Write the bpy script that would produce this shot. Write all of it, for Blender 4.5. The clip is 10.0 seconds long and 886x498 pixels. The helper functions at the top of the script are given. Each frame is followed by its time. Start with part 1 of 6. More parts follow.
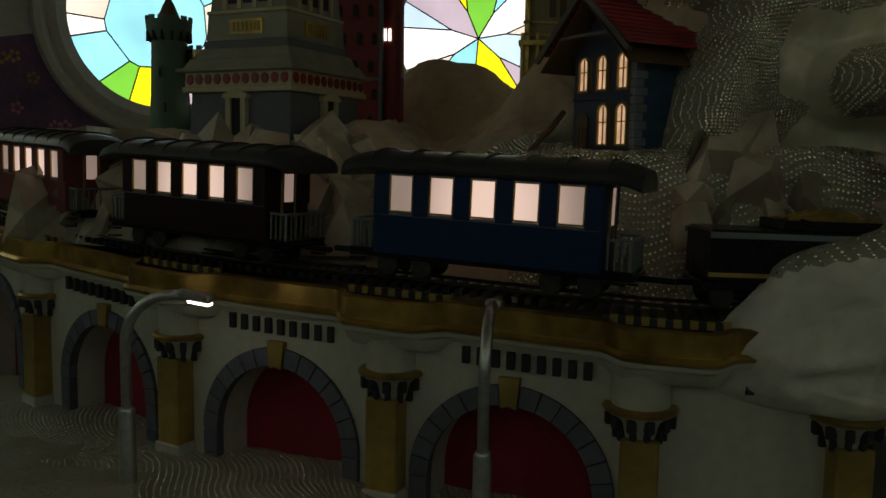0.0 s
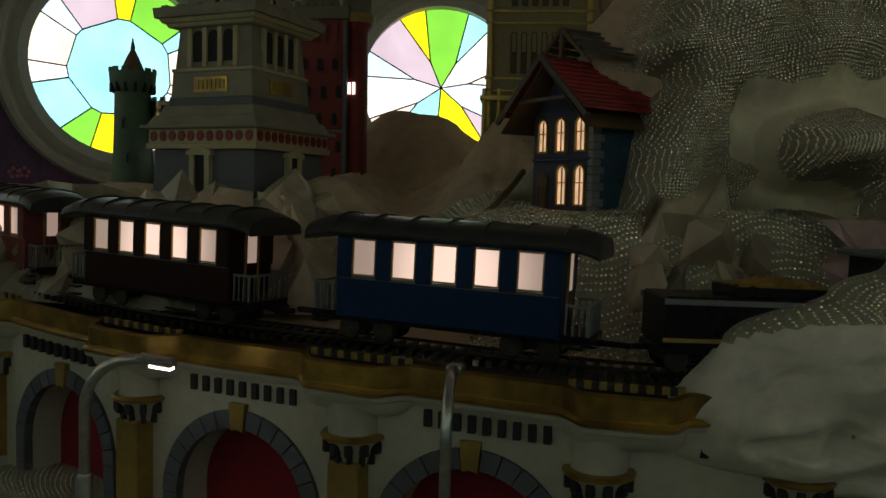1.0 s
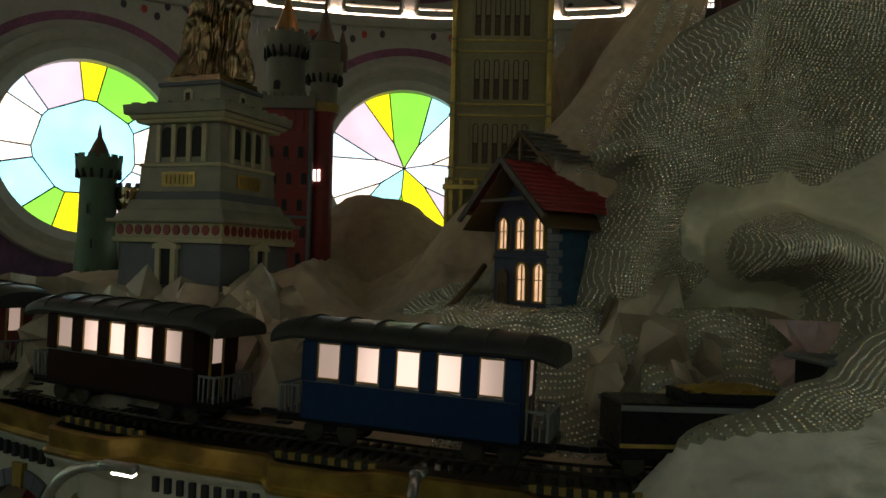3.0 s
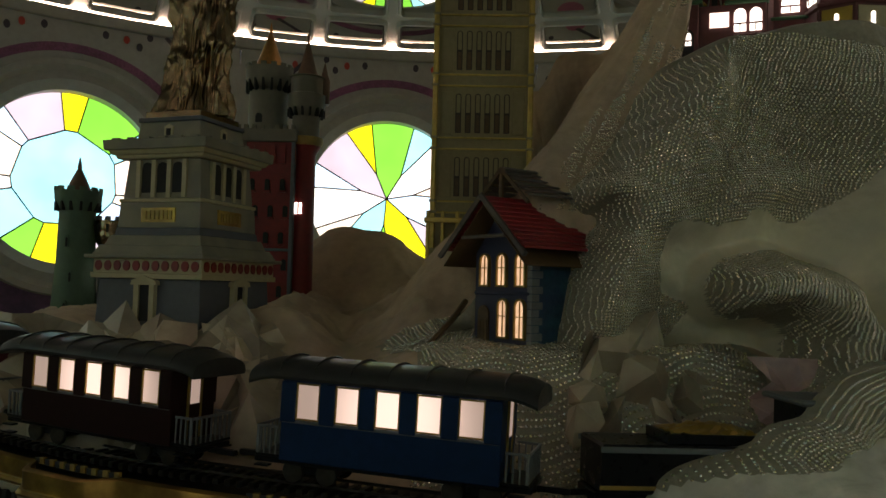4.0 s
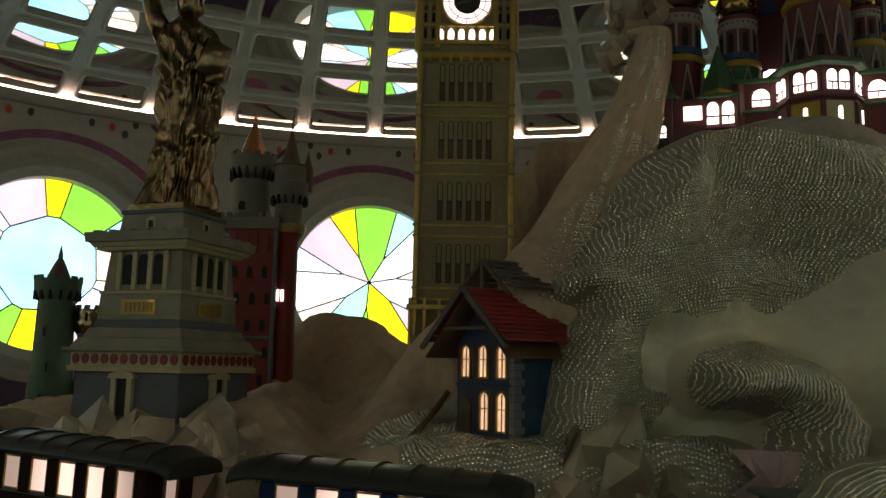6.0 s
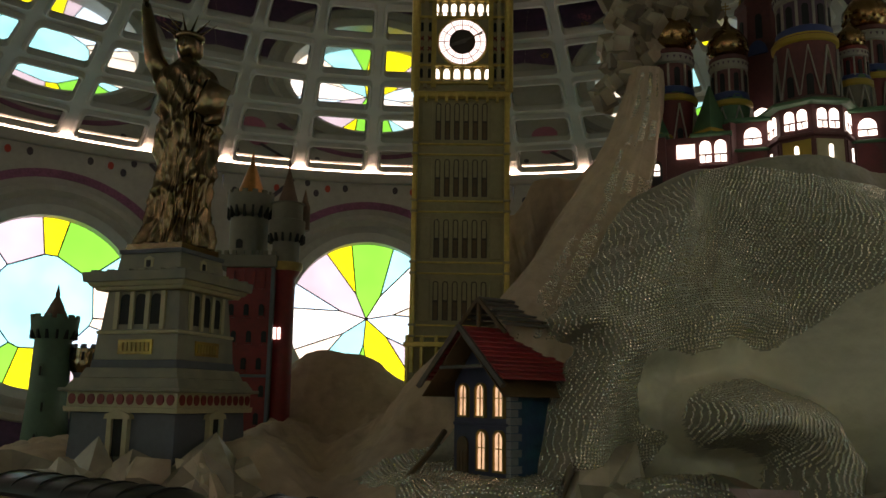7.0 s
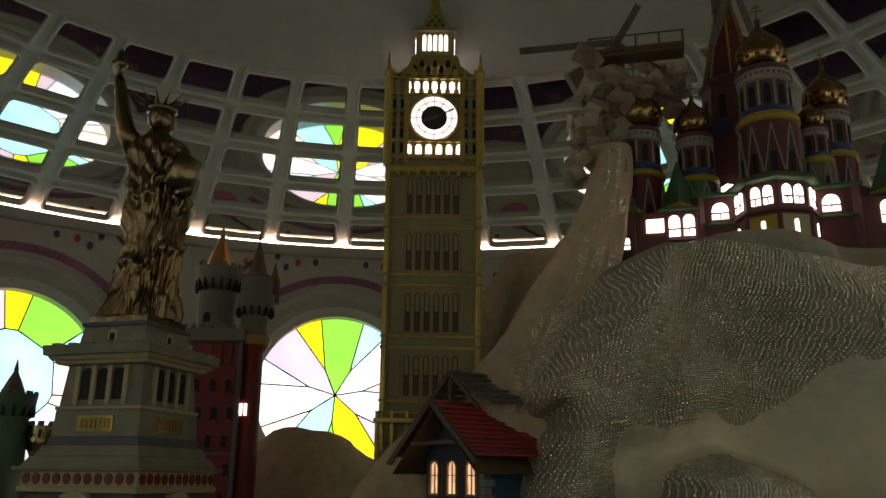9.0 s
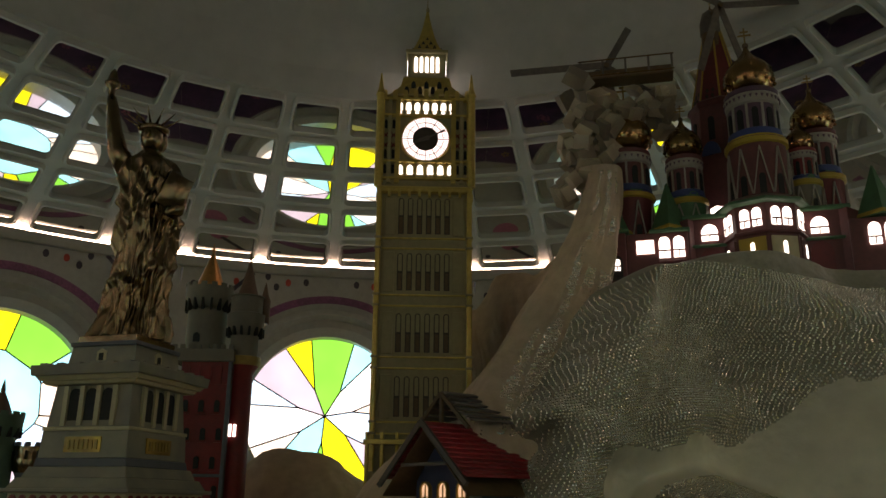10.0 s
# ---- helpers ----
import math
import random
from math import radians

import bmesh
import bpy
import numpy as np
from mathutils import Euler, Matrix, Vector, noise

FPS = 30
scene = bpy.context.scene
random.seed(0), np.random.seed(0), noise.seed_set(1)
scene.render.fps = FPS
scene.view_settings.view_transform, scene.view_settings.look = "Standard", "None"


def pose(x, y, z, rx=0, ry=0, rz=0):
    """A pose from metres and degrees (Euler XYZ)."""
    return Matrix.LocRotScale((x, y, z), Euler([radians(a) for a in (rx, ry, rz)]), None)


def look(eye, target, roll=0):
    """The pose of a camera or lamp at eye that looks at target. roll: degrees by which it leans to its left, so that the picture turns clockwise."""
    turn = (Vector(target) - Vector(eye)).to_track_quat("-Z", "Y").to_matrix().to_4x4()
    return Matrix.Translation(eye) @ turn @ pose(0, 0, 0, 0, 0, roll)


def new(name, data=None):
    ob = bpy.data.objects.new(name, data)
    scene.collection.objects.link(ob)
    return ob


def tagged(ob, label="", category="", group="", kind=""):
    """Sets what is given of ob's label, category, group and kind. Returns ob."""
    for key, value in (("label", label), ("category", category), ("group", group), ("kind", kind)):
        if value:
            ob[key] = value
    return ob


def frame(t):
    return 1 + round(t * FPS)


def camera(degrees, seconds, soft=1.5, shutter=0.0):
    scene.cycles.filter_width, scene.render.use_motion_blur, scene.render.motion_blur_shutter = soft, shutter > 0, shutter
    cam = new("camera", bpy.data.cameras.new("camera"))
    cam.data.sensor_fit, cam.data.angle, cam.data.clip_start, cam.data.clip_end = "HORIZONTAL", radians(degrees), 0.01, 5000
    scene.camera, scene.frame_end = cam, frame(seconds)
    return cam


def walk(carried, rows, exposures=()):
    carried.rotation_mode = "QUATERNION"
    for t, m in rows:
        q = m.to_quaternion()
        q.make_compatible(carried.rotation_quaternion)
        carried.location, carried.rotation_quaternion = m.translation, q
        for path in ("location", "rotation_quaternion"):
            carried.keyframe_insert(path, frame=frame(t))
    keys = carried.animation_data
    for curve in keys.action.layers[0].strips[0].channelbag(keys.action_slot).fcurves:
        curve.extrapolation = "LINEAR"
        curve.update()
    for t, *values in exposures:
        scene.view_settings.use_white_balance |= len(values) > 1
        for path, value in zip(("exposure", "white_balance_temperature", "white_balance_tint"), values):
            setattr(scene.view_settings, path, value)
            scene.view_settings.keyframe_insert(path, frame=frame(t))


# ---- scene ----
cam = camera(55.9, 10.0)
PATH = [
    (0, (0.04, 0.075, 1.054), (0.006, 2.062, 0.835), 1.0),
    (0.5, (0.049, 0.072, 1.085), (0.071, 2.063, 0.904), 1.1),
    (1, (0.041, 0.045, 1.123), (0.094, 2.041, 0.996), 1.3),
    (1.5, (0.04, 0.028, 1.148), (0.116, 2.025, 1.071), 1.5),
    (2, (0.038, 0.005, 1.184), (0.133, 2.003, 1.147), 1.6),
    (2.5, (0.035, -0.005, 1.209), (0.155, 1.992, 1.208), 1.6),
    (3.8, (0.03, -0.031, 1.26), (0.199, 1.96, 1.339), 1.5),
    (4, (0.04, -0.02, 1.267), (0.218, 1.97, 1.36), 1.5),
    (4.5, (0.045, -0.022, 1.285), (0.242, 1.964, 1.421), 1.5),
    (5, (0.047, -0.019, 1.29), (0.252, 1.962, 1.474), 1.5),
    (5.5, (0.046, -0.023, 1.304), (0.255, 1.952, 1.538), 1.3),
    (7, (0.046, -0.054, 1.33), (0.261, 1.902, 1.688), 0.9),
    (7.5, (0.038, -0.058, 1.331), (0.269, 1.886, 1.74), 0.8),
    (8, (0.038, -0.048, 1.328), (0.288, 1.881, 1.792), 0.7),
    (8.5, (0.046, -0.04, 1.327), (0.309, 1.876, 1.834), 0.6),
    (9, (0.043, -0.03, 1.322), (0.321, 1.876, 1.858), 0.6),
    (9.5, (0.041, -0.035, 1.325), (0.328, 1.864, 1.884), 0.5),
    (10, (0.04, -0.035, 1.322), (0.338, 1.855, 1.905), 0.6),
]
walk(cam, [(t, look(eye, target, roll)) for t, eye, target, roll in PATH],
     [(0, 0.3, 7300, 14), (1, 0.68, 7300, 14), (2.5, 0.92, 7300, 14), (5, 1.02, 7450, 17), (10, 1.05, 7600, 20)])

# ---- world: the closed room gets its light from its own windows and lamps ----
world = bpy.data.worlds.new("world")
world.use_nodes = True
world.node_tree.nodes["Background"].inputs[0].default_value = (0.02, 0.02, 0.022, 1)
scene.world = world


# ---- materials ----
def material(name, color, rough=0.6, metal=0.0, spread=0.25, grain=40.0, bump=0.15, second=None, blotch=5.0, per_piece=0.0, spec=0.5, islands=False):
    """Base colour with grain and blotches, fine relief, and roughness that varies with the grain."""
    m = bpy.data.materials.new(name)
    m.use_nodes = True
    nt = m.node_tree
    b = nt.nodes["Principled BSDF"]
    b.inputs["Metallic"].default_value = metal
    b.inputs["Specular IOR Level"].default_value = spec
    tc = nt.nodes.new("ShaderNodeTexCoord")
    n1, n2 = nt.nodes.new("ShaderNodeTexNoise"), nt.nodes.new("ShaderNodeTexNoise")
    n1.inputs["Scale"].default_value, n1.inputs["Detail"].default_value = grain, 6
    n2.inputs["Scale"].default_value, n2.inputs["Detail"].default_value = blotch, 4
    for n in (n1, n2):
        nt.links.new(tc.outputs["Object"], n.inputs["Vector"])
    mix = nt.nodes.new("ShaderNodeMix")
    mix.data_type = "RGBA"
    other = second or tuple(c * (1 - spread) for c in color)
    mix.inputs["A"].default_value, mix.inputs["B"].default_value = (*color, 1), (*other, 1)
    ramp = nt.nodes.new("ShaderNodeMapRange")
    ramp.inputs["From Min"].default_value, ramp.inputs["From Max"].default_value = 0.38, 0.62
    nt.links.new(n2.outputs["Fac"], ramp.inputs["Value"])
    nt.links.new(ramp.outputs["Result"], mix.inputs["Factor"])
    hsv = nt.nodes.new("ShaderNodeHueSaturation")
    val = nt.nodes.new("ShaderNodeMapRange")
    val.inputs["From Min"].default_value, val.inputs["From Max"].default_value = 0.25, 0.75
    val.inputs["To Min"].default_value, val.inputs["To Max"].default_value = 1 - spread, 1 + spread
    nt.links.new(n1.outputs["Fac"], val.inputs["Value"])
    value = val.outputs["Result"]
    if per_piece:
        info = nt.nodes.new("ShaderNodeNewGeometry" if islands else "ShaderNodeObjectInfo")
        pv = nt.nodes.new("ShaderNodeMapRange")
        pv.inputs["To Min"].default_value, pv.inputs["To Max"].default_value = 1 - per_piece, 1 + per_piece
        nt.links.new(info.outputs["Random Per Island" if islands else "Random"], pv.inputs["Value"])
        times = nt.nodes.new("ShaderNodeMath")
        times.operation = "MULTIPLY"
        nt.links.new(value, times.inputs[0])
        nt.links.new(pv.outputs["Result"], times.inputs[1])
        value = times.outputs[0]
    nt.links.new(value, hsv.inputs["Value"])
    nt.links.new(mix.outputs["Result"], hsv.inputs["Color"])
    nt.links.new(hsv.outputs["Color"], b.inputs["Base Color"])
    rr = nt.nodes.new("ShaderNodeMapRange")
    rr.inputs["To Min"].default_value, rr.inputs["To Max"].default_value = max(0.03, rough - 0.12), min(1, rough + 0.12)
    nt.links.new(n1.outputs["Fac"], rr.inputs["Value"])
    nt.links.new(rr.outputs["Result"], b.inputs["Roughness"])
    if bump:
        bp = nt.nodes.new("ShaderNodeBump")
        bp.inputs["Strength"].default_value, bp.inputs["Distance"].default_value = bump, 0.01
        nt.links.new(n1.outputs["Fac"], bp.inputs["Height"])
        nt.links.new(bp.outputs["Normal"], b.inputs["Normal"])
    return m


def glow(name, color, strength, uneven=0.0, scale=6.0):
    """A lit diffuser, with a faint unevenness of its lamp."""
    m = bpy.data.materials.new(name)
    m.use_nodes = True
    nt = m.node_tree
    b = nt.nodes["Principled BSDF"]
    b.inputs["Base Color"].default_value = (*[0.5 * c for c in color], 1)
    b.inputs["Roughness"].default_value = 0.4
    b.inputs["Emission Color"].default_value = (*color, 1)
    b.inputs["Emission Strength"].default_value = strength
    if uneven:
        tc, n = nt.nodes.new("ShaderNodeTexCoord"), nt.nodes.new("ShaderNodeTexNoise")
        n.inputs["Scale"].default_value = scale
        r = nt.nodes.new("ShaderNodeMapRange")
        r.inputs["From Min"].default_value, r.inputs["From Max"].default_value = 0.3, 0.7
        r.inputs["To Min"].default_value, r.inputs["To Max"].default_value = strength * (1 - uneven), strength * (1 + uneven)
        nt.links.new(tc.outputs["Object"], n.inputs["Vector"])
        nt.links.new(n.outputs["Fac"], r.inputs["Value"])
        nt.links.new(r.outputs["Result"], b.inputs["Emission Strength"])
    return m


plaster = material("grey_plaster", (0.36, 0.34, 0.31), 0.75, spread=0.08, grain=25, bump=0.05)
dome_paint = material("dome_paint", (0.4, 0.4, 0.37), 0.5, spread=0.06, grain=12, bump=0.03)
frieze_paint = material("frieze_paint", (0.38, 0.34, 0.33), 0.7, spread=0.12, grain=8, bump=0.03)
mauve_paint = material("mauve_paint", (0.24, 0.08, 0.16), 0.6, spread=0.3, grain=60, bump=0.02)
pink_paint = material("pink_paint", (0.42, 0.12, 0.2), 0.6, spread=0.2, grain=60, bump=0.02)
dark_paint = material("dark_ink_paint", (0.05, 0.035, 0.05), 0.6, spread=0.2, grain=60, bump=0.02)
red_note_paint = material("red_note_paint", (0.45, 0.05, 0.03), 0.6, spread=0.2, grain=60, bump=0.02)
floor_stone = material("floor_stone", (0.22, 0.2, 0.18), 0.35, spread=0.15, grain=15, bump=0.03)
viaduct_cream = material("cream_painted_plaster", (0.42, 0.4, 0.33), 0.65, spread=0.1, grain=30, bump=0.08)
arch_grey = material("grey_arch_stone", (0.1, 0.105, 0.13), 0.7, spread=0.2, grain=35, bump=0.15, per_piece=0.12)
gold_leaf = material("aged_gold_band", (0.5, 0.32, 0.08), 0.38, 0.85, spread=0.3, grain=18, bump=0.12, second=(0.25, 0.15, 0.05), blotch=7)
gold_paint = material("dull_gold_paint", (0.36, 0.24, 0.06), 0.5, 0.35, spread=0.2, grain=30, bump=0.08, second=(0.22, 0.14, 0.04))
dark_dentil = material("black_dentil_paint", (0.012, 0.012, 0.016), 0.6, spread=0.2, bump=0.05)
red_cloth = material("crimson_cloth", (0.22, 0.005, 0.015), 0.8, spread=0.2, grain=90, bump=0.1)
steel = material("worn_galvanised_steel", (0.5, 0.5, 0.47), 0.35, 0.9, spread=0.2, grain=60, bump=0.05)
sand = material("sandy_modelled_plaster", (0.52, 0.385, 0.26), 0.85, spread=0.14, grain=18, bump=0.6, second=(0.42, 0.31, 0.23), blotch=2.5)
rock_white = material("white_modelled_rock", (0.68, 0.62, 0.47), 0.68, spread=0.12, grain=16, bump=0.6, second=(0.55, 0.5, 0.39), blotch=4)
rock_pale = material("pale_modelled_rock", (0.7, 0.66, 0.57), 0.68, spread=0.1, grain=22, bump=0.6, second=(0.5, 0.46, 0.4), blotch=5)
slope_grey = material("grey_glued_ground", (0.3, 0.275, 0.21), 0.6, spread=0.16, grain=60, bump=0.3)
facet = material("faceted_rock_plaster", (0.38, 0.32, 0.23), 0.5, spread=0.12, grain=24, bump=0.15, second=(0.25, 0.19, 0.14), blotch=7, per_piece=0.4)
# per-facet tone stands in for light and shade on the folds
facet_shade_bank = material("shade_toned_bank_plaster", (0.36, 0.31, 0.23), 0.5, spread=0.12, grain=24, bump=0.15, second=(0.25, 0.2, 0.15), blotch=7, per_piece=0.35, islands=True)
bead_mat = material("clear_crystal_stud", (0.72, 0.66, 0.54), 0.14, 0.8, spread=0.1, bump=0.0)
rail_dark = material("dark_rail_metal", (0.05, 0.045, 0.04), 0.4, 0.6, spread=0.3, grain=60, bump=0.1, spec=0.15)
led = glow("warm_white_cove", (1.0, 0.74, 0.62), 7.4)


# ---- mesh helpers ----
def mesh_object(name, bm, mats, parent=None, label="", smooth=False):
    me = bpy.data.meshes.new(name)
    bm.normal_update()
    bm.to_mesh(me)
    bm.free()
    for m in mats if isinstance(mats, (list, tuple)) else [mats]:
        me.materials.append(m)
    if smooth:
        me.shade_smooth()
        me.set_sharp_from_angle(angle=radians(38))
    ob = new(name, me)
    if parent:
        ob.parent = parent
    if label:
        ob["label"] = label
    return ob


def part(name, bm, mat, parent, label="", smooth=False):
    return mesh_object(name, bm, mat, parent, label, smooth)


def thing(name, m, label, category, group="", kind=""):
    ob = new(name)
    ob.matrix_world = m
    ob.empty_display_size = 0.05
    return tagged(ob, label, category, group, kind)


def box(bm, x0, x1, y0, y1, z0, z1, bevel=0.0, m=None):
    r = bmesh.ops.create_cube(bm, size=1)["verts"]
    for v in r:
        v.co = Vector((x0 + (v.co.x + 0.5) * (x1 - x0), y0 + (v.co.y + 0.5) * (y1 - y0), z0 + (v.co.z + 0.5) * (z1 - z0)))
    if bevel:
        es = list({e for v in r for e in v.link_edges})
        r = bmesh.ops.bevel(bm, geom=es, offset=bevel, segments=1, affect="EDGES")["verts"]
    if m is not None:
        bmesh.ops.transform(bm, matrix=m, verts=list({v for v in r if v.is_valid}))
    return bm


def revolve(bm, prof, n=24, cx=0, cy=0, a0=0.0, a1=360.0, squash=1.0, lobes=0, lobe=0.0, caps=True):
    """A turned shape from (radius, height) pairs."""
    full = a1 - a0 >= 359.9
    cols = []
    for i in range(n if full else n + 1):
        a = radians(a0 + (a1 - a0) * i / n)
        k = 1 + lobe * math.cos(lobes * a) if lobes else 1
        cols.append([bm.verts.new((cx + r * k * math.cos(a), cy + squash * r * k * math.sin(a), z)) for r, z in prof])
    for i in range(n):
        p, q = cols[i], cols[(i + 1) % len(cols)]
        for k in range(len(prof) - 1):
            try:
                bm.faces.new((p[k], q[k], q[k + 1], p[k + 1]))
            except ValueError:
                pass
    if full and caps:
        for k in (0, len(prof) - 1):
            if prof[k][0] > 1e-4:
                bm.faces.new([c[k] for c in cols][:: 1 if k else -1])
    bmesh.ops.remove_doubles(bm, verts=bm.verts, dist=1e-5)
    return bm


def tube(bm, pts, r, n=8, r1=None):
    pts = [Vector(p) for p in pts]
    rings = []
    for i, p in enumerate(pts):
        d = (pts[min(i + 1, len(pts) - 1)] - pts[max(i - 1, 0)]).normalized()
        u = d.cross(Vector((0.3, 0.9, 0.2))).normalized()
        w = d.cross(u)
        rad = r if r1 is None else r + (r1 - r) * i / (len(pts) - 1)
        rings.append([bm.verts.new(p + rad * (math.cos(a) * u + math.sin(a) * w)) for a in [2 * math.pi * k / n for k in range(n)]])
    for a, b in zip(rings, rings[1:]):
        for k in range(n):
            bm.faces.new((a[k], a[(k + 1) % n], b[(k + 1) % n], b[k]))
    bm.faces.new(rings[0][::-1])
    bm.faces.new(rings[-1])
    return bm


def prism(bm, poly, m, depth):
    """A flat outline (u, v) raised to a depth along the third axis of m."""
    lo = [bm.verts.new(m @ Vector((u, v, 0))) for u, v in poly]
    hi = [bm.verts.new(m @ Vector((u, v, depth))) for u, v in poly]
    bm.faces.new(lo[::-1])
    bm.faces.new(hi)
    for i in range(len(poly)):
        j = (i + 1) % len(poly)
        bm.faces.new((lo[i], lo[j], hi[j], hi[i]))
    return bm


def arch_outline(w, h, n=8, pointed=0.0):
    """An arched opening of width w and whole height h, from its sill's left corner."""
    r = w / 2
    pts = [(-r, 0), (r, 0)]
    for i in range(n + 1):
        a = math.pi * i / n
        pts.append((r * math.cos(a), h - r * (1 + pointed) + r * (1 + pointed) * math.sin(a)))
    return pts


def facing(x, y, z, nx, ny):
    """The frame of an upright face at a place with outward normal (nx, ny): u to the right seen from outside, v up, w outward."""
    n = Vector((nx, ny, 0)).normalized()
    u = Vector((0, 0, 1)).cross(n)
    return Matrix(((u.x, 0, n.x, x), (u.y, 0, n.y, y), (u.z, 1, n.z, z), (0, 0, 0, 1)))


def fbm(x, y, z=0.0, octaves=4):
    return noise.fractal(Vector((x, y, z)), 1.0, 2.0, octaves)


def smooth(a, b, x):
    t = min(1, max(0, (x - a) / (b - a)))
    return t * t * (3 - 2 * t)


# ---- the rotunda ----
CX, CY, R_WALL, FLOOR, SPRING = 0.17, 2.10, 4.40, -0.35, 3.10
WIN_Z, WIN_R = 1.96, 0.62


def on_wall(bay, u, v, r=R_WALL):
    """A point of the round wall: u metres to the right of the bay's axis (seen from inside), height v."""
    a = radians(90 + 30 * bay) - u / R_WALL
    return Vector((CX + r * math.cos(a), CY + r * math.sin(a), v))


floor_bm = bmesh.new()
revolve(floor_bm, [(0.01, FLOOR), (2.0, FLOOR), (R_WALL + 0.2, FLOOR), (R_WALL + 0.2, FLOOR - 0.1)], 72, CX, CY)
tagged(mesh_object("floor", floor_bm, floor_stone), "grey polished stone floor of the rotunda", "floor", kind="structure")

wall_bm = bmesh.new()
HALF = R_WALL * radians(15)
for bay in range(12):
    n = 64
    rings = []
    for rr in range(7):
        ring = []
        for i in range(n):
            a = 2 * math.pi * i / n
            c, s = math.cos(a), math.sin(a)
            top, bot = SPRING - WIN_Z, FLOOR - WIN_Z
            far = min(HALF / abs(c) if abs(c) > 1e-6 else 99, (top / s if s > 1e-6 else 99), (bot / s if s < -1e-6 else 99))
            if rr == 0:
                p, depth = WIN_R, 0.14
            else:
                f = (rr - 1) / 5
                p, depth = WIN_R + (far - WIN_R) * f, 0.0
            ring.append(wall_bm.verts.new(on_wall(bay, p * c, WIN_Z + p * s, R_WALL + depth)))
        rings.append(ring)
    for a, b in zip(rings, rings[1:]):
        for i in range(n):
            wall_bm.faces.new((a[i], b[i], b[(i + 1) % n], a[(i + 1) % n]))
bmesh.ops.remove_doubles(wall_bm, verts=wall_bm.verts, dist=0.0005)
tagged(mesh_object("wall_rotunda", wall_bm, plaster), "round grey plaster wall pierced by round windows", "wall", kind="structure")


def swept_ring(bm, bay, prof, u0, v0, a0=0, a1=360, n=64):
    """A moulding round a window: prof gives (radius, height above the wall)."""
    rows = []
    full = a1 - a0 >= 359
    for i in range(n if full else n + 1):
        a = radians(a0 + (a1 - a0) * i / n)
        rows.append([bm.verts.new(on_wall(bay, u0 + p * math.cos(a), v0 + p * math.sin(a), R_WALL - h)) for p, h in prof])
    for i in range(n):
        p, q = rows[i], rows[(i + 1) % len(rows)]
        for k in range(len(prof) - 1):
            bm.faces.new((p[k], p[k + 1], q[k + 1], q[k]))


GLASS = {
    "cyan": glow("backlit_cyan_glass", (0.3, 0.82, 0.98), 1.0, 0.16, 4),
    "blue": glow("backlit_pale_blue_glass", (0.55, 0.78, 1.0), 1.0, 0.12, 3),
    "white": glow("backlit_white_glass", (0.92, 0.92, 0.92), 1.05, 0.12, 3),
    "cream": glow("backlit_cream_glass", (0.9, 0.82, 0.72), 0.95, 0.12, 3),
    "mauve": glow("backlit_mauve_glass", (0.58, 0.5, 0.62), 0.85, 0.12, 3),
    "yellow": glow("backlit_yellow_glass", (0.88, 0.82, 0.02), 1.0, 0.08, 3),
    "green": glow("backlit_green_glass", (0.17, 0.6, 0.06), 1.0, 0.12, 3),
}
lead = material("black_lead_came", (0.02, 0.02, 0.022), 0.5, 0.5, bump=0.05)


def rim(a, r=WIN_R + 0.01):
    return (r * math.cos(radians(a)), r * math.sin(radians(a)))


def pane_set(kind):
    """The panes of a window: outlines in the window's plane, with colours."""
    panes = []
    if kind == 0:
        inner = (93, 79, 36, 23, -15, -25, -57, -68, -111, -123, -164, -177, -215, -225)
        outer = (95, 78, 38, 25, -8, -22, -60, -72, -109, -132, -165, -180, -213, -229)
        cols = ("yellow", "green", "cyan", "cream", "cream", "blue", "mauve", "yellow", "green", "cyan", "white", "cream", "blue", "mauve")
        hub = [rim(a, 0.34) for a in inner]
        panes.append((hub[::-1], "cyan"))
        for i, col in enumerate(cols):
            a, b = outer[i], outer[(i + 1) % 14] - (360 if i == 13 else 0)
            k = max(2, int((a - b) / 5))
            panes.append(([hub[i], hub[(i + 1) % 14], *[rim(b + (a - b) * j / k) for j in range(k + 1)]], col))
    else:
        knots = ((-0.083, 0.197, 122, 102, "yellow", "green"), (0.107, 0.188, 71, 51, "cyan", "white"), (0.206, 0.037, 20, 0.5, "cream", "blue"), (0.159, -0.139, -30, -52, "mauve", "yellow"),
                 (-0.014, -0.2, -84, -103, "green", "cyan"), (-0.174, -0.119, -134, -155, "cream", "white"), (-0.199, 0.059, -186.5, -206, "blue", "mauve"))
        for i, (x, y, a, b, inside, after) in enumerate(knots):
            nx, ny, a2 = knots[(i + 1) % 7][:3]
            a2 -= 360 if i == 6 else 0
            k = 4
            panes.append(([(x, y), *[rim(b + (a - b) * j / k) for j in range(k + 1)]], inside))
            k = 6
            panes.append(([(0, 0), (nx, ny), *[rim(a2 + (b - a2) * j / k) for j in range(k + 1)], (x, y)], after))
    return panes


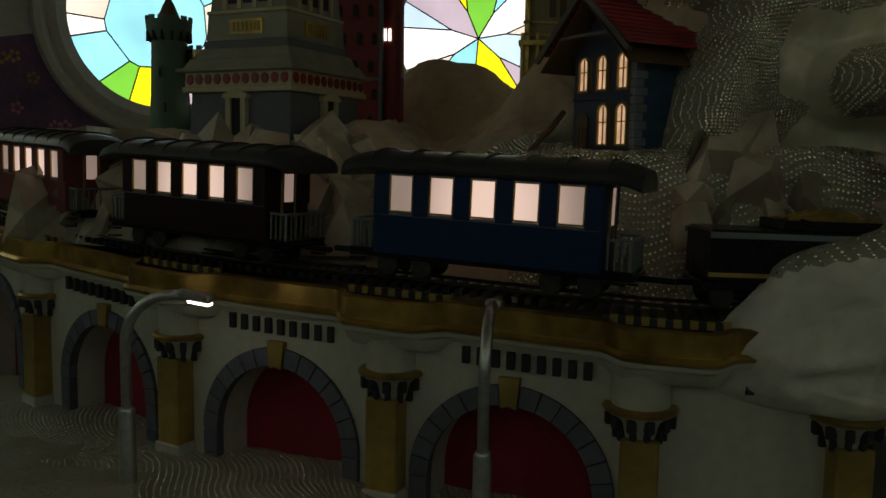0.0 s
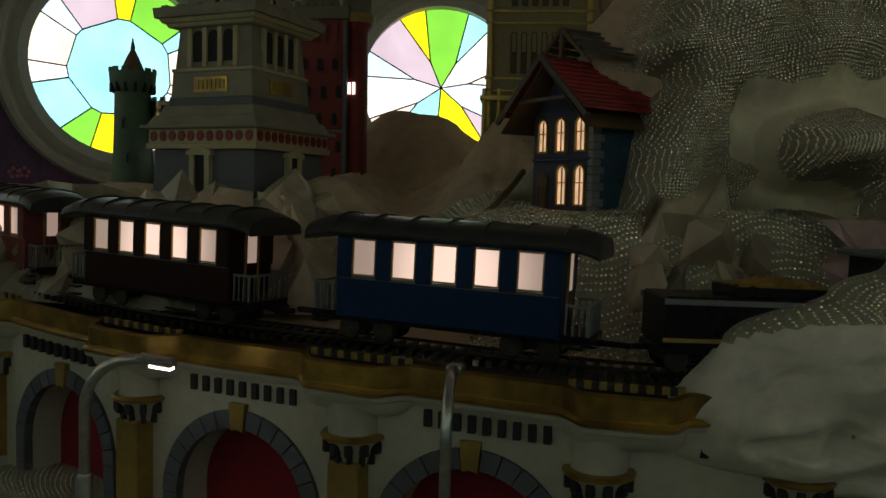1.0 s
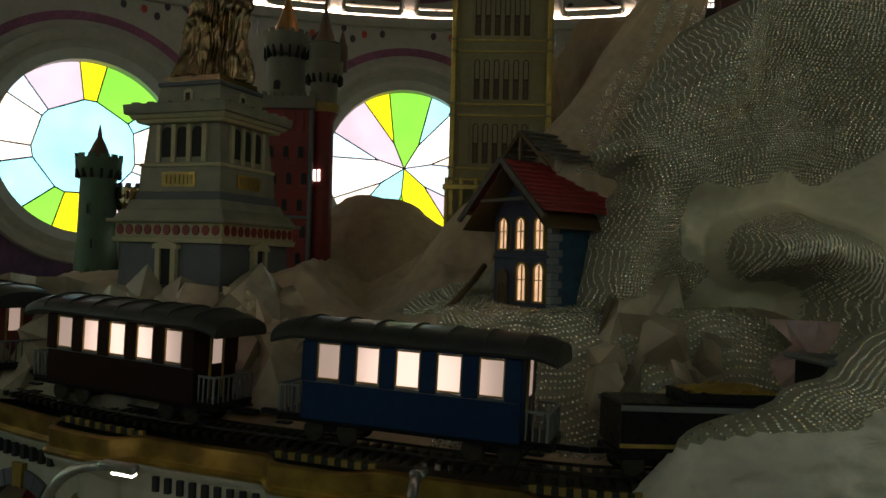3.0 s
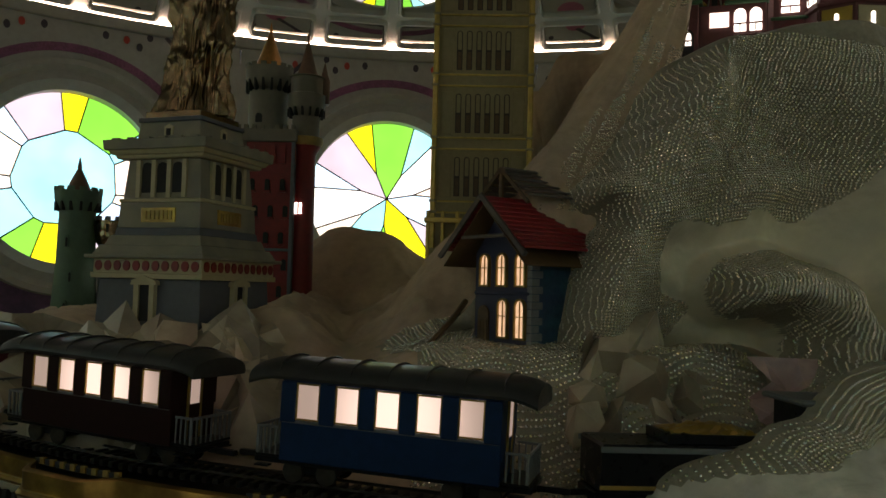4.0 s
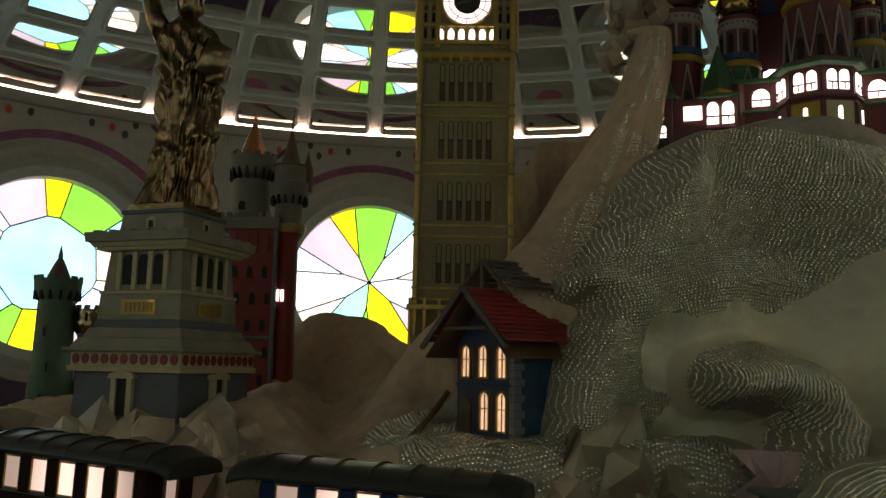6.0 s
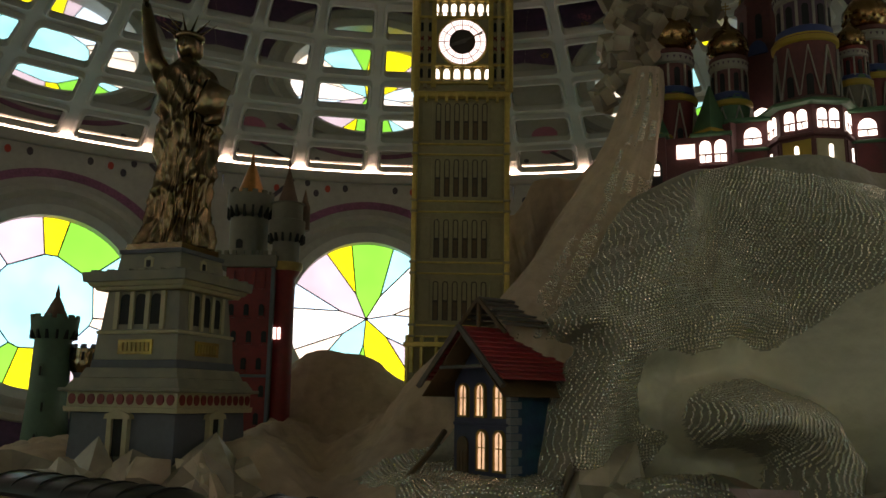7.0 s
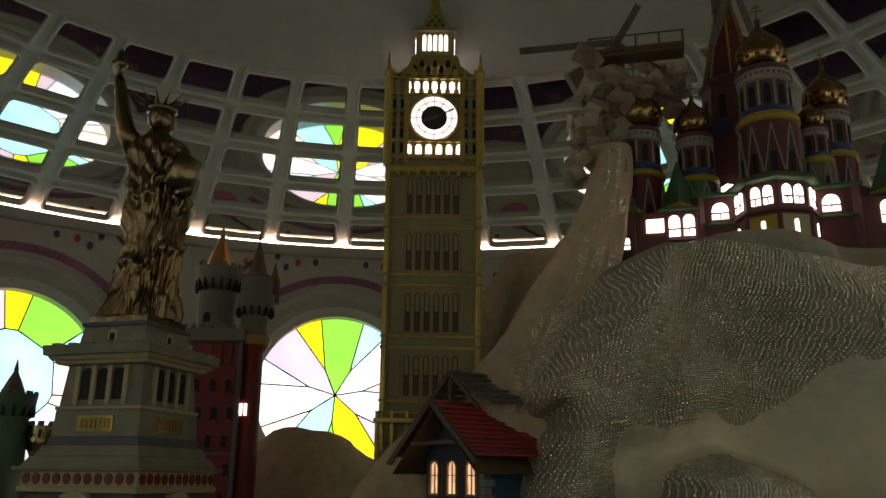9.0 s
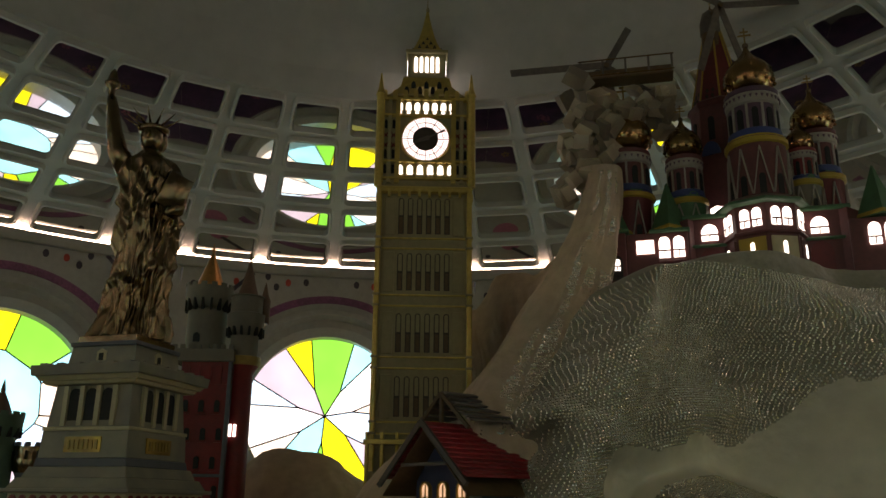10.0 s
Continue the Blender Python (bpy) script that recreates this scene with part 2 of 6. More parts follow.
def build_window(bay):
    w = tagged(new(f"window_{bay + 1}"), "round backlit stained-glass window in a plaster reveal", "window", "rotunda windows", "structure")
    lead_bm = bmesh.new()
    for outline, col in pane_set(bay % 2 == 0):
        bm = bmesh.new()
        prism_pts = [on_wall(bay, u, WIN_Z + v, R_WALL + 0.11) for u, v in outline]
        back = [on_wall(bay, u, WIN_Z + v, R_WALL + 0.118) for u, v in outline]
        f, g = [bm.verts.new(p) for p in prism_pts], [bm.verts.new(p) for p in back]
        bm.faces.new(f)
        bm.faces.new(g[::-1])
        part("pane", bm, GLASS[col], w)
        for p, q in zip(prism_pts, prism_pts[1:] + prism_pts[:1]):
            if max((Vector(on_wall(bay, 0, WIN_Z, R_WALL + 0.11)) - x).length for x in (p, q)) < WIN_R - 0.02 or abs((p - q).length) > 0.15:
                tube(lead_bm, [p, q], 0.006, 4)
    part("lead_came", lead_bm, lead, w)
    fr = bmesh.new()
    swept_ring(fr, bay, [(WIN_R - 0.02, -0.1), (WIN_R - 0.02, 0.02), (WIN_R + 0.05, 0.05), (WIN_R + 0.11, 0.03), (WIN_R + 0.15, 0.07), (WIN_R + 0.19, 0.06), (WIN_R + 0.2, -0.01)], 0, WIN_Z)
    part("moulding", fr, plaster, w, smooth=True)
    return w


for bay in range(12):
    build_window(bay)

# painted band above the windows: mauve arcs, fiddles and notes
for bay in range(12):
    art = tagged(new("wall_painting"), "painted musical frieze of mauve arcs, fiddles and notes", "wall painting", "wall paintings", "structure")
    bm = bmesh.new()
    swept_ring(bm, bay, [(0.87, 0.0), (0.87, 0.004), (0.93, 0.004), (0.93, 0.0)], 0, WIN_Z, 38, 142, 32)
    part("painted_arc", bm, mauve_paint, art)
    for sgn in (-1, 1):
        bm = bmesh.new()
        for k, (du, dv, rr) in enumerate(((0, 0, 0.11), (-0.05, 0.14, 0.085))):
            pts = [on_wall(bay, sgn * (0.93 + du + 0.0) + rr * math.cos(t), WIN_Z + 0.62 + dv + rr * 1.15 * math.sin(t), R_WALL - 0.005 - 0.001 * k) for t in [2 * math.pi * i / 18 for i in range(18)]]
            bm.faces.new([bm.verts.new(p) for p in pts][::-1])
        part("painted_fiddle_body", bm, pink_paint, art)
        bm = bmesh.new()
        quad = [(0.85, 0.82), (0.88, 0.84), (0.62, 1.09), (0.6, 1.07)]
        bm.faces.new([bm.verts.new(on_wall(bay, sgn * u, WIN_Z + v, R_WALL - 0.009)) for u, v in quad])
        part("painted_fiddle_neck", bm, dark_paint, art)
        for u, v, mt in ((0.34, 1.02, red_note_paint), (0.5, 1.06, dark_paint), (0.43, 0.98, dark_paint), (0.2, 1.03, dark_paint), (0.74, 1.0, red_note_paint), (1.06, 0.95, dark_paint)):
            bm = bmesh.new()
            pts = [on_wall(bay, sgn * u + 0.022 * math.cos(t), WIN_Z + v + 0.03 * math.sin(t), R_WALL - 0.005) for t in [2 * math.pi * i / 10 for i in range(10)]]
            bm.faces.new([bm.verts.new(p) for p in pts][::-1])
            part("painted_note", bm, mt, art)

# dark purple painted field under the windows, with small gilt blossoms
purple_paint = material("dark_purple_paint", (0.1, 0.045, 0.11), 0.6, spread=0.3, grain=30, bump=0.03, second=(0.06, 0.03, 0.08), blotch=6)
for bay in range(12):
    field = tagged(new("wall_painting"), "dark purple painted wall field with gilt blossoms", "wall painting", "wall paintings", "structure")
    bm = bmesh.new()
    rows = []
    for i in range(41):
        t = radians(192 + 156 * i / 40)
        co, si = math.cos(t), math.sin(t)
        far = min(HALF * 0.999 / abs(co) if abs(co) > 1e-6 else 99, (0.8 - WIN_Z) / si)
        rows.append([bm.verts.new(on_wall(bay, p * co, WIN_Z + p * si, R_WALL - 0.004)) for p in (WIN_R + 0.2 + (far - WIN_R - 0.2) * k / 4 for k in range(5))])
    for p, q in zip(rows, rows[1:]):
        for k in range(4):
            bm.faces.new((p[k], p[k + 1], q[k + 1], q[k]))
    part("painted_field", bm, purple_paint, field)
    br = random.Random(bay)
    for k in range(16):
        t, p = radians(br.uniform(195, 345)), br.uniform(0.92, 1.15)
        u0, v0 = p * math.cos(t), WIN_Z + p * math.sin(t)
        if abs(u0) > HALF - 0.06:
            continue
        bm = bmesh.new()
        for q in range(5):
            w, r = radians(72 * q + 20 * k), 0.028
            bm.faces.new([bm.verts.new(on_wall(bay, u0 + r * (math.cos(w) + 0.5 * math.cos(s)), v0 + r * (math.sin(w) + 0.5 * math.sin(s)), R_WALL - 0.008)) for s in [2 * math.pi * n / 7 for n in range(7)]])
        part("blossom", bm, gold_paint if k % 3 else pink_paint, field)

# cornice with the lit cove
bm = bmesh.new()
revolve(bm, [(R_WALL + 0.05, SPRING - 0.06), (R_WALL - 0.05, SPRING - 0.06), (R_WALL - 0.09, SPRING - 0.02), (R_WALL - 0.1, SPRING + 0.0), (R_WALL - 0.04, SPRING + 0.004), (R_WALL - 0.02, SPRING + 0.004)], 144, CX, CY, caps=False)
tagged(mesh_object("trim_cornice", bm, plaster, smooth=True), "plaster cornice below the dome", "cornice", kind="structure")
bm = bmesh.new()
revolve(bm, [(R_WALL - 0.085, SPRING + 0.006), (R_WALL - 0.08, SPRING + 0.026), (R_WALL - 0.05, SPRING + 0.04), (R_WALL - 0.02, SPRING + 0.043)], 144, CX, CY, caps=False)
tagged(mesh_object("cove_light", bm, led, smooth=True), "continuous warm white light strip in the cornice", "cove light")

# coffered dome, the pieces in one mesh
mirror = bpy.data.materials.new("dim_mirror_panel")
mirror.use_nodes = True
mb = mirror.node_tree.nodes["Principled BSDF"]
mb.inputs["Base Color"].default_value, mb.inputs["Metallic"].default_value, mb.inputs["Roughness"].default_value = (0.78, 0.79, 0.77, 1), 1.0, 0.03
gap_dark = material("black_gap", (0.01, 0.01, 0.01), 0.8, bump=0.0)
ROW0, ROWH, TOP_ROW = 9.3, 3.72, 5
ROW_LEN = 0.38


def dome_profile(p):
    """Radius, height and inward tilt of the dome at p: five rows of coffers on a low slope, then a rounded vault."""
    q = (min(p, ROW0 + TOP_ROW * ROWH) - ROW0) / ROWH
    r, z, steps = 4.37, SPRING + 0.03, 12
    for i in range(steps):
        t = radians(69.2 + 1.3 * q * (i + 0.5) / steps)
        r, z = r - ROW_LEN * q / steps * math.sin(t), z + ROW_LEN * q / steps * math.cos(t)
    tilt = radians(69.2 + 1.3 * q)
    if p > ROW0 + TOP_ROW * ROWH:
        f = (p - ROW0 - TOP_ROW * ROWH) / (90 - ROW0 - TOP_ROW * ROWH) * math.pi / 2
        return r * math.cos(f), z + 2.4 * math.sin(f), f
    return r, z, tilt


def on_dome(az, p, lift=0.0):
    a = radians(az)
    r, z, t = dome_profile(p)
    r, z = r - lift * math.cos(t), z - lift * math.sin(t)
    return Vector((CX + r * math.cos(a), CY + r * math.sin(a), z))


dome_bm = bmesh.new()
shell = [[dome_bm.verts.new(on_dome(az * 3.75, p, -0.05)) for az in range(96)] for p in [8.6 + i * 3.0 for i in range(27)] + [89.5]]
for a, b in zip(shell, shell[1:]):
    for i in range(96):
        dome_bm.faces.new((a[i], a[(i + 1) % 96], b[(i + 1) % 96], b[i])).material_index = 0
for col in range(48):
    for row in range(5):
        az0, p0 = 90 + col * 7.5 + 3.75, ROW0 + (row + 0.5) * ROWH
        rings = []
        for hw, hh, lift, rad in ((3.75, ROWH / 2, 0.0, 0.0), (3.3, 1.62, 0.0, 0.5), (3.15, 1.5, 0.03, 0.5), (2.98, 1.34, 0.03, 0.45), (2.86, 1.24, -0.02, 0.4), (2.82, 1.18, -0.02, 0.35), (2.76, 1.1, 0.002, 0.3)):
            ring = []
            for cx_, cy_ in ((1, 1), (-1, 1), (-1, -1), (1, -1)):
                for k in range(4):
                    a = math.pi / 2 * (((1, 1), (-1, 1), (-1, -1), (1, -1)).index((cx_, cy_)) + k / 3)
                    du = cx_ * (hw - rad * 1.05) + rad * 1.05 * math.cos(a)
                    dv = cy_ * (hh - rad) + rad * math.sin(a)
                    ring.append(dome_bm.verts.new(on_dome(az0 - du, p0 + dv, lift)))
            rings.append(ring)
        for k, (a, b) in enumerate(zip(rings, rings[1:])):
            for i in range(16):
                j = (i + 1) % 16
                if (a[i].co - a[j].co).length < 1e-6 and (b[i].co - b[j].co).length < 1e-6:
                    continue
                dome_bm.faces.new((a[i], b[i], b[j], a[j])).material_index = 2 if k == 4 else 0
        # each mirror is one flat pane
        mid, tilt = on_dome(az0, p0, 0.004), dome_profile(p0)[2]
        face = Vector((CX - mid.x, CY - mid.y, 0)).normalized() * math.cos(tilt) - Vector((0, 0, math.sin(tilt)))
        for v in rings[-1]:
            v.co -= face * (v.co - mid).dot(face)
        dome_bm.faces.new(rings[-1]).material_index = 1
up = [[dome_bm.verts.new(on_dome(az * 3.75, p, 0.0)) for az in range(96)] for p in [ROW0 + 5 * ROWH + i * 3.1 for i in range(20)] + [89.0]]
for a, b in zip(up, up[1:]):
    for i in range(96):
        dome_bm.faces.new((a[i], a[(i + 1) % 96], b[(i + 1) % 96], b[i]))
bmesh.ops.recalc_face_normals(dome_bm, faces=dome_bm.faces)
tagged(mesh_object("ceiling", dome_bm, [dome_paint, mirror, gap_dark]), "coffered grey dome with mirror panels in raised frames", "ceiling", kind="structure")

# ---- the modelled landscape ----
def bell(x, y, cx, cy, sx, sy):
    return math.exp(-((x - cx) / sx) ** 2 - ((y - cy) / sy) ** 2)


# viaduct columns (front of the shaft): x, y, height of the ring below the drum
COLS = [(-2.08, 3.45, 0.60), (-1.42, 2.82, 0.565), (-0.79, 2.38, 0.53), (-0.148, 2.07, 0.515), (0.45, 1.86, 0.495), (0.93, 1.86, 0.485)]


def track(s):
    """The middle of the track over the columns, s in columns, as a smooth curve: x, y, rail height."""
    i = min(max(int(math.floor(s)), 0), len(COLS) - 2)
    f = s - i
    p = [COLS[min(max(k, 0), len(COLS) - 1)] for k in (i - 1, i, i + 1, i + 2)]
    out = []
    for k in range(3):
        a, b, c, d = (q[k] for q in p)
        out.append(0.5 * (2 * b + (c - a) * f + (2 * a - 5 * b + 4 * c - d) * f * f + (3 * b - a - 3 * c + d) * f ** 3))
    return out[0] + 0.09, out[1] + 0.20, out[2] + 0.225


def ground_height(x, y):
    front = 2.62 - 0.30 * smooth(-0.3, 0.9, x) + 0.55 * smooth(-0.4, -1.9, x)
    z = 0.66 + 0.42 * smooth(front - 0.08, front + 0.28, y) * smooth(-0.5, 0.3, x)
    z += 0.2 * smooth(front - 0.05, front + 0.3, y) * smooth(0.1, -0.35, x) + 0.22 * smooth(2.95, 3.15, y) * smooth(0.0, -0.35, x) * smooth(4.9, 4.4, y)
    z += 0.06 * smooth(2.9, 3.3, y)
    z += 0.6 * bell(x, y, -0.12, 5.05, 0.56, 0.34) + 0.40 * bell(x, y, 0.55, 3.75, 0.3, 0.35) + 0.1 * bell(x, y, 0.15, 4.2, 0.5, 0.5)
    z += 0.55 * bell(x, y, 1.25, 3.9, 0.5, 0.6) + 0.3 * bell(x, y, 0.95, 4.9, 0.35, 0.35)
    z -= 0.25 * smooth(-1.2, -2.2, x)
    return z + 0.035 * fbm(3 * x, 3 * y, 1) * (1 - 0.7 * smooth(4.6, 5.0, y)) + 0.012 * fbm(12 * x, 12 * y, 2) - 0.09 * abs(fbm(5 * x + 2, 2.5 * y, 7, 3)) * smooth(3.0, 3.5, y) * smooth(5.1, 4.6, y)


def grid_mesh(name, nu, nv, fn, mats, label, category, pick=None, kind="structure"):
    vs = [fn(i / nu, j / nv) for j in range(nv + 1) for i in range(nu + 1)]
    fs = [(j * (nu + 1) + i, j * (nu + 1) + i + 1, (j + 1) * (nu + 1) + i + 1, (j + 1) * (nu + 1) + i) for j in range(nv) for i in range(nu)]
    me = bpy.data.meshes.new(name)
    me.from_pydata(vs, [], fs)
    for m in mats:
        me.materials.append(m)
    if pick:
        for p in me.polygons:
            p.material_index = pick(p.center)
    me.shade_smooth()
    return tagged(new(name, me), label, category, kind=kind)


def is_studded_ground(c):
    return 0.12 + 0.5 * fbm(2 * c.x, 2 * c.y) * 0.3 < c.x < 1.3 and c.y < 3.2 and c.z > 0.68


def ground_edge(x):
    """Where the ground begins, behind the viaduct's deck."""
    for p, q in zip(COLS, COLS[1:]):
        if p[0] <= x <= q[0]:
            return p[1] + (q[1] - p[1]) * (x - p[0]) / (q[0] - p[0]) + 0.3
    return (COLS[0][1] if x < COLS[0][0] else COLS[-1][1]) + 0.3


def ground_point(u, v):
    x = -3.0 + 5.7 * u
    y = ground_edge(x) + (6.0 - ground_edge(x)) * v
    return x, y, ground_height(x, y)


grid_mesh("ground", 300, 240, ground_point, [sand, slope_grey],
          "sandy modelled hills with a grey studded slope", "ground", lambda c: 1 if is_studded_ground(c) else 0)


def cliff_left(z):
    return 0.28 + 0.25 * smooth(0.95, 1.35, z) + 0.57 * smooth(1.35, 2.25, z) + 0.03 * fbm(5 * z, 0.5, 3)


# the studded swelling: its middle line falls to the near rock; x, z, half width
SWELL = [(1.22, 1.29, 0.10), (1.32, 1.305, 0.11), (1.43, 1.26, 0.105), (1.49, 1.16, 0.09), (1.46, 1.04, 0.08), (1.38, 0.94, 0.07), (1.28, 0.84, 0.065)]


def swelling(x, z):
    """Distance to the swelling's middle line, in half widths."""
    best = 9.0
    for (ax, az, aw), (bx, bz, bw) in zip(SWELL, SWELL[1:]):
        f = min(1, max(0, ((x - ax) * (bx - ax) + (z - az) * (bz - az)) / ((bx - ax) ** 2 + (bz - az) ** 2)))
        best = min(best, math.hypot(x - ax - f * (bx - ax), z - az - f * (bz - az)) / (aw + f * (bw - aw)))
    return best


def cliff(x, z):
    """How far back the steep studded mountainside stands."""
    y = 2.66 + 0.10 * smooth(1.4, 1.0, z) - 0.03 * smooth(1.6, 1.3, z)
    y -= 0.34 * smooth(1.45, 0.15, swelling(x, z)) + 0.15 * smooth(1.3, 0.4, swelling(x, z)) * smooth(1.2, 0.95, z) + 0.55 * smooth(1.35, 2.0, x) * smooth(2.2, 1.6, z) + 0.1 * bell(x, z, 1.0, 1.62, 0.5, 0.1)
    y += 0.25 * smooth(1.15, 0.95, z) * smooth(1.25, 1.05, x)
    y -= 0.19 * smooth(1.52, 1.42, z) * smooth(1.0, 0.75, x)
    y += 0.2 * smooth(0.9, 0.55, x) + 0.5 * smooth(0.2, 0.0, x - cliff_left(z)) * smooth(1.3, 1.5, z)
    y += 0.3 * smooth(0.07, -0.04, x - 0.635 - 0.45 * (z - 1.05)) * smooth(1.62, 1.5, z) * smooth(0.95, 1.05, z)
    y -= 0.07 * bell(x - 0.95 - 0.45 * (z - 1.5), z, 0.0, 1.75, 0.07, 0.5) - 0.06 * bell(x - 1.1 - 0.4 * (z - 1.5), z, 0.0, 1.75, 0.06, 0.4)
    y -= 0.05 * bell(x, z, 1.1, 1.9, 0.1, 0.3) + 0.06 * bell(x, z, 1.75, 1.95, 0.5, 0.12)
    y += 0.05 * math.sin(9 * x + 4 * z) * smooth(1.4, 1.8, z)
    y += 0.035 * math.sin(26 * z + 9 * x) * bell(x, z, 0.85, 1.6, 0.28, 0.16) - 0.05 * bell(x, z, 1.0, 1.5, 0.25, 0.05)
    y -= 0.08 * bell(x, z - 1.62 - 0.35 * (x - 1.3), 1.45, 0.0, 0.4, 0.07)
    return y + 0.05 * fbm(2.2 * x, 2.2 * z, 5) + 0.012 * fbm(9 * x, 9 * z, 6)


def cliff_top(x):
    return 2.15 + 0.03 * math.sin(5 * x) + 0.05 * smooth(1.2, 2.2, x) - 0.04 * smooth(1.3, 1.05, x)


def cliff_point(u, v):
    if v <= 0.8:
        f = v / 0.8
        z = 0.7 + (1.98 - 0.7) * f
        x = cliff_left(z) + (2.9 - cliff_left(z)) * u
        top = cliff_top(x)
        z = 0.7 + (top - 0.7) * f
        return x, cliff(x, z), z
    f = (v - 0.8) / 0.2
    x = cliff_left(1.98) + (2.9 - cliff_left(1.98)) * u
    top = cliff_top(x)
    y = cliff(x, top)
    return x, y + 1.0 * f, top + 0.035 * math.sin(math.pi * min(1, 3 * f)) - 0.02 * f


def is_white_rock(x, z):
    n = 0.05 * fbm(5 * x, 5 * z, 9)
    a = 1.0 + 0.1 * bell(0, z, 0, 1.21, 1, 0.09) + n
    band = 1.47 + 0.05 * smooth(0.97, 1.1, x) + 0.17 * smooth(1.4, 1.72, x) + n
    return x > a and z < band and swelling(x, z) > 1


grid_mesh("mountain_side", 380, 260, cliff_point, [slope_grey, rock_white], "steep grey mountainside with smooth whitish rock patches", "mountain",
          lambda c: 1 if c.z < 2.1 and is_white_rock(c.x, c.z) else 0)


def spire_axis(v):
    """Middle and half width of the spire, which leans and spreads into a ridge at its foot."""
    x = 0.70 + 0.56 * smooth(0.0, 1.3, v + 0.22) + 0.06 * v
    return x, 3.02 + 0.30 * v, 0.07 + 0.20 * (1 - v) ** 1.15


def spire_point(u, v):
    z = 1.42 + 1.36 * v
    a = 2 * math.pi * u
    x, y, r = spire_axis(v)
    fold = 1 + 0.07 * math.sin(5 * a + 5 * v) * (1 - v) + 0.2 * fbm(1.6 * math.cos(a), 1.6 * math.sin(a), 2.5 * v) + 0.05 * abs(fbm(5 * math.cos(a), 5 * math.sin(a), 3 * v, 3))
    r *= fold
    return x + r * math.cos(a), y + r * 0.75 * math.sin(a), z


grid_mesh("rock_spire", 140, 130, spire_point, [sand], "tall tapering sandy rock spire with draped folds", "rock spire")


def back_mountain(u, v):
    """A draped sandy face from behind the clock tower to the spire, with a rounded back."""
    cx, cy = 0.93 + 0.58 * u, 4.86 - 0.5 * u - 0.25 * smooth(0.75, 1.0, u)
    crest = 2.44 + 0.2 * smooth(0.12, 0.34, u) - 0.03 * smooth(0.38, 0.6, u) + 0.14 * smooth(0.62, 1.0, u) + 0.02 * fbm(7 * u, 3, 2)
    if v > 0.75:
        f = (v - 0.75) / 0.25
        return cx + 0.35 * f, cy + 0.35 * f, crest + 0.05 * math.sin(math.pi * f) - 0.3 * f * f
    f = v / 0.75
    fx, fy, fz = 0.93 + 0.3 * u, 4.62 - 1.25 * u, 0.95
    k = f ** 1.25
    fold = 0.05 * math.sin(11 * u + 3 * f) + 0.10 * fbm(4 * u + 1.5 * f, 1.1 * f, 7) + 0.05 * abs(fbm(11 * u + 4 * f, 2 * f, 3, 3))
    lean = fold * math.sin(math.pi * min(1, 1.06 * f))
    return fx + (cx - fx) * k - 0.3 * lean, fy + (cy - fy) * k - lean, fz + (crest - fz) * f


grid_mesh("sand_mountain", 170, 120, back_mountain, [sand], "high sandy mountain shoulder", "mountain")


# near white rock over the tunnel mouth, with its studded edge
def rock_front(u, v):
    a = 2 * math.pi * u
    keys = (0.8, 0.8, 0.75, 0.65, 0.46, 0.37, 0.33, 0.33, 0.35, 0.36, 0.37, 0.46, 0.71, 0.89, 0.68, 0.54, 0.45, 0.42, 0.42, 0.42, 0.48, 0.55, 0.65, 0.75)
    f = u * 24 % 24
    i = int(f)
    g = f - i
    g = g * g * (3 - 2 * g)
    r = (keys[i] * (1 - g) + keys[(i + 1) % 24] * g) * (1 + 0.04 * fbm(2 * math.cos(a), 2 * math.sin(a), 4))
    if v < 0:
        return r
    x, z = 1.45 + r * v * math.cos(a), 0.8 + r * v * math.sin(a)
    d = 0.28 * math.sqrt(max(0, 1 - v ** 2.4))
    crease = abs(fbm(3.2 * x + z, 5 * z, 8, 2)) * 0.13 + abs(fbm(8 * x - 2 * z, 11 * z, 3, 2)) * 0.05 + 0.015 * abs(fbm(22 * x, 26 * z, 5, 2))
    return x, 1.98 - d + crease * (1 - v ** 6), z


def ribbon_width(u):
    """How wide the studded ribbon along the rock's upper edge is, as a share of the radius."""
    return 0.34 * smooth(0.19, 0.23, u) * smooth(0.505, 0.46, u) * (0.85 + 0.15 * math.sin(40 * u))


def on_ribbon(c):
    u = math.atan2(c.z - 0.8, c.x - 1.45) / (2 * math.pi) % 1
    return 1 if 1 - math.hypot(c.x - 1.45, c.z - 0.8) / rock_front(u, -1) < ribbon_width(u) else 0


grid_mesh("front_rock", 240, 80, rock_front, [rock_pale, slope_grey], "large whitish modelled rock beside the track", "rock", on_ribbon, kind="")


def front_ground(u, v):
    x, y = -2.6 + 4.4 * u, 0.9 + 2.3 * v
    z = 0.02 + 0.17 * smooth(1.3, 1.9, y) + 0.05 * bell(x, y, -1.0, 2.0, 0.25, 0.25) + 0.05 * bell(x, y, -0.35, 1.95, 0.2, 0.2) + 0.04 * bell(x, y, 0.1, 1.85, 0.1, 0.2)
    return x, y, z + 0.03 * fbm(2.5 * x, 2.5 * y, 11)


grid_mesh("lower_ground", 110, 60, front_ground, [slope_grey], "pale snowy ground at the foot of the viaduct", "ground")


# ---- viaduct ----
def col_frame(i):
    x, y, z = COLS[i]
    a, b = COLS[max(i - 1, 0)], COLS[min(i + 1, len(COLS) - 1)]
    d = Vector((b[0] - a[0], b[1] - a[1], 0)).normalized()
    return x, y, z, d


def frame_of(p, n):
    """A thing's pose at p: its own -y looks along n."""
    a = math.degrees(math.atan2(n.x, -n.y))
    return pose(p.x, p.y, p.z, 0, 0, a)


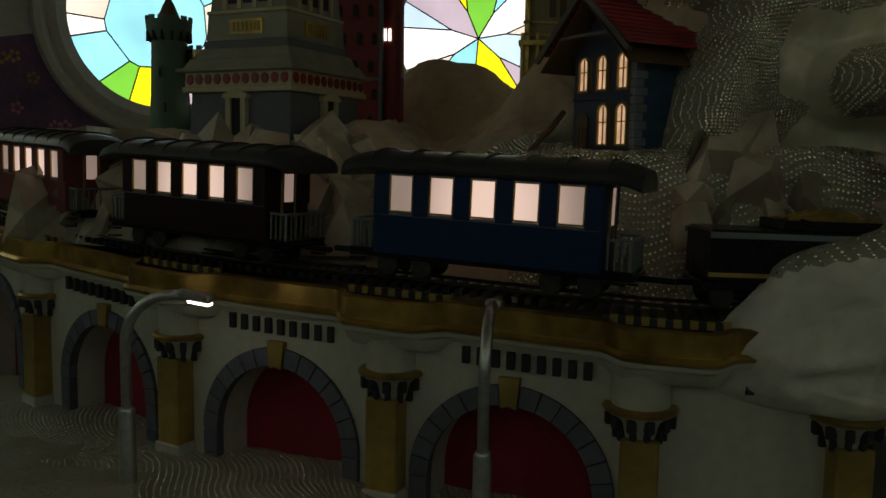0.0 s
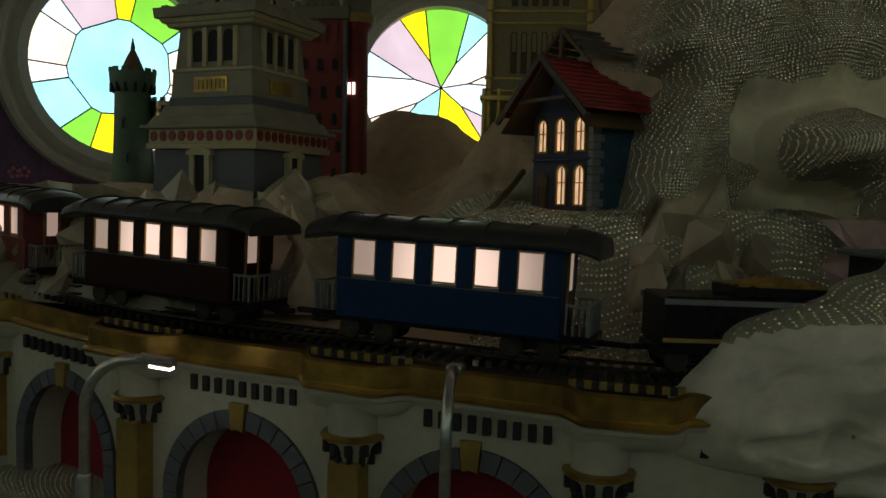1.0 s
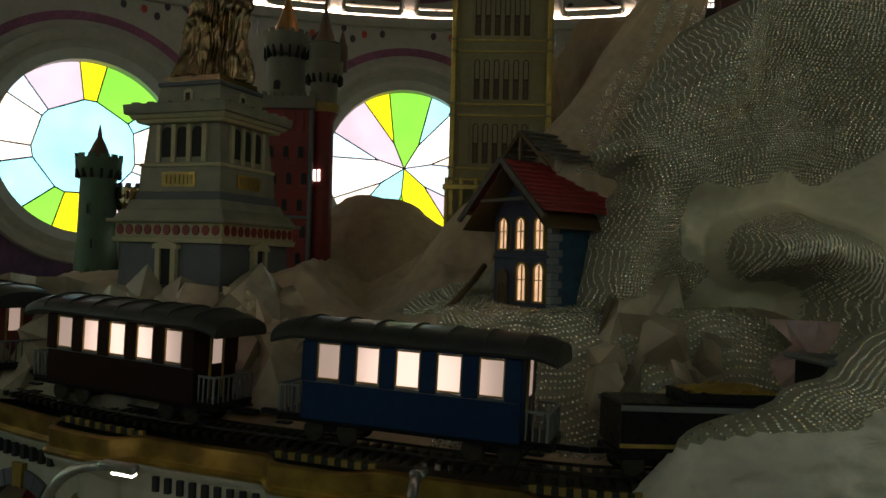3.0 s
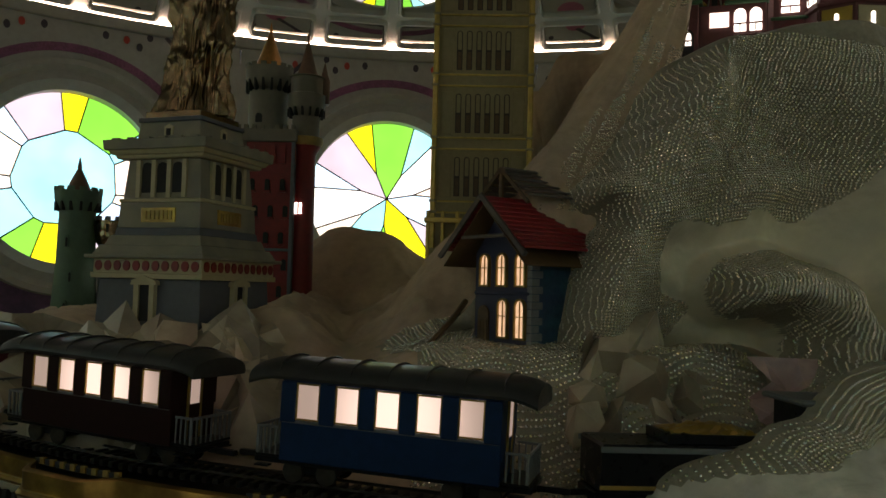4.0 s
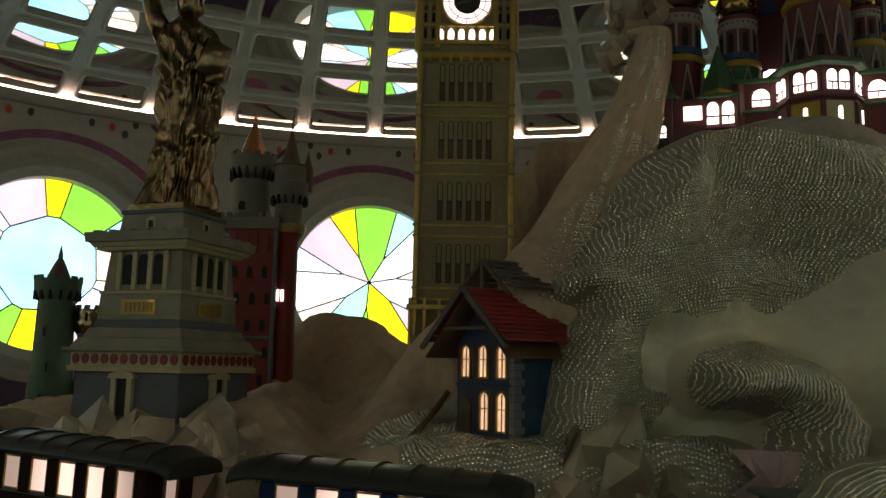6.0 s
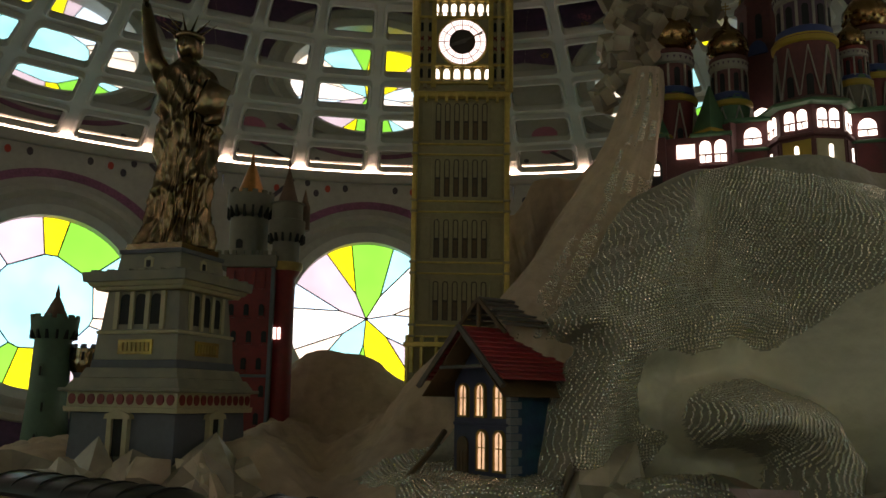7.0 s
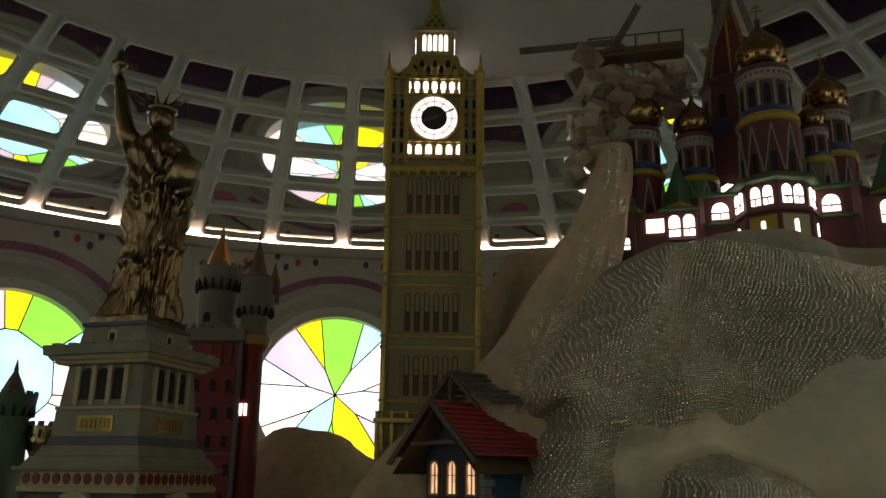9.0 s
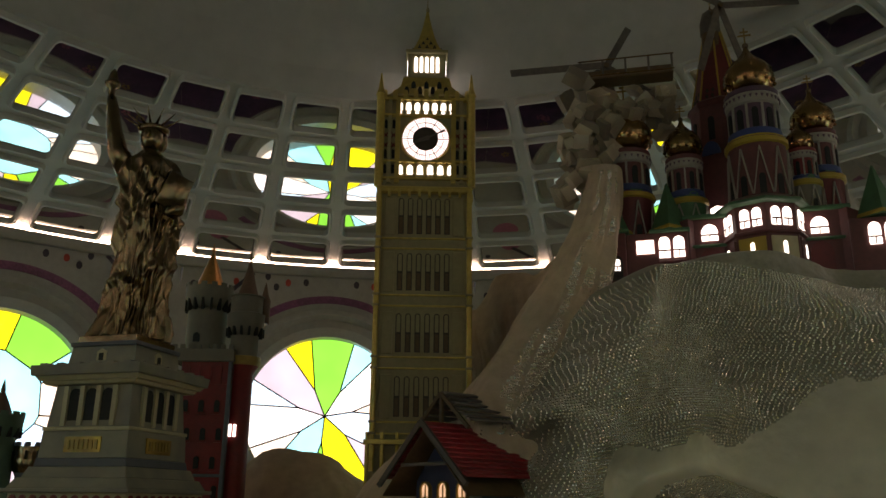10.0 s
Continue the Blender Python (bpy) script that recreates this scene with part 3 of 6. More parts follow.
for i in range(1, 6):
    x, y, z, d = col_frame(i)
    n = Vector((d.y, -d.x, 0))
    base = Vector((x, y, 0)) - n * 0.075
    col = thing("viaduct_column", frame_of(base, n), "cream viaduct column with a dull gold shaft and black-leaved capital", "column", "viaduct columns")
    bm = bmesh.new()
    box(bm, -0.043, 0.043, -0.062, 0.04, 0.0, z - 0.06, 0.004)
    part("shaft", bm, gold_paint, col)
    bm = bmesh.new()
    box(bm, -0.05, 0.05, -0.068, 0.04, 0.0, 0.22, 0.004)
    part("plinth", bm, viaduct_cream, col)
    bm = bmesh.new()
    revolve(bm, [(0.045, z - 0.072), (0.052, z - 0.05), (0.064, z - 0.02), (0.078, z - 0.006)], 24)
    part("capital", bm, viaduct_cream, col, smooth=True)
    bm = bmesh.new()
    revolve(bm, [(0.07, z - 0.006), (0.084, z - 0.004), (0.086, z + 0.003), (0.08, z + 0.009), (0.07, z + 0.01)], 32)
    part("gilt_ring", bm, gold_leaf, col, "thin gilt ring", smooth=True)
    for k in range(6):
        a = radians(-172 + 164 * k / 5)
        bm = bmesh.new()
        m = pose(0, 0, z - 0.07) @ pose(0, 0, 0, 0, 0, math.degrees(a) + 90)
        box(bm, -0.007, 0.007, -0.062, -0.044, 0.0, 0.032, 0.002, m)
        box(bm, -0.0095, 0.0095, -0.08, -0.052, 0.03, 0.06, 0.003, m)
        part("leaf", bm, dark_dentil, col)
    bm = bmesh.new()
    revolve(bm, [(0.066, z + 0.01), (0.067, z + 0.085), (0.075, z + 0.095)], 28)
    part("drum", bm, viaduct_cream, col, smooth=True)

# the deck: wavy cornice, gilt band and dark bed, bowing out over each column
deck = thing("viaduct_deck", pose(0, 0, 0), "viaduct deck with a moulded cornice and worn gilt band", "viaduct deck")


def deck_edge(s):
    """The wall line at s, its outward normal and the height of the ring, with the bow over columns."""
    x, y, z = track(s)
    x2, y2, _ = track(s + 0.01)
    d = Vector((x2 - x, y2 - y, 0)).normalized()
    n = Vector((d.y, -d.x, 0))
    k = abs(s - round(s)) * 0.66
    bow = 0.072 * smooth(0.155, 0.085, k)
    return Vector((x, y, 0)) + n * (0.135 + bow), n, z - 0.225, d


def sweep(name, prof, mat, parent, s0=0.2, s1=5.0, steps=240, label="", back=None):
    bm = bmesh.new()
    rows = []
    for k in range(steps + 1):
        p, n, z, d = deck_edge(s0 + (s1 - s0) * k / steps)
        rows.append([bm.verts.new(p + n * o + Vector((0, 0, z + h))) for o, h in prof])
    for a, b in zip(rows, rows[1:]):
        for k in range(len(prof) - 1):
            bm.faces.new((a[k], b[k], b[k + 1], a[k + 1]))
    return part(name, bm, mat, parent, label, smooth=True)


sweep("cornice", [(-0.02, 0.07), (0.0, 0.085), (0.008, 0.105), (0.03, 0.112), (0.034, 0.122), (0.02, 0.128)], viaduct_cream, deck)
sweep("lower_moulding", [(0.018, 0.124), (0.036, 0.126), (0.04, 0.134), (0.03, 0.142), (0.018, 0.142)], gold_leaf, deck, label="dull gilt moulding")
sweep("gilt_band", [(0.012, 0.14), (0.02, 0.142), (0.021, 0.192), (0.012, 0.196), (-0.004, 0.196), (-0.004, 0.17)], gold_leaf, deck, label="worn gilt sheet band")
sweep("track_bed", [(0.0, 0.165), (-0.28, 0.17), (-0.4, 0.17)], rail_dark, deck, label="dark track bed")
s = 0.9
count = 0
while s < 4.9:
    p, n, z, d = deck_edge(s)
    near = abs(s - round(s)) * 0.66
    if near > 0.15:
        if near > 0.155:
            bm = bmesh.new()
            box(bm, -0.0095, 0.0095, -0.014, 0.012, 0.048, 0.09, 0.001)
            o = part("dentil", bm, dark_dentil, deck)
            o.matrix_local = frame_of(p + Vector((0, 0, z)), n)
    else:
        for nm, mt, x0, x1, z1 in (("parapet_notch", dark_dentil, -0.011, 0.0075, 0.204), ("parapet_tooth", gold_paint, 0.0075, 0.026, 0.206)):
            bm = bmesh.new()
            box(bm, x0, x1, 0.0, 0.012, 0.186, z1, 0.001)
            o = part(nm, bm, mt, deck)
            o.matrix_local = frame_of(p - n * 0.072 * smooth(0.155, 0.085, near) + Vector((0, 0, z)), n)
    s += 0.0555

# arched bays
for i in range(0, 5):
    a, b = COLS[i], COLS[i + 1]
    pa, pb = Vector((a[0], a[1], 0)), Vector((b[0], b[1], 0))
    d = (pb - pa).normalized()
    n = Vector((d.y, -d.x, 0))
    w = (pb - pa).length
    mid = (pa + pb) / 2 - n * 0.07
    zt = (a[2] + b[2]) / 2
    solid = i == 4
    bay = thing("viaduct_bay", frame_of(mid, n), "cream viaduct bay closed by a plain wall" if solid else "cream viaduct arch with grey stones and crimson backing", "viaduct arch", "viaduct arches")
    hw = w / 2
    ro = min(0.262, hw - 0.06)
    zs = zt + 0.01 - ro
    bm = bmesh.new()
    if solid:
        box(bm, -hw, hw, 0, 0.04, 0, zt + 0.1)
    else:
        n_ = 20
        arc = [(ro * math.cos(math.pi * k / n_), zs + ro * math.sin(math.pi * k / n_)) for k in range(n_ + 1)]
        inner = [(ro, 0.0)] + arc + [(-ro, 0.0)]
        outer = [(hw, 0.0)] + [(hw, zs) if k == 0 else (hw - 2 * hw * k / n_, zt + 0.1) for k in range(n_ + 1)] + [(-hw, 0.0)]
        fi, fo, bi = ([bm.verts.new((x, yy, zz)) for x, zz in pts] for pts, yy in ((inner, 0.0), (outer, 0.0), (inner, 0.10)))
        for k in range(len(inner) - 1):
            bm.faces.new((fi[k], fo[k], fo[k + 1], fi[k + 1]))
            bm.faces.new((fi[k], fi[k + 1], bi[k + 1], bi[k]))
    part("wall", bm, viaduct_cream, bay)
    if solid:
        bm = bmesh.new()
        box(bm, -hw, hw, -0.012, 0.0, 0.0, 0.2, 0.003)
        part("plinth", bm, viaduct_cream, bay)
    if not solid:
        ri = ro - 0.05
        stones = 15
        for k in range(stones):
            bm = bmesh.new()
            t0, t1 = math.pi * (k + 0.04) / stones, math.pi * (k + 0.96) / stones
            key = k == stones // 2
            rr = ro + (0.02 if key else 0.0)
            poly = [(r * math.cos(t), zs + r * math.sin(t)) for r, t in ((ri - (0.006 if key else 0), t0), (rr, t0), (rr, (t0 + t1) / 2), (rr, t1), (ri - (0.006 if key else 0), t1), (ri, (t0 + t1) / 2))]
            prism(bm, poly, Matrix(((1, 0, 0, 0), (0, 0, 1, -0.018 if key else -0.012), (0, 1, 0, 0), (0, 0, 0, 1))), 0.03)
            bmesh.ops.recalc_face_normals(bm, faces=bm.faces)
            part("keystone" if key else "arch_stone", bm, gold_paint if key else arch_grey, bay)
        for sgn in (-1, 1):
            for k in range(3):
                bm = bmesh.new()
                h = (zs - 0.06) / 3
                x0, x1 = sorted((sgn * ri, sgn * ro))
                box(bm, x0, x1, -0.012, 0.018, 0.06 + h * k + 0.001, 0.06 + h * (k + 1) - 0.001, 0.002)
                part("arch_stone", bm, arch_grey, bay)
        bm = bmesh.new()
        arc = [(ri * math.cos(math.pi * k / 20), zs + ri * math.sin(math.pi * k / 20)) for k in range(21)]
        inner = [(ri, 0.0)] + arc + [(-ri, 0.0)]
        fi, bi = ([bm.verts.new((x, yy, zz)) for x, zz in inner] for yy in (0.018, 0.12))
        for k in range(len(inner) - 1):
            bm.faces.new((fi[k], fi[k + 1], bi[k + 1], bi[k]))
        part("vault", bm, viaduct_cream, bay)
        bm = bmesh.new()
        box(bm, -ro, ro, 0.118, 0.125, 0.0, zt + 0.02)
        part("backing", bm, red_cloth, bay, "crimson cloth backing")

# ---- street lamps in front of the viaduct ----
lamp_glow = glow("white_lamp_lens", (1.0, 0.97, 0.9), 6.0)


def street_lamp(x, y, reach, top):
    """A lamp whose arm reaches out along the vector reach."""
    lp = thing("street_lamp", pose(x, y, 0), "small curved steel street lamp with a lit lens", "street lamp", "street lamps")
    r = Vector((*reach, 0))
    bm = bmesh.new()
    pts = [(0, 0, 0.34), (0, 0, top - 0.14)]
    for k in range(1, 9):
        a = math.pi / 2 * k / 8
        q = r * 0.62 * (1 - math.cos(a))
        pts.append((q.x, q.y, top - 0.14 + 0.13 * math.sin(a)))
    pts.append((r.x * 0.8, r.y * 0.8, top - 0.008))
    tube(bm, pts, 0.0135, 12)
    part("arm", bm, steel, lp, smooth=True)
    bm = bmesh.new()
    revolve(bm, [(0.021, 0.0), (0.021, 0.40), (0.018, 0.408), (0.0135, 0.41)], 16)
    part("post", bm, steel, lp, smooth=True)
    ang = math.degrees(math.atan2(r.y, r.x))
    m = pose(r.x * 0.78, r.y * 0.78, top - 0.008, 0, 8, ang)
    bm = bmesh.new()
    box(bm, -0.02, 0.075, -0.02, 0.02, -0.01, 0.012, 0.006, m)
    part("head", bm, steel, lp, smooth=True)
    bm = bmesh.new()
    box(bm, 0.015, 0.072, -0.014, 0.014, -0.016, -0.0102, 0.002, m)
    part("lens", bm, lamp_glow, lp, "white lit lens")


street_lamp(-0.79, 2.12, (0.2, -0.02), 0.712)
street_lamp(0.105, 1.86, (0.03, 0.2), 0.72)


# ---- faceted rocks ----
def faceted_rock(x, y, z, sx, sy, sz, seed):
    rnd = random.Random(seed)
    bm = bmesh.new()
    for k in range(8):
        t, h = 2.4 * k + rnd.uniform(-0.6, 0.6), -0.9 + 1.8 * k / 7
        q, s = math.sqrt(1 - h * h), rnd.uniform(0.75, 1.45)
        bm.verts.new((s * q * math.cos(t) * sx, s * q * math.sin(t) * sy, s * h * sz))
    hull = bmesh.ops.convex_hull(bm, input=bm.verts)
    bmesh.ops.delete(bm, geom=[g for g in hull["geom_interior"] if isinstance(g, bmesh.types.BMVert)], context="VERTS")
    ob = mesh_object("faceted_rock", bm, facet)
    ob.matrix_world = pose(x, y, z, rnd.uniform(-25, 25), rnd.uniform(-25, 25), rnd.uniform(0, 360))
    tagged(ob, "pale brown faceted plaster rock", "rock", "faceted rocks")


def crumpled_crag(nu, nv, fn, jitter, seed, label, mat=None):
    """A bank of large flat facets, folded like crumpled card, that goes into the ground on all sides."""
    rnd = random.Random(seed)
    bm = bmesh.new()
    rows = []
    for j in range(nv + 1):
        row = []
        for i in range(nu + 1):
            edge = j == 0 or j == nv
            p = Vector(fn((i + (0.5 if j % 2 else 0) + rnd.uniform(-0.3, 0.3)) / nu, min(1, max(0, j + (0 if edge else rnd.uniform(-0.3, 0.3))) / nv)))
            if not edge:
                p += Vector((rnd.uniform(-0.3, 0.3), rnd.uniform(-1, 0.6), rnd.uniform(-0.6, 1.0))) * jitter
            row.append(bm.verts.new(p))
        rows.append(row)
    for a, b in zip(rows, rows[1:]):
        for i in range(nu):
            if rnd.random() < 0.5:
                bm.faces.new((a[i], a[i + 1], b[i]))
                bm.faces.new((a[i + 1], b[i + 1], b[i]))
            else:
                bm.faces.new((a[i], a[i + 1], b[i + 1]))
                bm.faces.new((a[i], b[i + 1], b[i]))
    bmesh.ops.recalc_face_normals(bm, faces=bm.faces)
    # each facet its own island, so the bank colour can paint facet shading
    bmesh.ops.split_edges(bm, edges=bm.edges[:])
    tagged(mesh_object("faceted_crag", bm, mat or facet_shade_bank), label, "rock", "faceted rocks")


def bank_left(u, v):
    x = -1.5 + 1.42 * u
    crest = 1.15 - 0.07 * abs(x + 0.7) - 0.2 * smooth(-0.38, -0.08, x)
    back = 0.2 * smooth(-0.8, -1.3, x)
    if v > 0.8:
        f = (v - 0.8) / 0.2
        return x, 2.98 + back + 0.12 * f, crest - 0.2 * f
    f = v / 0.8
    return x, 2.66 + back + 0.32 * f, 0.74 + (crest - 0.74) * f ** 0.8


def bank_right(u, v):
    x = 0.70 + 0.62 * u
    crest = 1.16 - 0.1 * smooth(0.8, 0.7, x) - 0.28 * smooth(0.92, 1.22, x)
    if v > 0.8:
        f = (v - 0.8) / 0.2
        return x, 2.56 + 0.2 * f, crest - 0.12 * f
    f = v / 0.8
    return x, 2.42 + 0.14 * f, 0.7 + (crest - 0.7) * f


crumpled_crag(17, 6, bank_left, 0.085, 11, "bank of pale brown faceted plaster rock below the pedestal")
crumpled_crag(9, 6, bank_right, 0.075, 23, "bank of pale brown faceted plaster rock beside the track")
rng = random.Random(5)
for k in range(34):
    x = -1.42 + 1.3 * rng.random()
    row = rng.random()
    y = 2.72 + 0.24 * row + 0.2 * smooth(-0.8, -1.3, x)
    top = 0.93 + 0.22 * row - 0.07 * abs(x + 0.7) - 0.14 * smooth(-0.35, -0.1, x)
    sz = rng.uniform(0.05, 0.1)
    faceted_rock(x, y, top - 0.5 * sz, rng.uniform(0.05, 0.1), rng.uniform(0.05, 0.08), sz, 100 + k)
for k in range(14):
    x = 0.68 + 0.55 * rng.random()
    top = 1.1 - 0.35 * abs(x - 0.86) - 0.3 * rng.random()
    faceted_rock(x, 2.43 + 0.06 * rng.random(), top - 0.05, rng.uniform(0.05, 0.09), rng.uniform(0.04, 0.07), rng.uniform(0.05, 0.08), 200 + k)
# pinkish lining of the tunnel mouth behind the near rock
rose_rock = material("rosy_cave_plaster", (0.5, 0.35, 0.34), 0.6, spread=0.14, grain=22, bump=0.25, second=(0.3, 0.21, 0.2), blotch=6)
crumpled_crag(5, 4, lambda u, v: (1.2 + 0.36 * u, 2.44 - 0.1 * u + 0.04 * v, 0.74 + 0.34 * v), 0.05, 31, "rosy faceted lining of the tunnel mouth", rose_rock)

# ---- more materials ----
house_navy = material("navy_painted_wall", (0.035, 0.04, 0.085), 0.55, spread=0.2, grain=50, bump=0.12)
house_teal = material("teal_shingle_paint", (0.02, 0.085, 0.13), 0.5, spread=0.35, grain=28, bump=0.5, second=(0.02, 0.05, 0.11), blotch=12)
quoin_grey = material("grey_quoin_stone", (0.2, 0.21, 0.22), 0.7, spread=0.15, grain=50, bump=0.2, per_piece=0.1)
tile_red = material("red_roof_tile", (0.3, 0.02, 0.025), 0.45, spread=0.25, grain=60, bump=0.25, per_piece=0.15)
wood_grey = material("grey_brown_timber", (0.12, 0.1, 0.085), 0.65, spread=0.25, grain=45, bump=0.25, per_piece=0.15)
wood_brown = material("brown_door_wood", (0.12, 0.07, 0.03), 0.6, spread=0.25, grain=45, bump=0.2)
window_warm = glow("warm_lit_window", (1.0, 0.66, 0.42), 0.42, 0.35, 22)
stone_ped = material("olive_grey_stone_paint", (0.24, 0.22, 0.16), 0.7, spread=0.12, grain=40, bump=0.12, second=(0.19, 0.175, 0.14), blotch=10)
stone_trim = material("pale_stone_paint", (0.42, 0.36, 0.22), 0.6, spread=0.1, grain=40, bump=0.08)
stone_dark = material("slate_grey_base_paint", (0.1, 0.105, 0.12), 0.7, spread=0.15, grain=40, bump=0.12)
dot_red = material("dark_red_dot_paint", (0.2, 0.01, 0.01), 0.5, spread=0.2, grain=40, bump=0.05)
# shade inside uncut openings is put into this black; dark corbels share it
hole_shade_and_black = material("opening_shade_and_black", (0.01, 0.01, 0.01), 0.8, spread=0.1, bump=0.0)
bronze = material("polished_bronze", (0.22, 0.15, 0.085), 0.2, 1.0, spread=0.12, grain=34, bump=0.35)
bb_stone = material("ochre_tower_stone", (0.3, 0.25, 0.13), 0.6, spread=0.12, grain=40, bump=0.12)
bb_gold = material("gold_tower_trim", (0.55, 0.4, 0.11), 0.4, 0.55, spread=0.2, grain=40, bump=0.08)
bb_dark = material("dark_lancet_recess", (0.045, 0.03, 0.02), 0.6, spread=0.2, bump=0.05)
dial_lit = glow("pinkish_lit_dial", (1.0, 0.86, 0.86), 0.95)
white_lit = glow("white_lit_window", (1.0, 0.95, 0.9), 1.5)
pink_lit = glow("pinkish_lit_window", (1.0, 0.83, 0.76), 1.0, 0.3, 9)
car_lit = glow("rosy_carriage_window", (1.0, 0.76, 0.68), 0.5)
# one small bulb in the middle of each carriage: its panes are brightest there
car_nodes = car_lit.node_tree
car_tc, car_sep, car_dist = (car_nodes.nodes.new(k) for k in ("ShaderNodeTexCoord", "ShaderNodeVectorMath", "ShaderNodeMapRange"))
car_sep.operation = "DISTANCE"
car_sep.inputs[1].default_value = (0.02, 0.0, 0.2)
car_nodes.links.new(car_tc.outputs["Object"], car_sep.inputs[0])
car_nodes.links.new(car_sep.outputs["Value"], car_dist.inputs["Value"])
for car_key, car_value in (("From Min", 0.09), ("From Max", 0.26), ("To Min", 0.62), ("To Max", 0.18)):
    car_dist.inputs[car_key].default_value = car_value
car_dist.interpolation_type = "SMOOTHSTEP"
car_nodes.links.new(car_dist.outputs["Result"], car_nodes.nodes["Principled BSDF"].inputs["Emission Strength"])
castle_red = material("castle_red_paint", (0.2, 0.012, 0.012), 0.55, spread=0.22, grain=40, bump=0.15)
castle_beige = material("castle_beige_paint", (0.15, 0.135, 0.1), 0.65, spread=0.12, grain=40, bump=0.12)
castle_slate = material("castle_slate_blue", (0.1, 0.12, 0.14), 0.65, spread=0.15, grain=40, bump=0.12)
copper = material("copper_cone", (0.6, 0.28, 0.1), 0.35, 0.8, spread=0.2, grain=40, bump=0.08)
brown_cone = material("brown_cone_paint", (0.14, 0.08, 0.05), 0.55, spread=0.2, grain=40, bump=0.12)
tower_green = material("grey_green_tower", (0.07, 0.13, 0.085), 0.65, spread=0.15, grain=40, bump=0.15)
basil_brick = material("dark_brick_paint", (0.125, 0.035, 0.035), 0.6, spread=0.22, grain=50, bump=0.15)
basil_red = material("crimson_tower_paint", (0.13, 0.018, 0.02), 0.55, spread=0.2, grain=40, bump=0.1)
basil_green = material("green_roof_paint", (0.05, 0.13, 0.06), 0.55, spread=0.2, grain=40, bump=0.12)
basil_blue = material("blue_ornament_paint", (0.03, 0.05, 0.16), 0.5, spread=0.2, grain=40, bump=0.08)
basil_white = material("cream_ornament_paint", (0.3, 0.27, 0.23), 0.55, spread=0.12, grain=40, bump=0.08)
basil_gold = material("gilded_dome", (0.36, 0.21, 0.09), 0.24, 1.0, spread=0.2, grain=25, bump=0.12)
basil_purple = material("violet_brown_paint", (0.1, 0.05, 0.08), 0.55, spread=0.2, grain=40, bump=0.1)
ochre = material("ochre_wall_paint", (0.38, 0.25, 0.03), 0.6, spread=0.12, grain=40, bump=0.08)
car_blue = material("dark_blue_coach_paint", (0.006, 0.025, 0.08), 0.42, spread=0.15, grain=50, bump=0.05, spec=0.15)
car_maroon = material("dark_maroon_coach_paint", (0.02, 0.006, 0.006), 0.42, spread=0.15, grain=50, bump=0.05, spec=0.15)
car_red = material("dull_red_coach_paint", (0.17, 0.045, 0.045), 0.42, spread=0.15, grain=50, bump=0.05, spec=0.15)
car_roof = material("dark_grey_coach_roof", (0.035, 0.035, 0.035), 0.36, spread=0.2, grain=30, bump=0.1, spec=0.15)
loco_black = material("black_engine_paint", (0.012, 0.012, 0.014), 0.3, 0.2, spread=0.2, grain=50, bump=0.05, spec=0.15)
engine_red = material("engine_red_paint", (0.2, 0.012, 0.012), 0.4, spread=0.2, grain=50, bump=0.05)
cream_pane = material("cream_cab_pane", (0.5, 0.5, 0.42), 0.3, spread=0.08, grain=20, bump=0.02)
grey_trim = material("grey_trim_paint", (0.16, 0.17, 0.18), 0.4, 0.3, spread=0.15, grain=40, bump=0.05)


def flat(poly, m, depth, name, mat, parent, label=""):
    bm = bmesh.new()
    prism(bm, poly, m, depth)
    bmesh.ops.recalc_face_normals(bm, faces=bm.faces)
    return part(name, bm, mat, parent, label)


def boxed(name, mat, parent, *args, label="", bevel=0.003, m=None):
    bm = bmesh.new()
    box(bm, *args, bevel, m)
    return part(name, bm, mat, parent, label)


def turned(name, mat, parent, prof, n=24, cx=0, cy=0, label="", lobes=0, lobe=0.0, smooth=True):
    bm = bmesh.new()
    revolve(bm, prof, n, cx, cy, lobes=lobes, lobe=lobe)
    return part(name, bm, mat, parent, label, smooth)


def rect(w, h, v0=0.0):
    return [(-w / 2, v0), (w / 2, v0), (w / 2, v0 + h), (-w / 2, v0 + h)]


# ---- the blue house on the slope ----
HX, HY, HZ = 0.58, 2.715, 1.02
house = thing("toy_house", Matrix(((0.87, -0.5, 0, HX), (0.5, 0.87, 0, HY), (0, 0, 1, HZ), (0, 0, 0, 1))), "navy toy house with red tiled roof and lit windows", "house")
WD, WL, EAVE = 0.30, 0.34, 0.375
bm = bmesh.new()
box(bm, 0.0, WL, 0.0, WD, -0.12, EAVE)
gable = [bm.verts.new((0.0, y, z)) for y, z in ((0, EAVE), (WD, EAVE), (WD / 2, EAVE + 0.17))]
bm.faces.new(gable)
part("wall", bm, house_navy, house)
side = facing(WL / 2, -0.004, -0.1, 0, -1)
flat(rect(WL, 0.47), side, 0.004, "side_cladding", house_teal, house, "teal shingled side wall")
for k in range(14):
    h = 0.026
    d = 0.045 if k % 2 else 0.03
    boxed("quoin", quoin_grey, house, -0.006, d, -0.012, 0.012, k * h + 0.001, (k + 1) * h - 0.001, bevel=0.002)


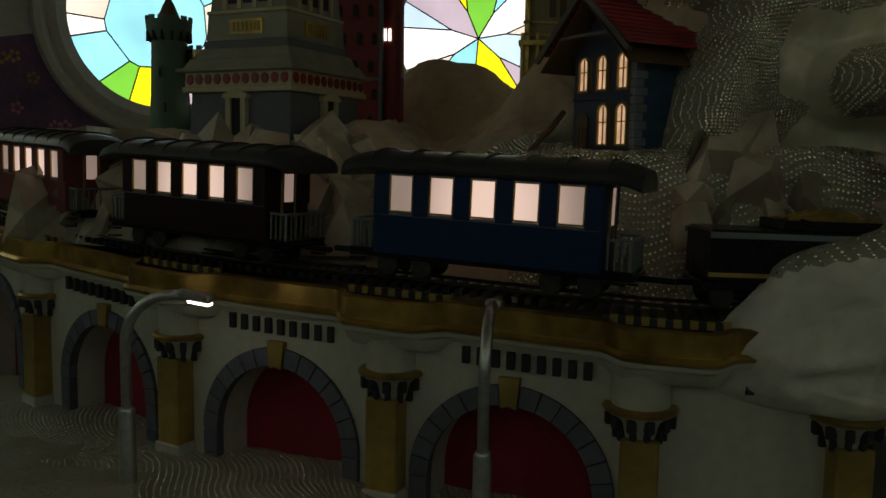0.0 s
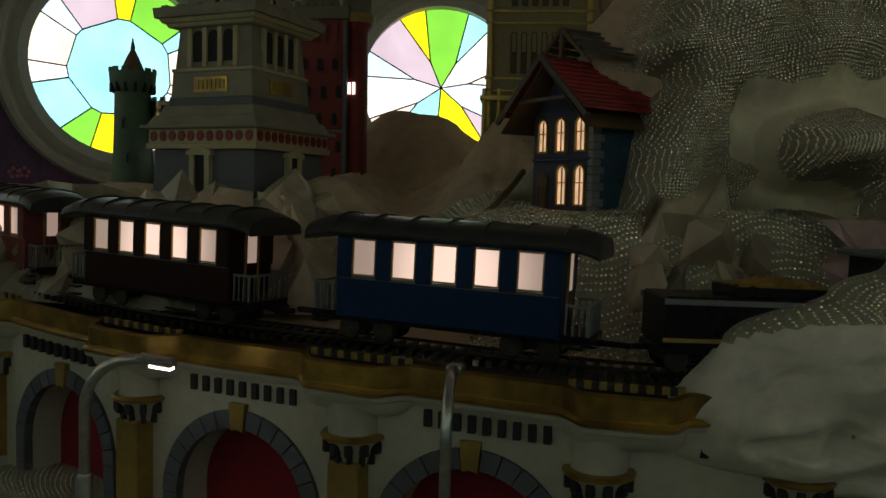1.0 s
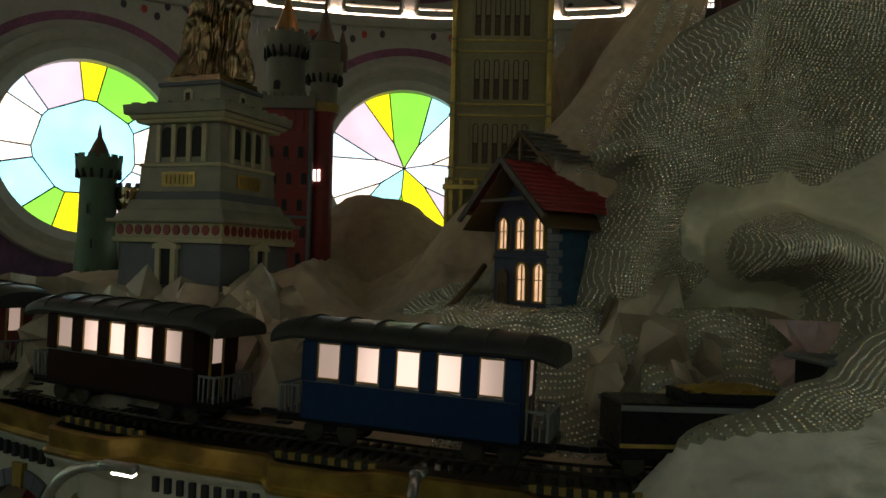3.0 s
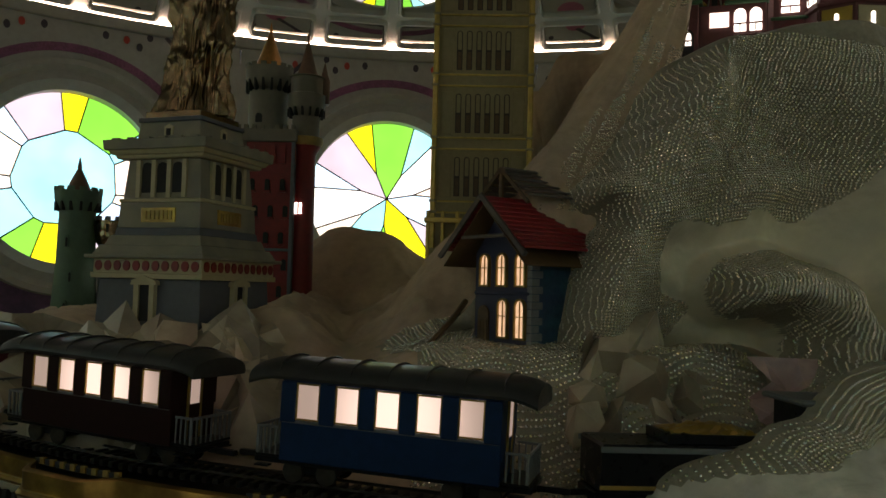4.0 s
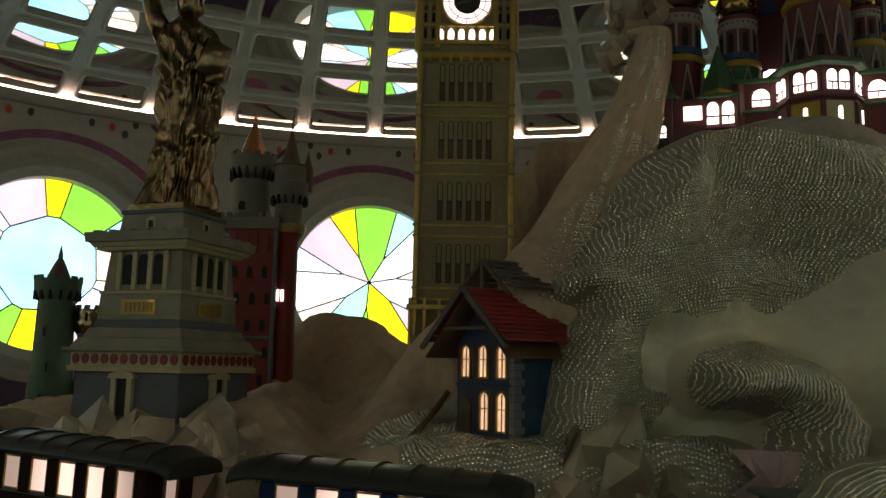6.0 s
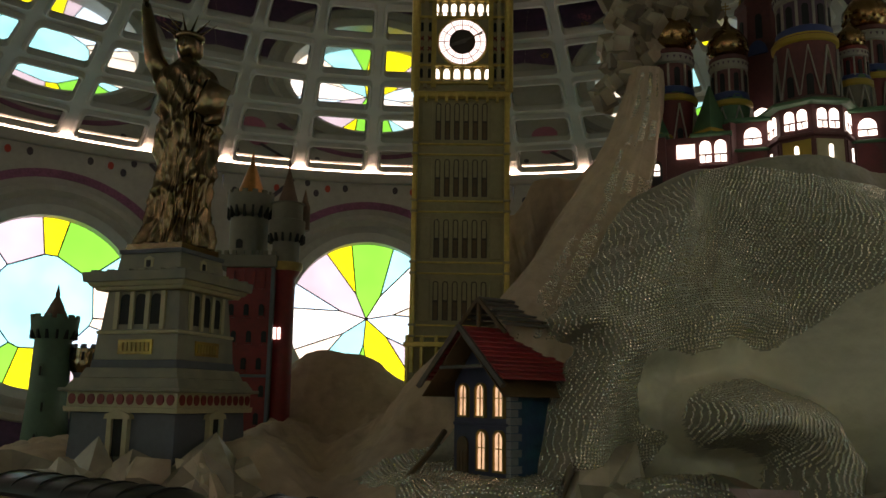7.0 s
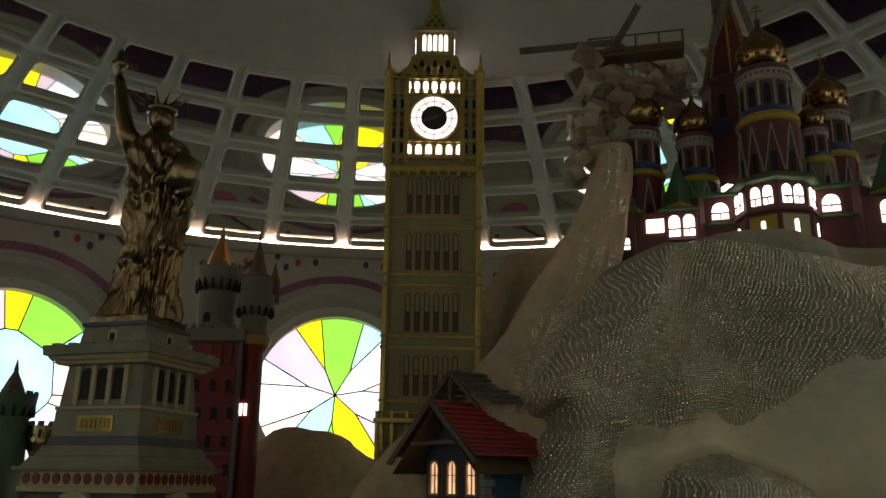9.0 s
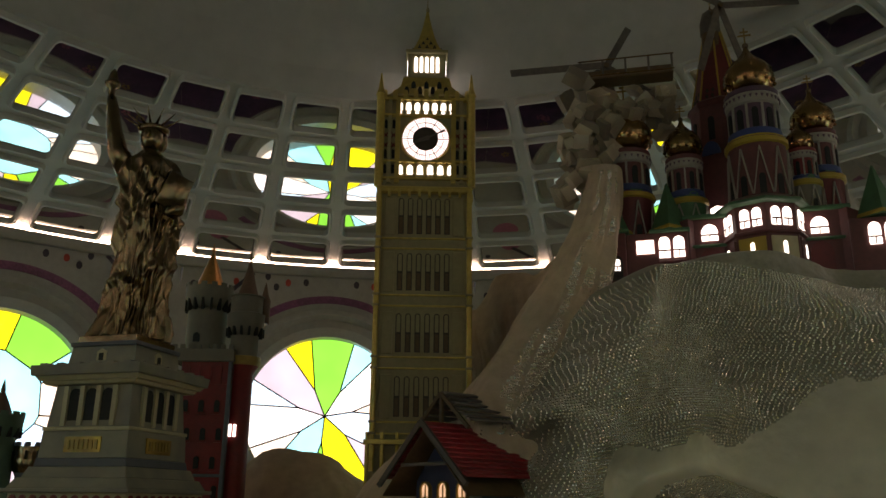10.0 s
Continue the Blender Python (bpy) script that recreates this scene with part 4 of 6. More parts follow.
def lit_window(parent, m, w, h, frame_mat, lit, bars=1, t=0.007):
    win = flat(arch_outline(w, h), m @ pose(0, 0, 0.001), 0.004, "window", lit, parent, "warm lit arched window")
    outer, inner = arch_outline(w + 2 * t, h + t), arch_outline(w, h)
    bm = bmesh.new()
    vo = [bm.verts.new(m @ Vector((u, v - (t if i < 2 else 0), 0.012))) for i, (u, v) in enumerate(outer)]
    vi = [bm.verts.new(m @ Vector((u, v, 0.012))) for u, v in inner]
    lo = [bm.verts.new(m @ Vector((u, v - (t if i < 2 else 0), 0.0))) for i, (u, v) in enumerate(outer)]
    li = [bm.verts.new(m @ Vector((u, v, 0.0))) for u, v in inner]
    for i in range(len(outer)):
        j = (i + 1) % len(outer)
        for a, b, c, d in ((vo[i], vo[j], vi[j], vi[i]), (lo[i], lo[j], vo[j], vo[i]), (vi[i], vi[j], li[j], li[i])):
            bm.faces.new((a, b, c, d))
    bmesh.ops.recalc_face_normals(bm, faces=bm.faces)
    part("frame", bm, frame_mat, win)
    for k in range(bars):
        bm = bmesh.new()
        prism(bm, rect(0.0035, h * 0.97), m @ pose((k - (bars - 1) / 2) * w / (bars + 1) if bars > 1 else 0, 0, 0.005), 0.004)
        part("glazing_bar", bm, frame_mat, win)
    bm = bmesh.new()
    prism(bm, rect(w, 0.0035), m @ pose(0, h * 0.55, 0.005), 0.004)
    part("glazing_bar", bm, frame_mat, win)
    return win


for y in (0.045, 0.145, 0.24):
    lit_window(house, facing(-0.001, y, 0.262, -1, 0), 0.042, 0.105, gold_paint, window_warm)
for y in (0.045, 0.135):
    lit_window(house, facing(-0.001, y, 0.085, -1, 0), 0.044, 0.125, gold_paint, window_warm)
door = flat(arch_outline(0.06, 0.19), facing(-0.001, 0.245, 0.0, -1, 0), 0.006, "door", wood_brown, house, "arched brown wooden door")
for k in (-1, 0, 1):
    flat(rect(0.015, 0.13), facing(-0.0075, 0.245 + k * 0.018, 0.01, -1, 0), 0.003, "plank", wood_brown, door)
boxed("floor_band", house_navy, house, -0.008, 0.0, 0.0, WD, 0.228, 0.24)
boxed("step", stone_dark, house, -0.05, 0.0, 0.19, 0.3, -0.03, 0.004)
APEX = EAVE + 0.18
slope = math.atan2(0.21, WD / 2 + 0.075)
run = math.hypot(WD / 2 + 0.075, 0.21)
for sgn in (-1, 1):
    for k in range(11):
        f0, f1 = k / 11, (k + 1.25) / 11
        y0, y1 = WD / 2 + sgn * (WD / 2 + 0.075) * f0, WD / 2 + sgn * (WD / 2 + 0.075) * min(f1, 1.02)
        z0, z1 = APEX + 0.012 - 0.21 * f0 + 0.03 * f0 * f0, APEX + 0.012 - 0.21 * f1 + 0.03 * f1 * f1
        bm = bmesh.new()
        nseg = 18
        rows = []
        for i in range(nseg + 1):
            x = -0.095 + (WL + 0.105 + 0.15 * f0 ** 2.2) * i / nseg
            w = 0.002 * math.sin(i * 2.3 + k)
            rows.append([bm.verts.new((x, y, z)) for y, z in ((y0, z0), (y1, z1 + 0.006 + w), (y1, z1 - 0.002), (y0, z0 - 0.008))])
        for a, b in zip(rows, rows[1:]):
            for i in range(4):
                j = (i + 1) % 4
                bm.faces.new((a[i], a[j], b[j], b[i]))
        for r in (rows[0], rows[-1]):
            bm.faces.new(r)
        bmesh.ops.recalc_face_normals(bm, faces=bm.faces)
        part("tile_course", bm, tile_red, house)
    bm = bmesh.new()
    tube(bm, [(-0.1, WD / 2, APEX + 0.01), (-0.1, WD / 2 + sgn * (WD / 2 + 0.085), EAVE - 0.015)], 0.011, 4)
    part("bargeboard", bm, wood_grey, house, "pale grey bargeboard")
    bm = bmesh.new()
    prism(bm, [(0, 0), (WL + 0.06, 0), (WL + 0.16, run), (0, run)], Matrix(((1, 0, 0, -0.09), (0, sgn * math.cos(slope), 0, WD / 2), (0, -math.sin(slope), 1, APEX - 0.02), (0, 0, 0, 1))), 0.004)
    part("soffit", bm, wood_brown, house)
boxed("tie_beam", wood_grey, house, -0.094, -0.082, 0.03, 0.27, EAVE + 0.045, EAVE + 0.057)
# upper timber roof behind the red one
for sgn in (-1, 1):
    for k in range(6):
        f = k / 6
        boxed("shingle_board", wood_grey, house, 0.02, 0.40 - 0.012 * k, -0.015, 0.013, -0.004, 0.004, bevel=0.001,
              m=pose(0, 0.19 + sgn * (0.012 + 0.15 * f), APEX + 0.118 - 0.115 * f) @ pose(0, 0, 0, -sgn * 20, 0, 0))
    bm = bmesh.new()
    tube(bm, [(0.015, 0.19, APEX + 0.118), (0.015, 0.19 + sgn * 0.15, APEX - 0.01)], 0.008, 4)
    part("rafter", bm, wood_brown, house)
boxed("post", wood_brown, house, 0.012, 0.026, 0.183, 0.197, APEX - 0.05, APEX + 0.11)
# a carved stair rail down the slope
rail_thing = thing("slope_railing", pose(0, 0, 0), "thin dark wooden rail down the rocky slope", "railing")
bm = bmesh.new()
tube(bm, [(0.41, 3.1, 1.22), (0.35, 3.02, 1.15), (0.26, 2.94, 1.06), (0.2, 2.88, 0.99)], 0.011, 6)
part("rail", bm, wood_brown, rail_thing)

# ---- statue pedestal ----
ped = thing("statue_pedestal", pose(-0.655, 3.285, 0, 0, 0, -24.9), "stepped olive-grey stone pedestal with red dots and gilt plaques", "pedestal")
for nm, mt, h0, h1, z0, z1 in (("base", stone_dark, 0.245, 0.235, 1.08, 1.272), ("slab", stone_trim, 0.26, 0.262, 1.272, 1.292), ("dot_band", stone_trim, 0.254, 0.252, 1.292, 1.345), ("ledge", stone_ped, 0.262, 0.262, 1.345, 1.357),
                               ("step", stone_ped, 0.245, 0.225, 1.357, 1.39), ("step", stone_ped, 0.215, 0.2, 1.39, 1.425), ("step", stone_dark, 0.19, 0.186, 1.425, 1.452), ("plaque_stage", stone_ped, 0.183, 0.178, 1.452, 1.54),
                               ("string_course", stone_trim, 0.182, 0.182, 1.54, 1.552), ("loggia", stone_ped, 0.172, 0.16, 1.552, 1.69), ("cornice", stone_trim, 0.19, 0.198, 1.69, 1.703), ("cornice", stone_trim, 0.206, 0.216, 1.703, 1.718),
                               ("cornice", stone_ped, 0.226, 0.23, 1.718, 1.752), ("attic", stone_ped, 0.145, 0.135, 1.752, 1.825), ("attic_cap", stone_dark, 0.142, 0.142, 1.825, 1.84), ("footing", bronze, 0.125, 0.125, 1.84, 1.865)):
    bm = bmesh.new()
    lo = [bm.verts.new((sx * h0, sy * h0, z0)) for sx, sy in ((-1, -1), (1, -1), (1, 1), (-1, 1))]
    hi = [bm.verts.new((sx * h1, sy * h1, z1)) for sx, sy in ((-1, -1), (1, -1), (1, 1), (-1, 1))]
    bm.faces.new(lo[::-1])
    bm.faces.new(hi)
    for i in range(4):
        bm.faces.new((lo[i], lo[(i + 1) % 4], hi[(i + 1) % 4], hi[i]))
    bmesh.ops.bevel(bm, geom=bm.edges[:], offset=0.0025, segments=1, affect="EDGES")
    part(nm, bm, mt, ped)
for nx, ny in ((0, -1), (1, 0)):
    for k in range(11):
        o = -0.225 + 0.045 * k
        m = facing(nx * 0.2525 + (0 if nx else o), ny * 0.2525 + (o if nx else 0), 1.318, nx, ny)
        flat([(0.0165 * math.cos(2 * math.pi * i / 14), 0.019 * math.sin(2 * math.pi * i / 14)) for i in range(14)], m, 0.005, "dot", dot_red, ped)
    for k in (-1, 0, 1):
        o = k * 0.068
        m = facing(nx * 0.1675 + (0 if nx else o), ny * 0.1675 + (o if nx else 0), 1.573, nx, ny) @ pose(0, 0, -0.003)
        # flat black plate, no arch is cut: the shade within is painted
        flat(arch_outline(0.045, 0.105), m, 0.006, "opening", hole_shade_and_black, ped)
    for k in range(4):
        o = (k - 1.5) * 0.068
        m = facing(nx * 0.166 + (0 if nx else o), ny * 0.166 + (o if nx else 0), 1.556, nx, ny)
        flat(rect(0.018, 0.13), m, 0.012, "pilaster", stone_trim, ped)
    m = facing(nx * 0.179, ny * 0.179, 1.47, nx, ny)
    pl = flat(rect(0.15, 0.05), m, 0.006, "plaque", gold_leaf, ped, "gilt plaque with worn raised lettering bars")
    for k in range(7):
        flat(rect(0.012, 0.03, 0.01), m @ pose(-0.057 + 0.019 * k, 0, 0.006), 0.003, "raised_bar", gold_paint, pl)
    m = facing(nx * 0.24, ny * 0.24, 1.1, nx, ny)
    porch = flat(rect(0.05, 0.13, 0.02), m, 0.012, "porch_opening", hole_shade_and_black, ped)
    for sg in (-1, 1):
        flat(rect(0.022, 0.15, 0.0), m @ pose(sg * 0.036, 0, 0), 0.022, "porch_pier", stone_trim, porch)
    flat([(-0.06, 0.15), (0.06, 0.15), (0.055, 0.165), (0, 0.185), (-0.055, 0.165)], m, 0.026, "pediment", stone_trim, porch)
    m = facing(nx * 0.136, ny * 0.136, 1.775, nx, ny)
    flat([(-0.02, 0), (0.02, 0), (0.02, 0.03), (0, 0.04), (-0.02, 0.03)], m, 0.008, "niche_frame", stone_trim, ped)
    flat(rect(0.018, 0.024), m, 0.011, "niche", hole_shade_and_black, ped)
    for k in range(6):
        o = (k - 2.5) * 0.07
        m = facing(nx * 0.226 + (0 if nx else o), ny * 0.226 + (o if nx else 0), 1.752, nx, ny)
        flat(rect(0.03, 0.006), m @ pose(0, 0, -0.03), 0.03, "merlon", stone_ped, ped)

for o in ped.children_recursive:
    for v in o.data.vertices:
        if v.co.z > 1.345:
            v.co.z = 1.345 + (v.co.z - 1.345) * 1.08
        k = 0.94 if v.co.z < 1.345 else 1.0
        v.co.x, v.co.y = v.co.x * k, v.co.y * k

# ---- draped bronze figure: one plain mesh ----
def draped_statue(x, y, z0, turn):
    bm = bmesh.new()
    prof = [(0.0, 0.128, 0.118), (0.04, 0.122, 0.11), (0.10, 0.104, 0.095), (0.2, 0.096, 0.088), (0.32, 0.1, 0.088), (0.42, 0.103, 0.088), (0.5, 0.1, 0.085), (0.57, 0.102, 0.08), (0.63, 0.108, 0.076), (0.675, 0.092, 0.066), (0.7, 0.052, 0.05), (0.72, 0.034, 0.036)]
    n, rows = 220, []
    m = 170
    for j in range(m + 1):
        h = prof[-1][0] * j / m
        k = max(i for i in range(len(prof)) if prof[i][0] <= h + 1e-9)
        k = min(k, len(prof) - 2)
        f = (h - prof[k][0]) / (prof[k + 1][0] - prof[k][0])
        rx, ry = (prof[k][q] * (1 - f) + prof[k + 1][q] * f for q in (1, 2))
        lean = 0.02 * math.sin(h * 4.5)
        ring = []
        for i in range(n):
            a = 2 * math.pi * i / n
            w = 1.2 * fbm(1.5 * math.cos(a), 1.5 * math.sin(a), 4 * h)
            low = smooth(0.34, 0.2, h)
            fold = (0.22 * (1 - abs(math.sin(7 * a + 2 * h + 1.6 * w))) - 0.1) * low
            fold += (0.12 * (1 - abs(math.sin(13 * a - 3 * h - 2 * w))) - 0.05) * low
            fold += (0.24 * (1 - abs(math.sin(3 * a - 10 * h + 1.5 * w))) - 0.1) * smooth(0.2, 0.34, h) * smooth(0.69, 0.6, h)
            fold += (0.13 * (1 - abs(math.sin(6.5 * a - 17 * h - 2 * w))) - 0.05) * smooth(0.24, 0.36, h) * smooth(0.69, 0.6, h)
            fold += 0.14 * bell(0, h, 0, 0.235 + 0.05 * math.sin(a + 1) + 0.02 * math.sin(5 * a), 1, 0.02)
            fold += (0.13 * (1 - abs(math.sin(4.5 * a + 23 * h + 2.5 * w))) - 0.06) * smooth(0.3, 0.45, h) * smooth(0.71, 0.64, h)
            fold += 0.03 * fbm(7 * math.cos(a), 7 * math.sin(a), 9 * h)
            ring.append(bm.verts.new((lean + rx * (1 + fold) * math.cos(a), ry * (1 + fold) * math.sin(a), h)))
        rows.append(ring)
    for a, b in zip(rows, rows[1:]):
        for i in range(n):
            bm.faces.new((a[i], a[(i + 1) % n], b[(i + 1) % n], b[i]))
    bm.faces.new(rows[0][::-1])

    def blob(cx, cy, cz, sx, sy, sz, seg=14):
        r = bmesh.ops.create_uvsphere(bm, u_segments=seg, v_segments=10, radius=1)["verts"]
        for v in r:
            v.co = Vector((cx + v.co.x * sx, cy + v.co.y * sy, cz + v.co.z * sz))
    blob(0.0, -0.01, 0.775, 0.042, 0.047, 0.06)
    blob(0.0, 0.02, 0.77, 0.05, 0.045, 0.055)
    blob(0.0, -0.052, 0.772, 0.009, 0.012, 0.018)
    bm2 = revolve(bm, [(0.046, 0.795), (0.056, 0.803), (0.056, 0.818), (0.044, 0.822)], 20, 0, 0)
    for k in range(7):
        a = radians(-160 + 140 * k / 6)
        d = Vector((math.cos(a), math.sin(a) * 0.55, 0.5)).normalized()
        tube(bm, [Vector((0.045 * math.cos(a), 0.045 * math.sin(a), 0.815)), Vector((0.045 * math.cos(a), 0.045 * math.sin(a), 0.815)) + d * 0.075], 0.006, 5, 0.001)
    # raised arm with torch, sleeve, and the arm that holds the tablet
    tube(bm, [(-0.075, 0, 0.64), (-0.12, -0.005, 0.72), (-0.14, -0.01, 0.8), (-0.155, -0.01, 0.89), (-0.165, -0.01, 0.94)], 0.042, 12, 0.016)
    for k in range(6):
        tube(bm, [(-0.085 - 0.012 * k, -0.03, 0.67 + 0.022 * k), (-0.11 - 0.01 * k, 0.03, 0.62 + 0.024 * k)], 0.012, 6, 0.006)
    revolve(bm, [(0.01, 0.925), (0.012, 0.97), (0.026, 0.985), (0.03, 1.0), (0.022, 1.004), (0.018, 1.02), (0.012, 1.045), (0.002, 1.06)], 14, -0.168, -0.01)
    tube(bm, [(0.085, 0, 0.62), (0.125, -0.02, 0.54), (0.13, -0.06, 0.47), (0.1, -0.09, 0.46)], 0.04, 12, 0.02)
    box(bm, -0.045, 0.045, -0.008, 0.008, -0.065, 0.065, 0.004, pose(0.125, -0.09, 0.53, 12, 18, 35))
    bmesh.ops.scale(bm, vec=(1.12, 1.1, 1.09), verts=bm.verts)
    bmesh.ops.recalc_face_normals(bm, faces=bm.faces)
    ob = mesh_object("statue", bm, bronze)
    ob.data.shade_smooth()
    ob.matrix_world = pose(x, y, z0, 0, 0, turn)
    tagged(ob, "polished bronze statue of a draped crowned figure with a raised torch", "statue")


draped_statue(-0.655, 3.285, 1.905, -6)

# ---- clock tower ----
BBX, BBY, BW = 0.637, 4.46, 0.245
bb = thing("clock_tower", pose(BBX, BBY, 0, 0, 0, -7.5), "tall ochre model clock tower with gilt trim and a lit dial", "clock tower")
boxed("shaft", bb_stone, bb, -BW + 0.012, BW - 0.012, -BW + 0.012, BW - 0.012, 1.1, 2.95)
boxed("base", bb_stone, bb, -BW - 0.03, BW + 0.03, -BW - 0.03, BW + 0.03, 1.1, 1.47)
boxed("base_cap", bb_gold, bb, -BW - 0.04, BW + 0.04, -BW - 0.04, BW + 0.04, 1.60, 1.625)
for k in range(8):
    boxed("base_pier", bb_gold, bb, -BW - 0.03 + 0.075 * k, -BW - 0.012 + 0.075 * k, -BW - 0.034, -BW + 0.012, 1.3, 1.66)
for sx in (-1, 1):
    for sy in (-1, 1):
        boxed("corner_rib", bb_gold, bb, sx * BW - 0.014, sx * BW + 0.014, sy * BW - 0.014, sy * BW + 0.014, 1.2, 2.96, bevel=0.005)
for zb in (1.655, 1.985, 2.315, 2.63):
    for dz in (0.0, 0.058):
        boxed("string_band", bb_gold, bb, -BW - 0.004, BW + 0.004, -BW + 0.002, BW - 0.002, zb - 0.005 + dz, zb + 0.005 + dz, bevel=0.002)
        for sx in (-1, 1):
            boxed("rib_collar", bb_stone, bb, sx * BW - 0.02, sx * BW + 0.02, -BW - 0.02, -BW + 0.02, zb - 0.005 + dz, zb + 0.007 + dz, bevel=0.002)
    for sx in (-1, 1):
        boxed("inset_panel", bb_stone, bb, sx * 0.185 - 0.03, sx * 0.185 + 0.03, -BW + 0.006, -BW + 0.02, zb + 0.075, zb + 0.3, bevel=0.003)
    for face in ((0, -1), (-1, 0), (1, 0)):
        for k in range(6):
            o = (k - 2.5) * 0.05
            m = facing(face[0] * (BW - 0.012) + (0 if face[0] else o), face[1] * (BW - 0.012) + (o if face[0] else 0), zb + 0.085, *face)
            lan = flat(arch_outline(0.03, 0.205), m, 0.003, "lancet", bb_dark, bb)
            flat(arch_outline(0.02, 0.095, 6), m @ pose(0, 0.105, 0.003), 0.002, "lancet_head", bb_stone, lan)
            flat(rect(0.02, 0.09, 0.004), m @ pose(0, 0, 0.003), 0.0015, "lancet_foot", wood_brown, lan)
CW = 0.268
boxed("dial_stage", bb_stone, bb, -CW + 0.02, CW - 0.02, -CW + 0.02, CW - 0.02, 2.95, 3.5)
boxed("corbel", bb_gold, bb, -CW + 0.008, CW - 0.008, -CW + 0.008, CW - 0.008, 2.945, 2.985, bevel=0.008)
for face in ((0, -1), (-1, 0), (1, 0)):
    def at(o, z, out=0.0):
        return facing(face[0] * (CW - 0.02 + out) + (0 if face[0] else o), face[1] * (CW - 0.02 + out) + (o if face[0] else 0), z, *face)
    front = face == (0, -1)
    for k in range(8):
        flat(rect(0.014, 0.045), at((k - 3.5) * 0.055, 2.92), 0.02, "corbel_bracket", bb_gold, bb)
    for k in range(6):
        o = (k - 2.5) * 0.056
        flat(arch_outline(0.032, 0.055, 6, 0.4), at(o, 3.055), 0.006, "lit_window", white_lit, bb, "white lit pointed window")
        flat(rect(0.01, 0.08), at(o + 0.028, 3.04), 0.016, "mullion", bb_gold, bb)
    for k in range(7):
        o = (k - 3) * 0.049
        flat(arch_outline(0.03, 0.045, 6, 0.3), at(o, 3.445), 0.006, "lit_window", white_lit, bb, "white lit pointed window")
        flat(rect(0.018, 0.014), at(o, 3.422), 0.006, "lit_window", white_lit, bb, "white lit pointed window")
        flat(rect(0.012, 0.09), at(o + 0.0245, 3.41), 0.014, "mullion", bb_stone, bb)
    for z in (3.02, 3.12, 3.4, 3.5):
        flat(rect(2 * CW - 0.02, 0.012), at(0, z), 0.024, "moulding", bb_gold, bb)
    for sg in (-1, 1):
        for w_, o in ((0.026, 0.155), (0.02, 0.2), (0.03, 0.245)):
            flat(rect(w_, 0.5), at(sg * o, 3.0), 0.02, "pier", bb_gold if w_ > 0.025 else bb_stone, bb)
        for z in (3.06, 3.15, 3.33):
            for o in (0.178, 0.222):
                flat(arch_outline(0.016, 0.05, 5), at(sg * o, z), 0.008, "niche", hole_shade_and_black, bb)
        for o in (0.178, 0.222):
            for z in (3.215, 3.275):
                for r in (45, -45):
                    flat(rect(0.005, 0.045, -0.0225), at(sg * o, z + 0.012) @ pose(0, 0, 0, 0, 0, r), 0.01, "tracery", dot_red, bb)
    zc = 3.262
    dial = flat([(0.142 * math.cos(2 * math.pi * i / 40), 0.142 * math.sin(2 * math.pi * i / 40)) for i in range(40)], at(0, zc), 0.012, "dial", bb_gold, bb, "round lit clock dial with a dark centre")
    for r0, mt, out in ((0.131, dial_lit, 0.013), (0.072, bb_dark, 0.0185)):
        flat([(r0 * math.cos(2 * math.pi * i / 40), r0 * math.sin(2 * math.pi * i / 40)) for i in range(40)], at(0, zc, 0) @ pose(0, 0, out), 0.003, "dial_ring" if out < 0.015 else "dial_centre", mt, dial)
    bm = bmesh.new()
    for r0 in (0.098, 0.131):
        pts = [at(0, zc) @ Vector((r0 * math.cos(2 * math.pi * i / 40), r0 * math.sin(2 * math.pi * i / 40), 0.018)) for i in range(41)]
        tube(bm, pts, 0.0022, 4)
    part("dial_tracery", bm, bb_dark, dial)
    for k in range(12):
        a = 2 * math.pi * k / 12
        flat(rect(0.005, 0.056, 0.074), at(0, zc) @ pose(0, 0, 0.0165) @ pose(0, 0, 0, 0, 0, 30 * k), 0.002, "hour_bar", bb_dark, dial)
    for k in range(60):
        if k % 5:
            flat(rect(0.003, 0.03, 0.1), at(0, zc) @ pose(0, 0, 0.0163) @ pose(0, 0, 0, 0, 0, 6 * k), 0.001, "minute_bar", dot_red, dial)
    for ang, ln, w_ in ((-64, 0.12, 0.007), (110, 0.075, 0.013)):
        flat([(-w_, -0.02), (w_, -0.02), (w_ * 0.5, ln), (-w_ * 0.5, ln)], at(0, zc) @ pose(0, 0, 0.023) @ pose(0, 0, 0, 0, 0, ang), 0.003, "pointer", wood_grey, dial)
    for k in range(9):
        flat(arch_outline(0.026, 0.04, 5), at((k - 4) * 0.058, 3.515), 0.012, "parapet_arch", bb_gold, bb)
for sx in (-1, 1):
    for sy in (-1, 1):
        turned("pinnacle", bb_gold, bb, [(0.022, 2.98), (0.022, 3.52), (0.028, 3.53), (0.016, 3.56), (0.003, 3.64)], 8, sx * (CW - 0.012), sy * (CW - 0.012))
sq = math.sqrt(2)
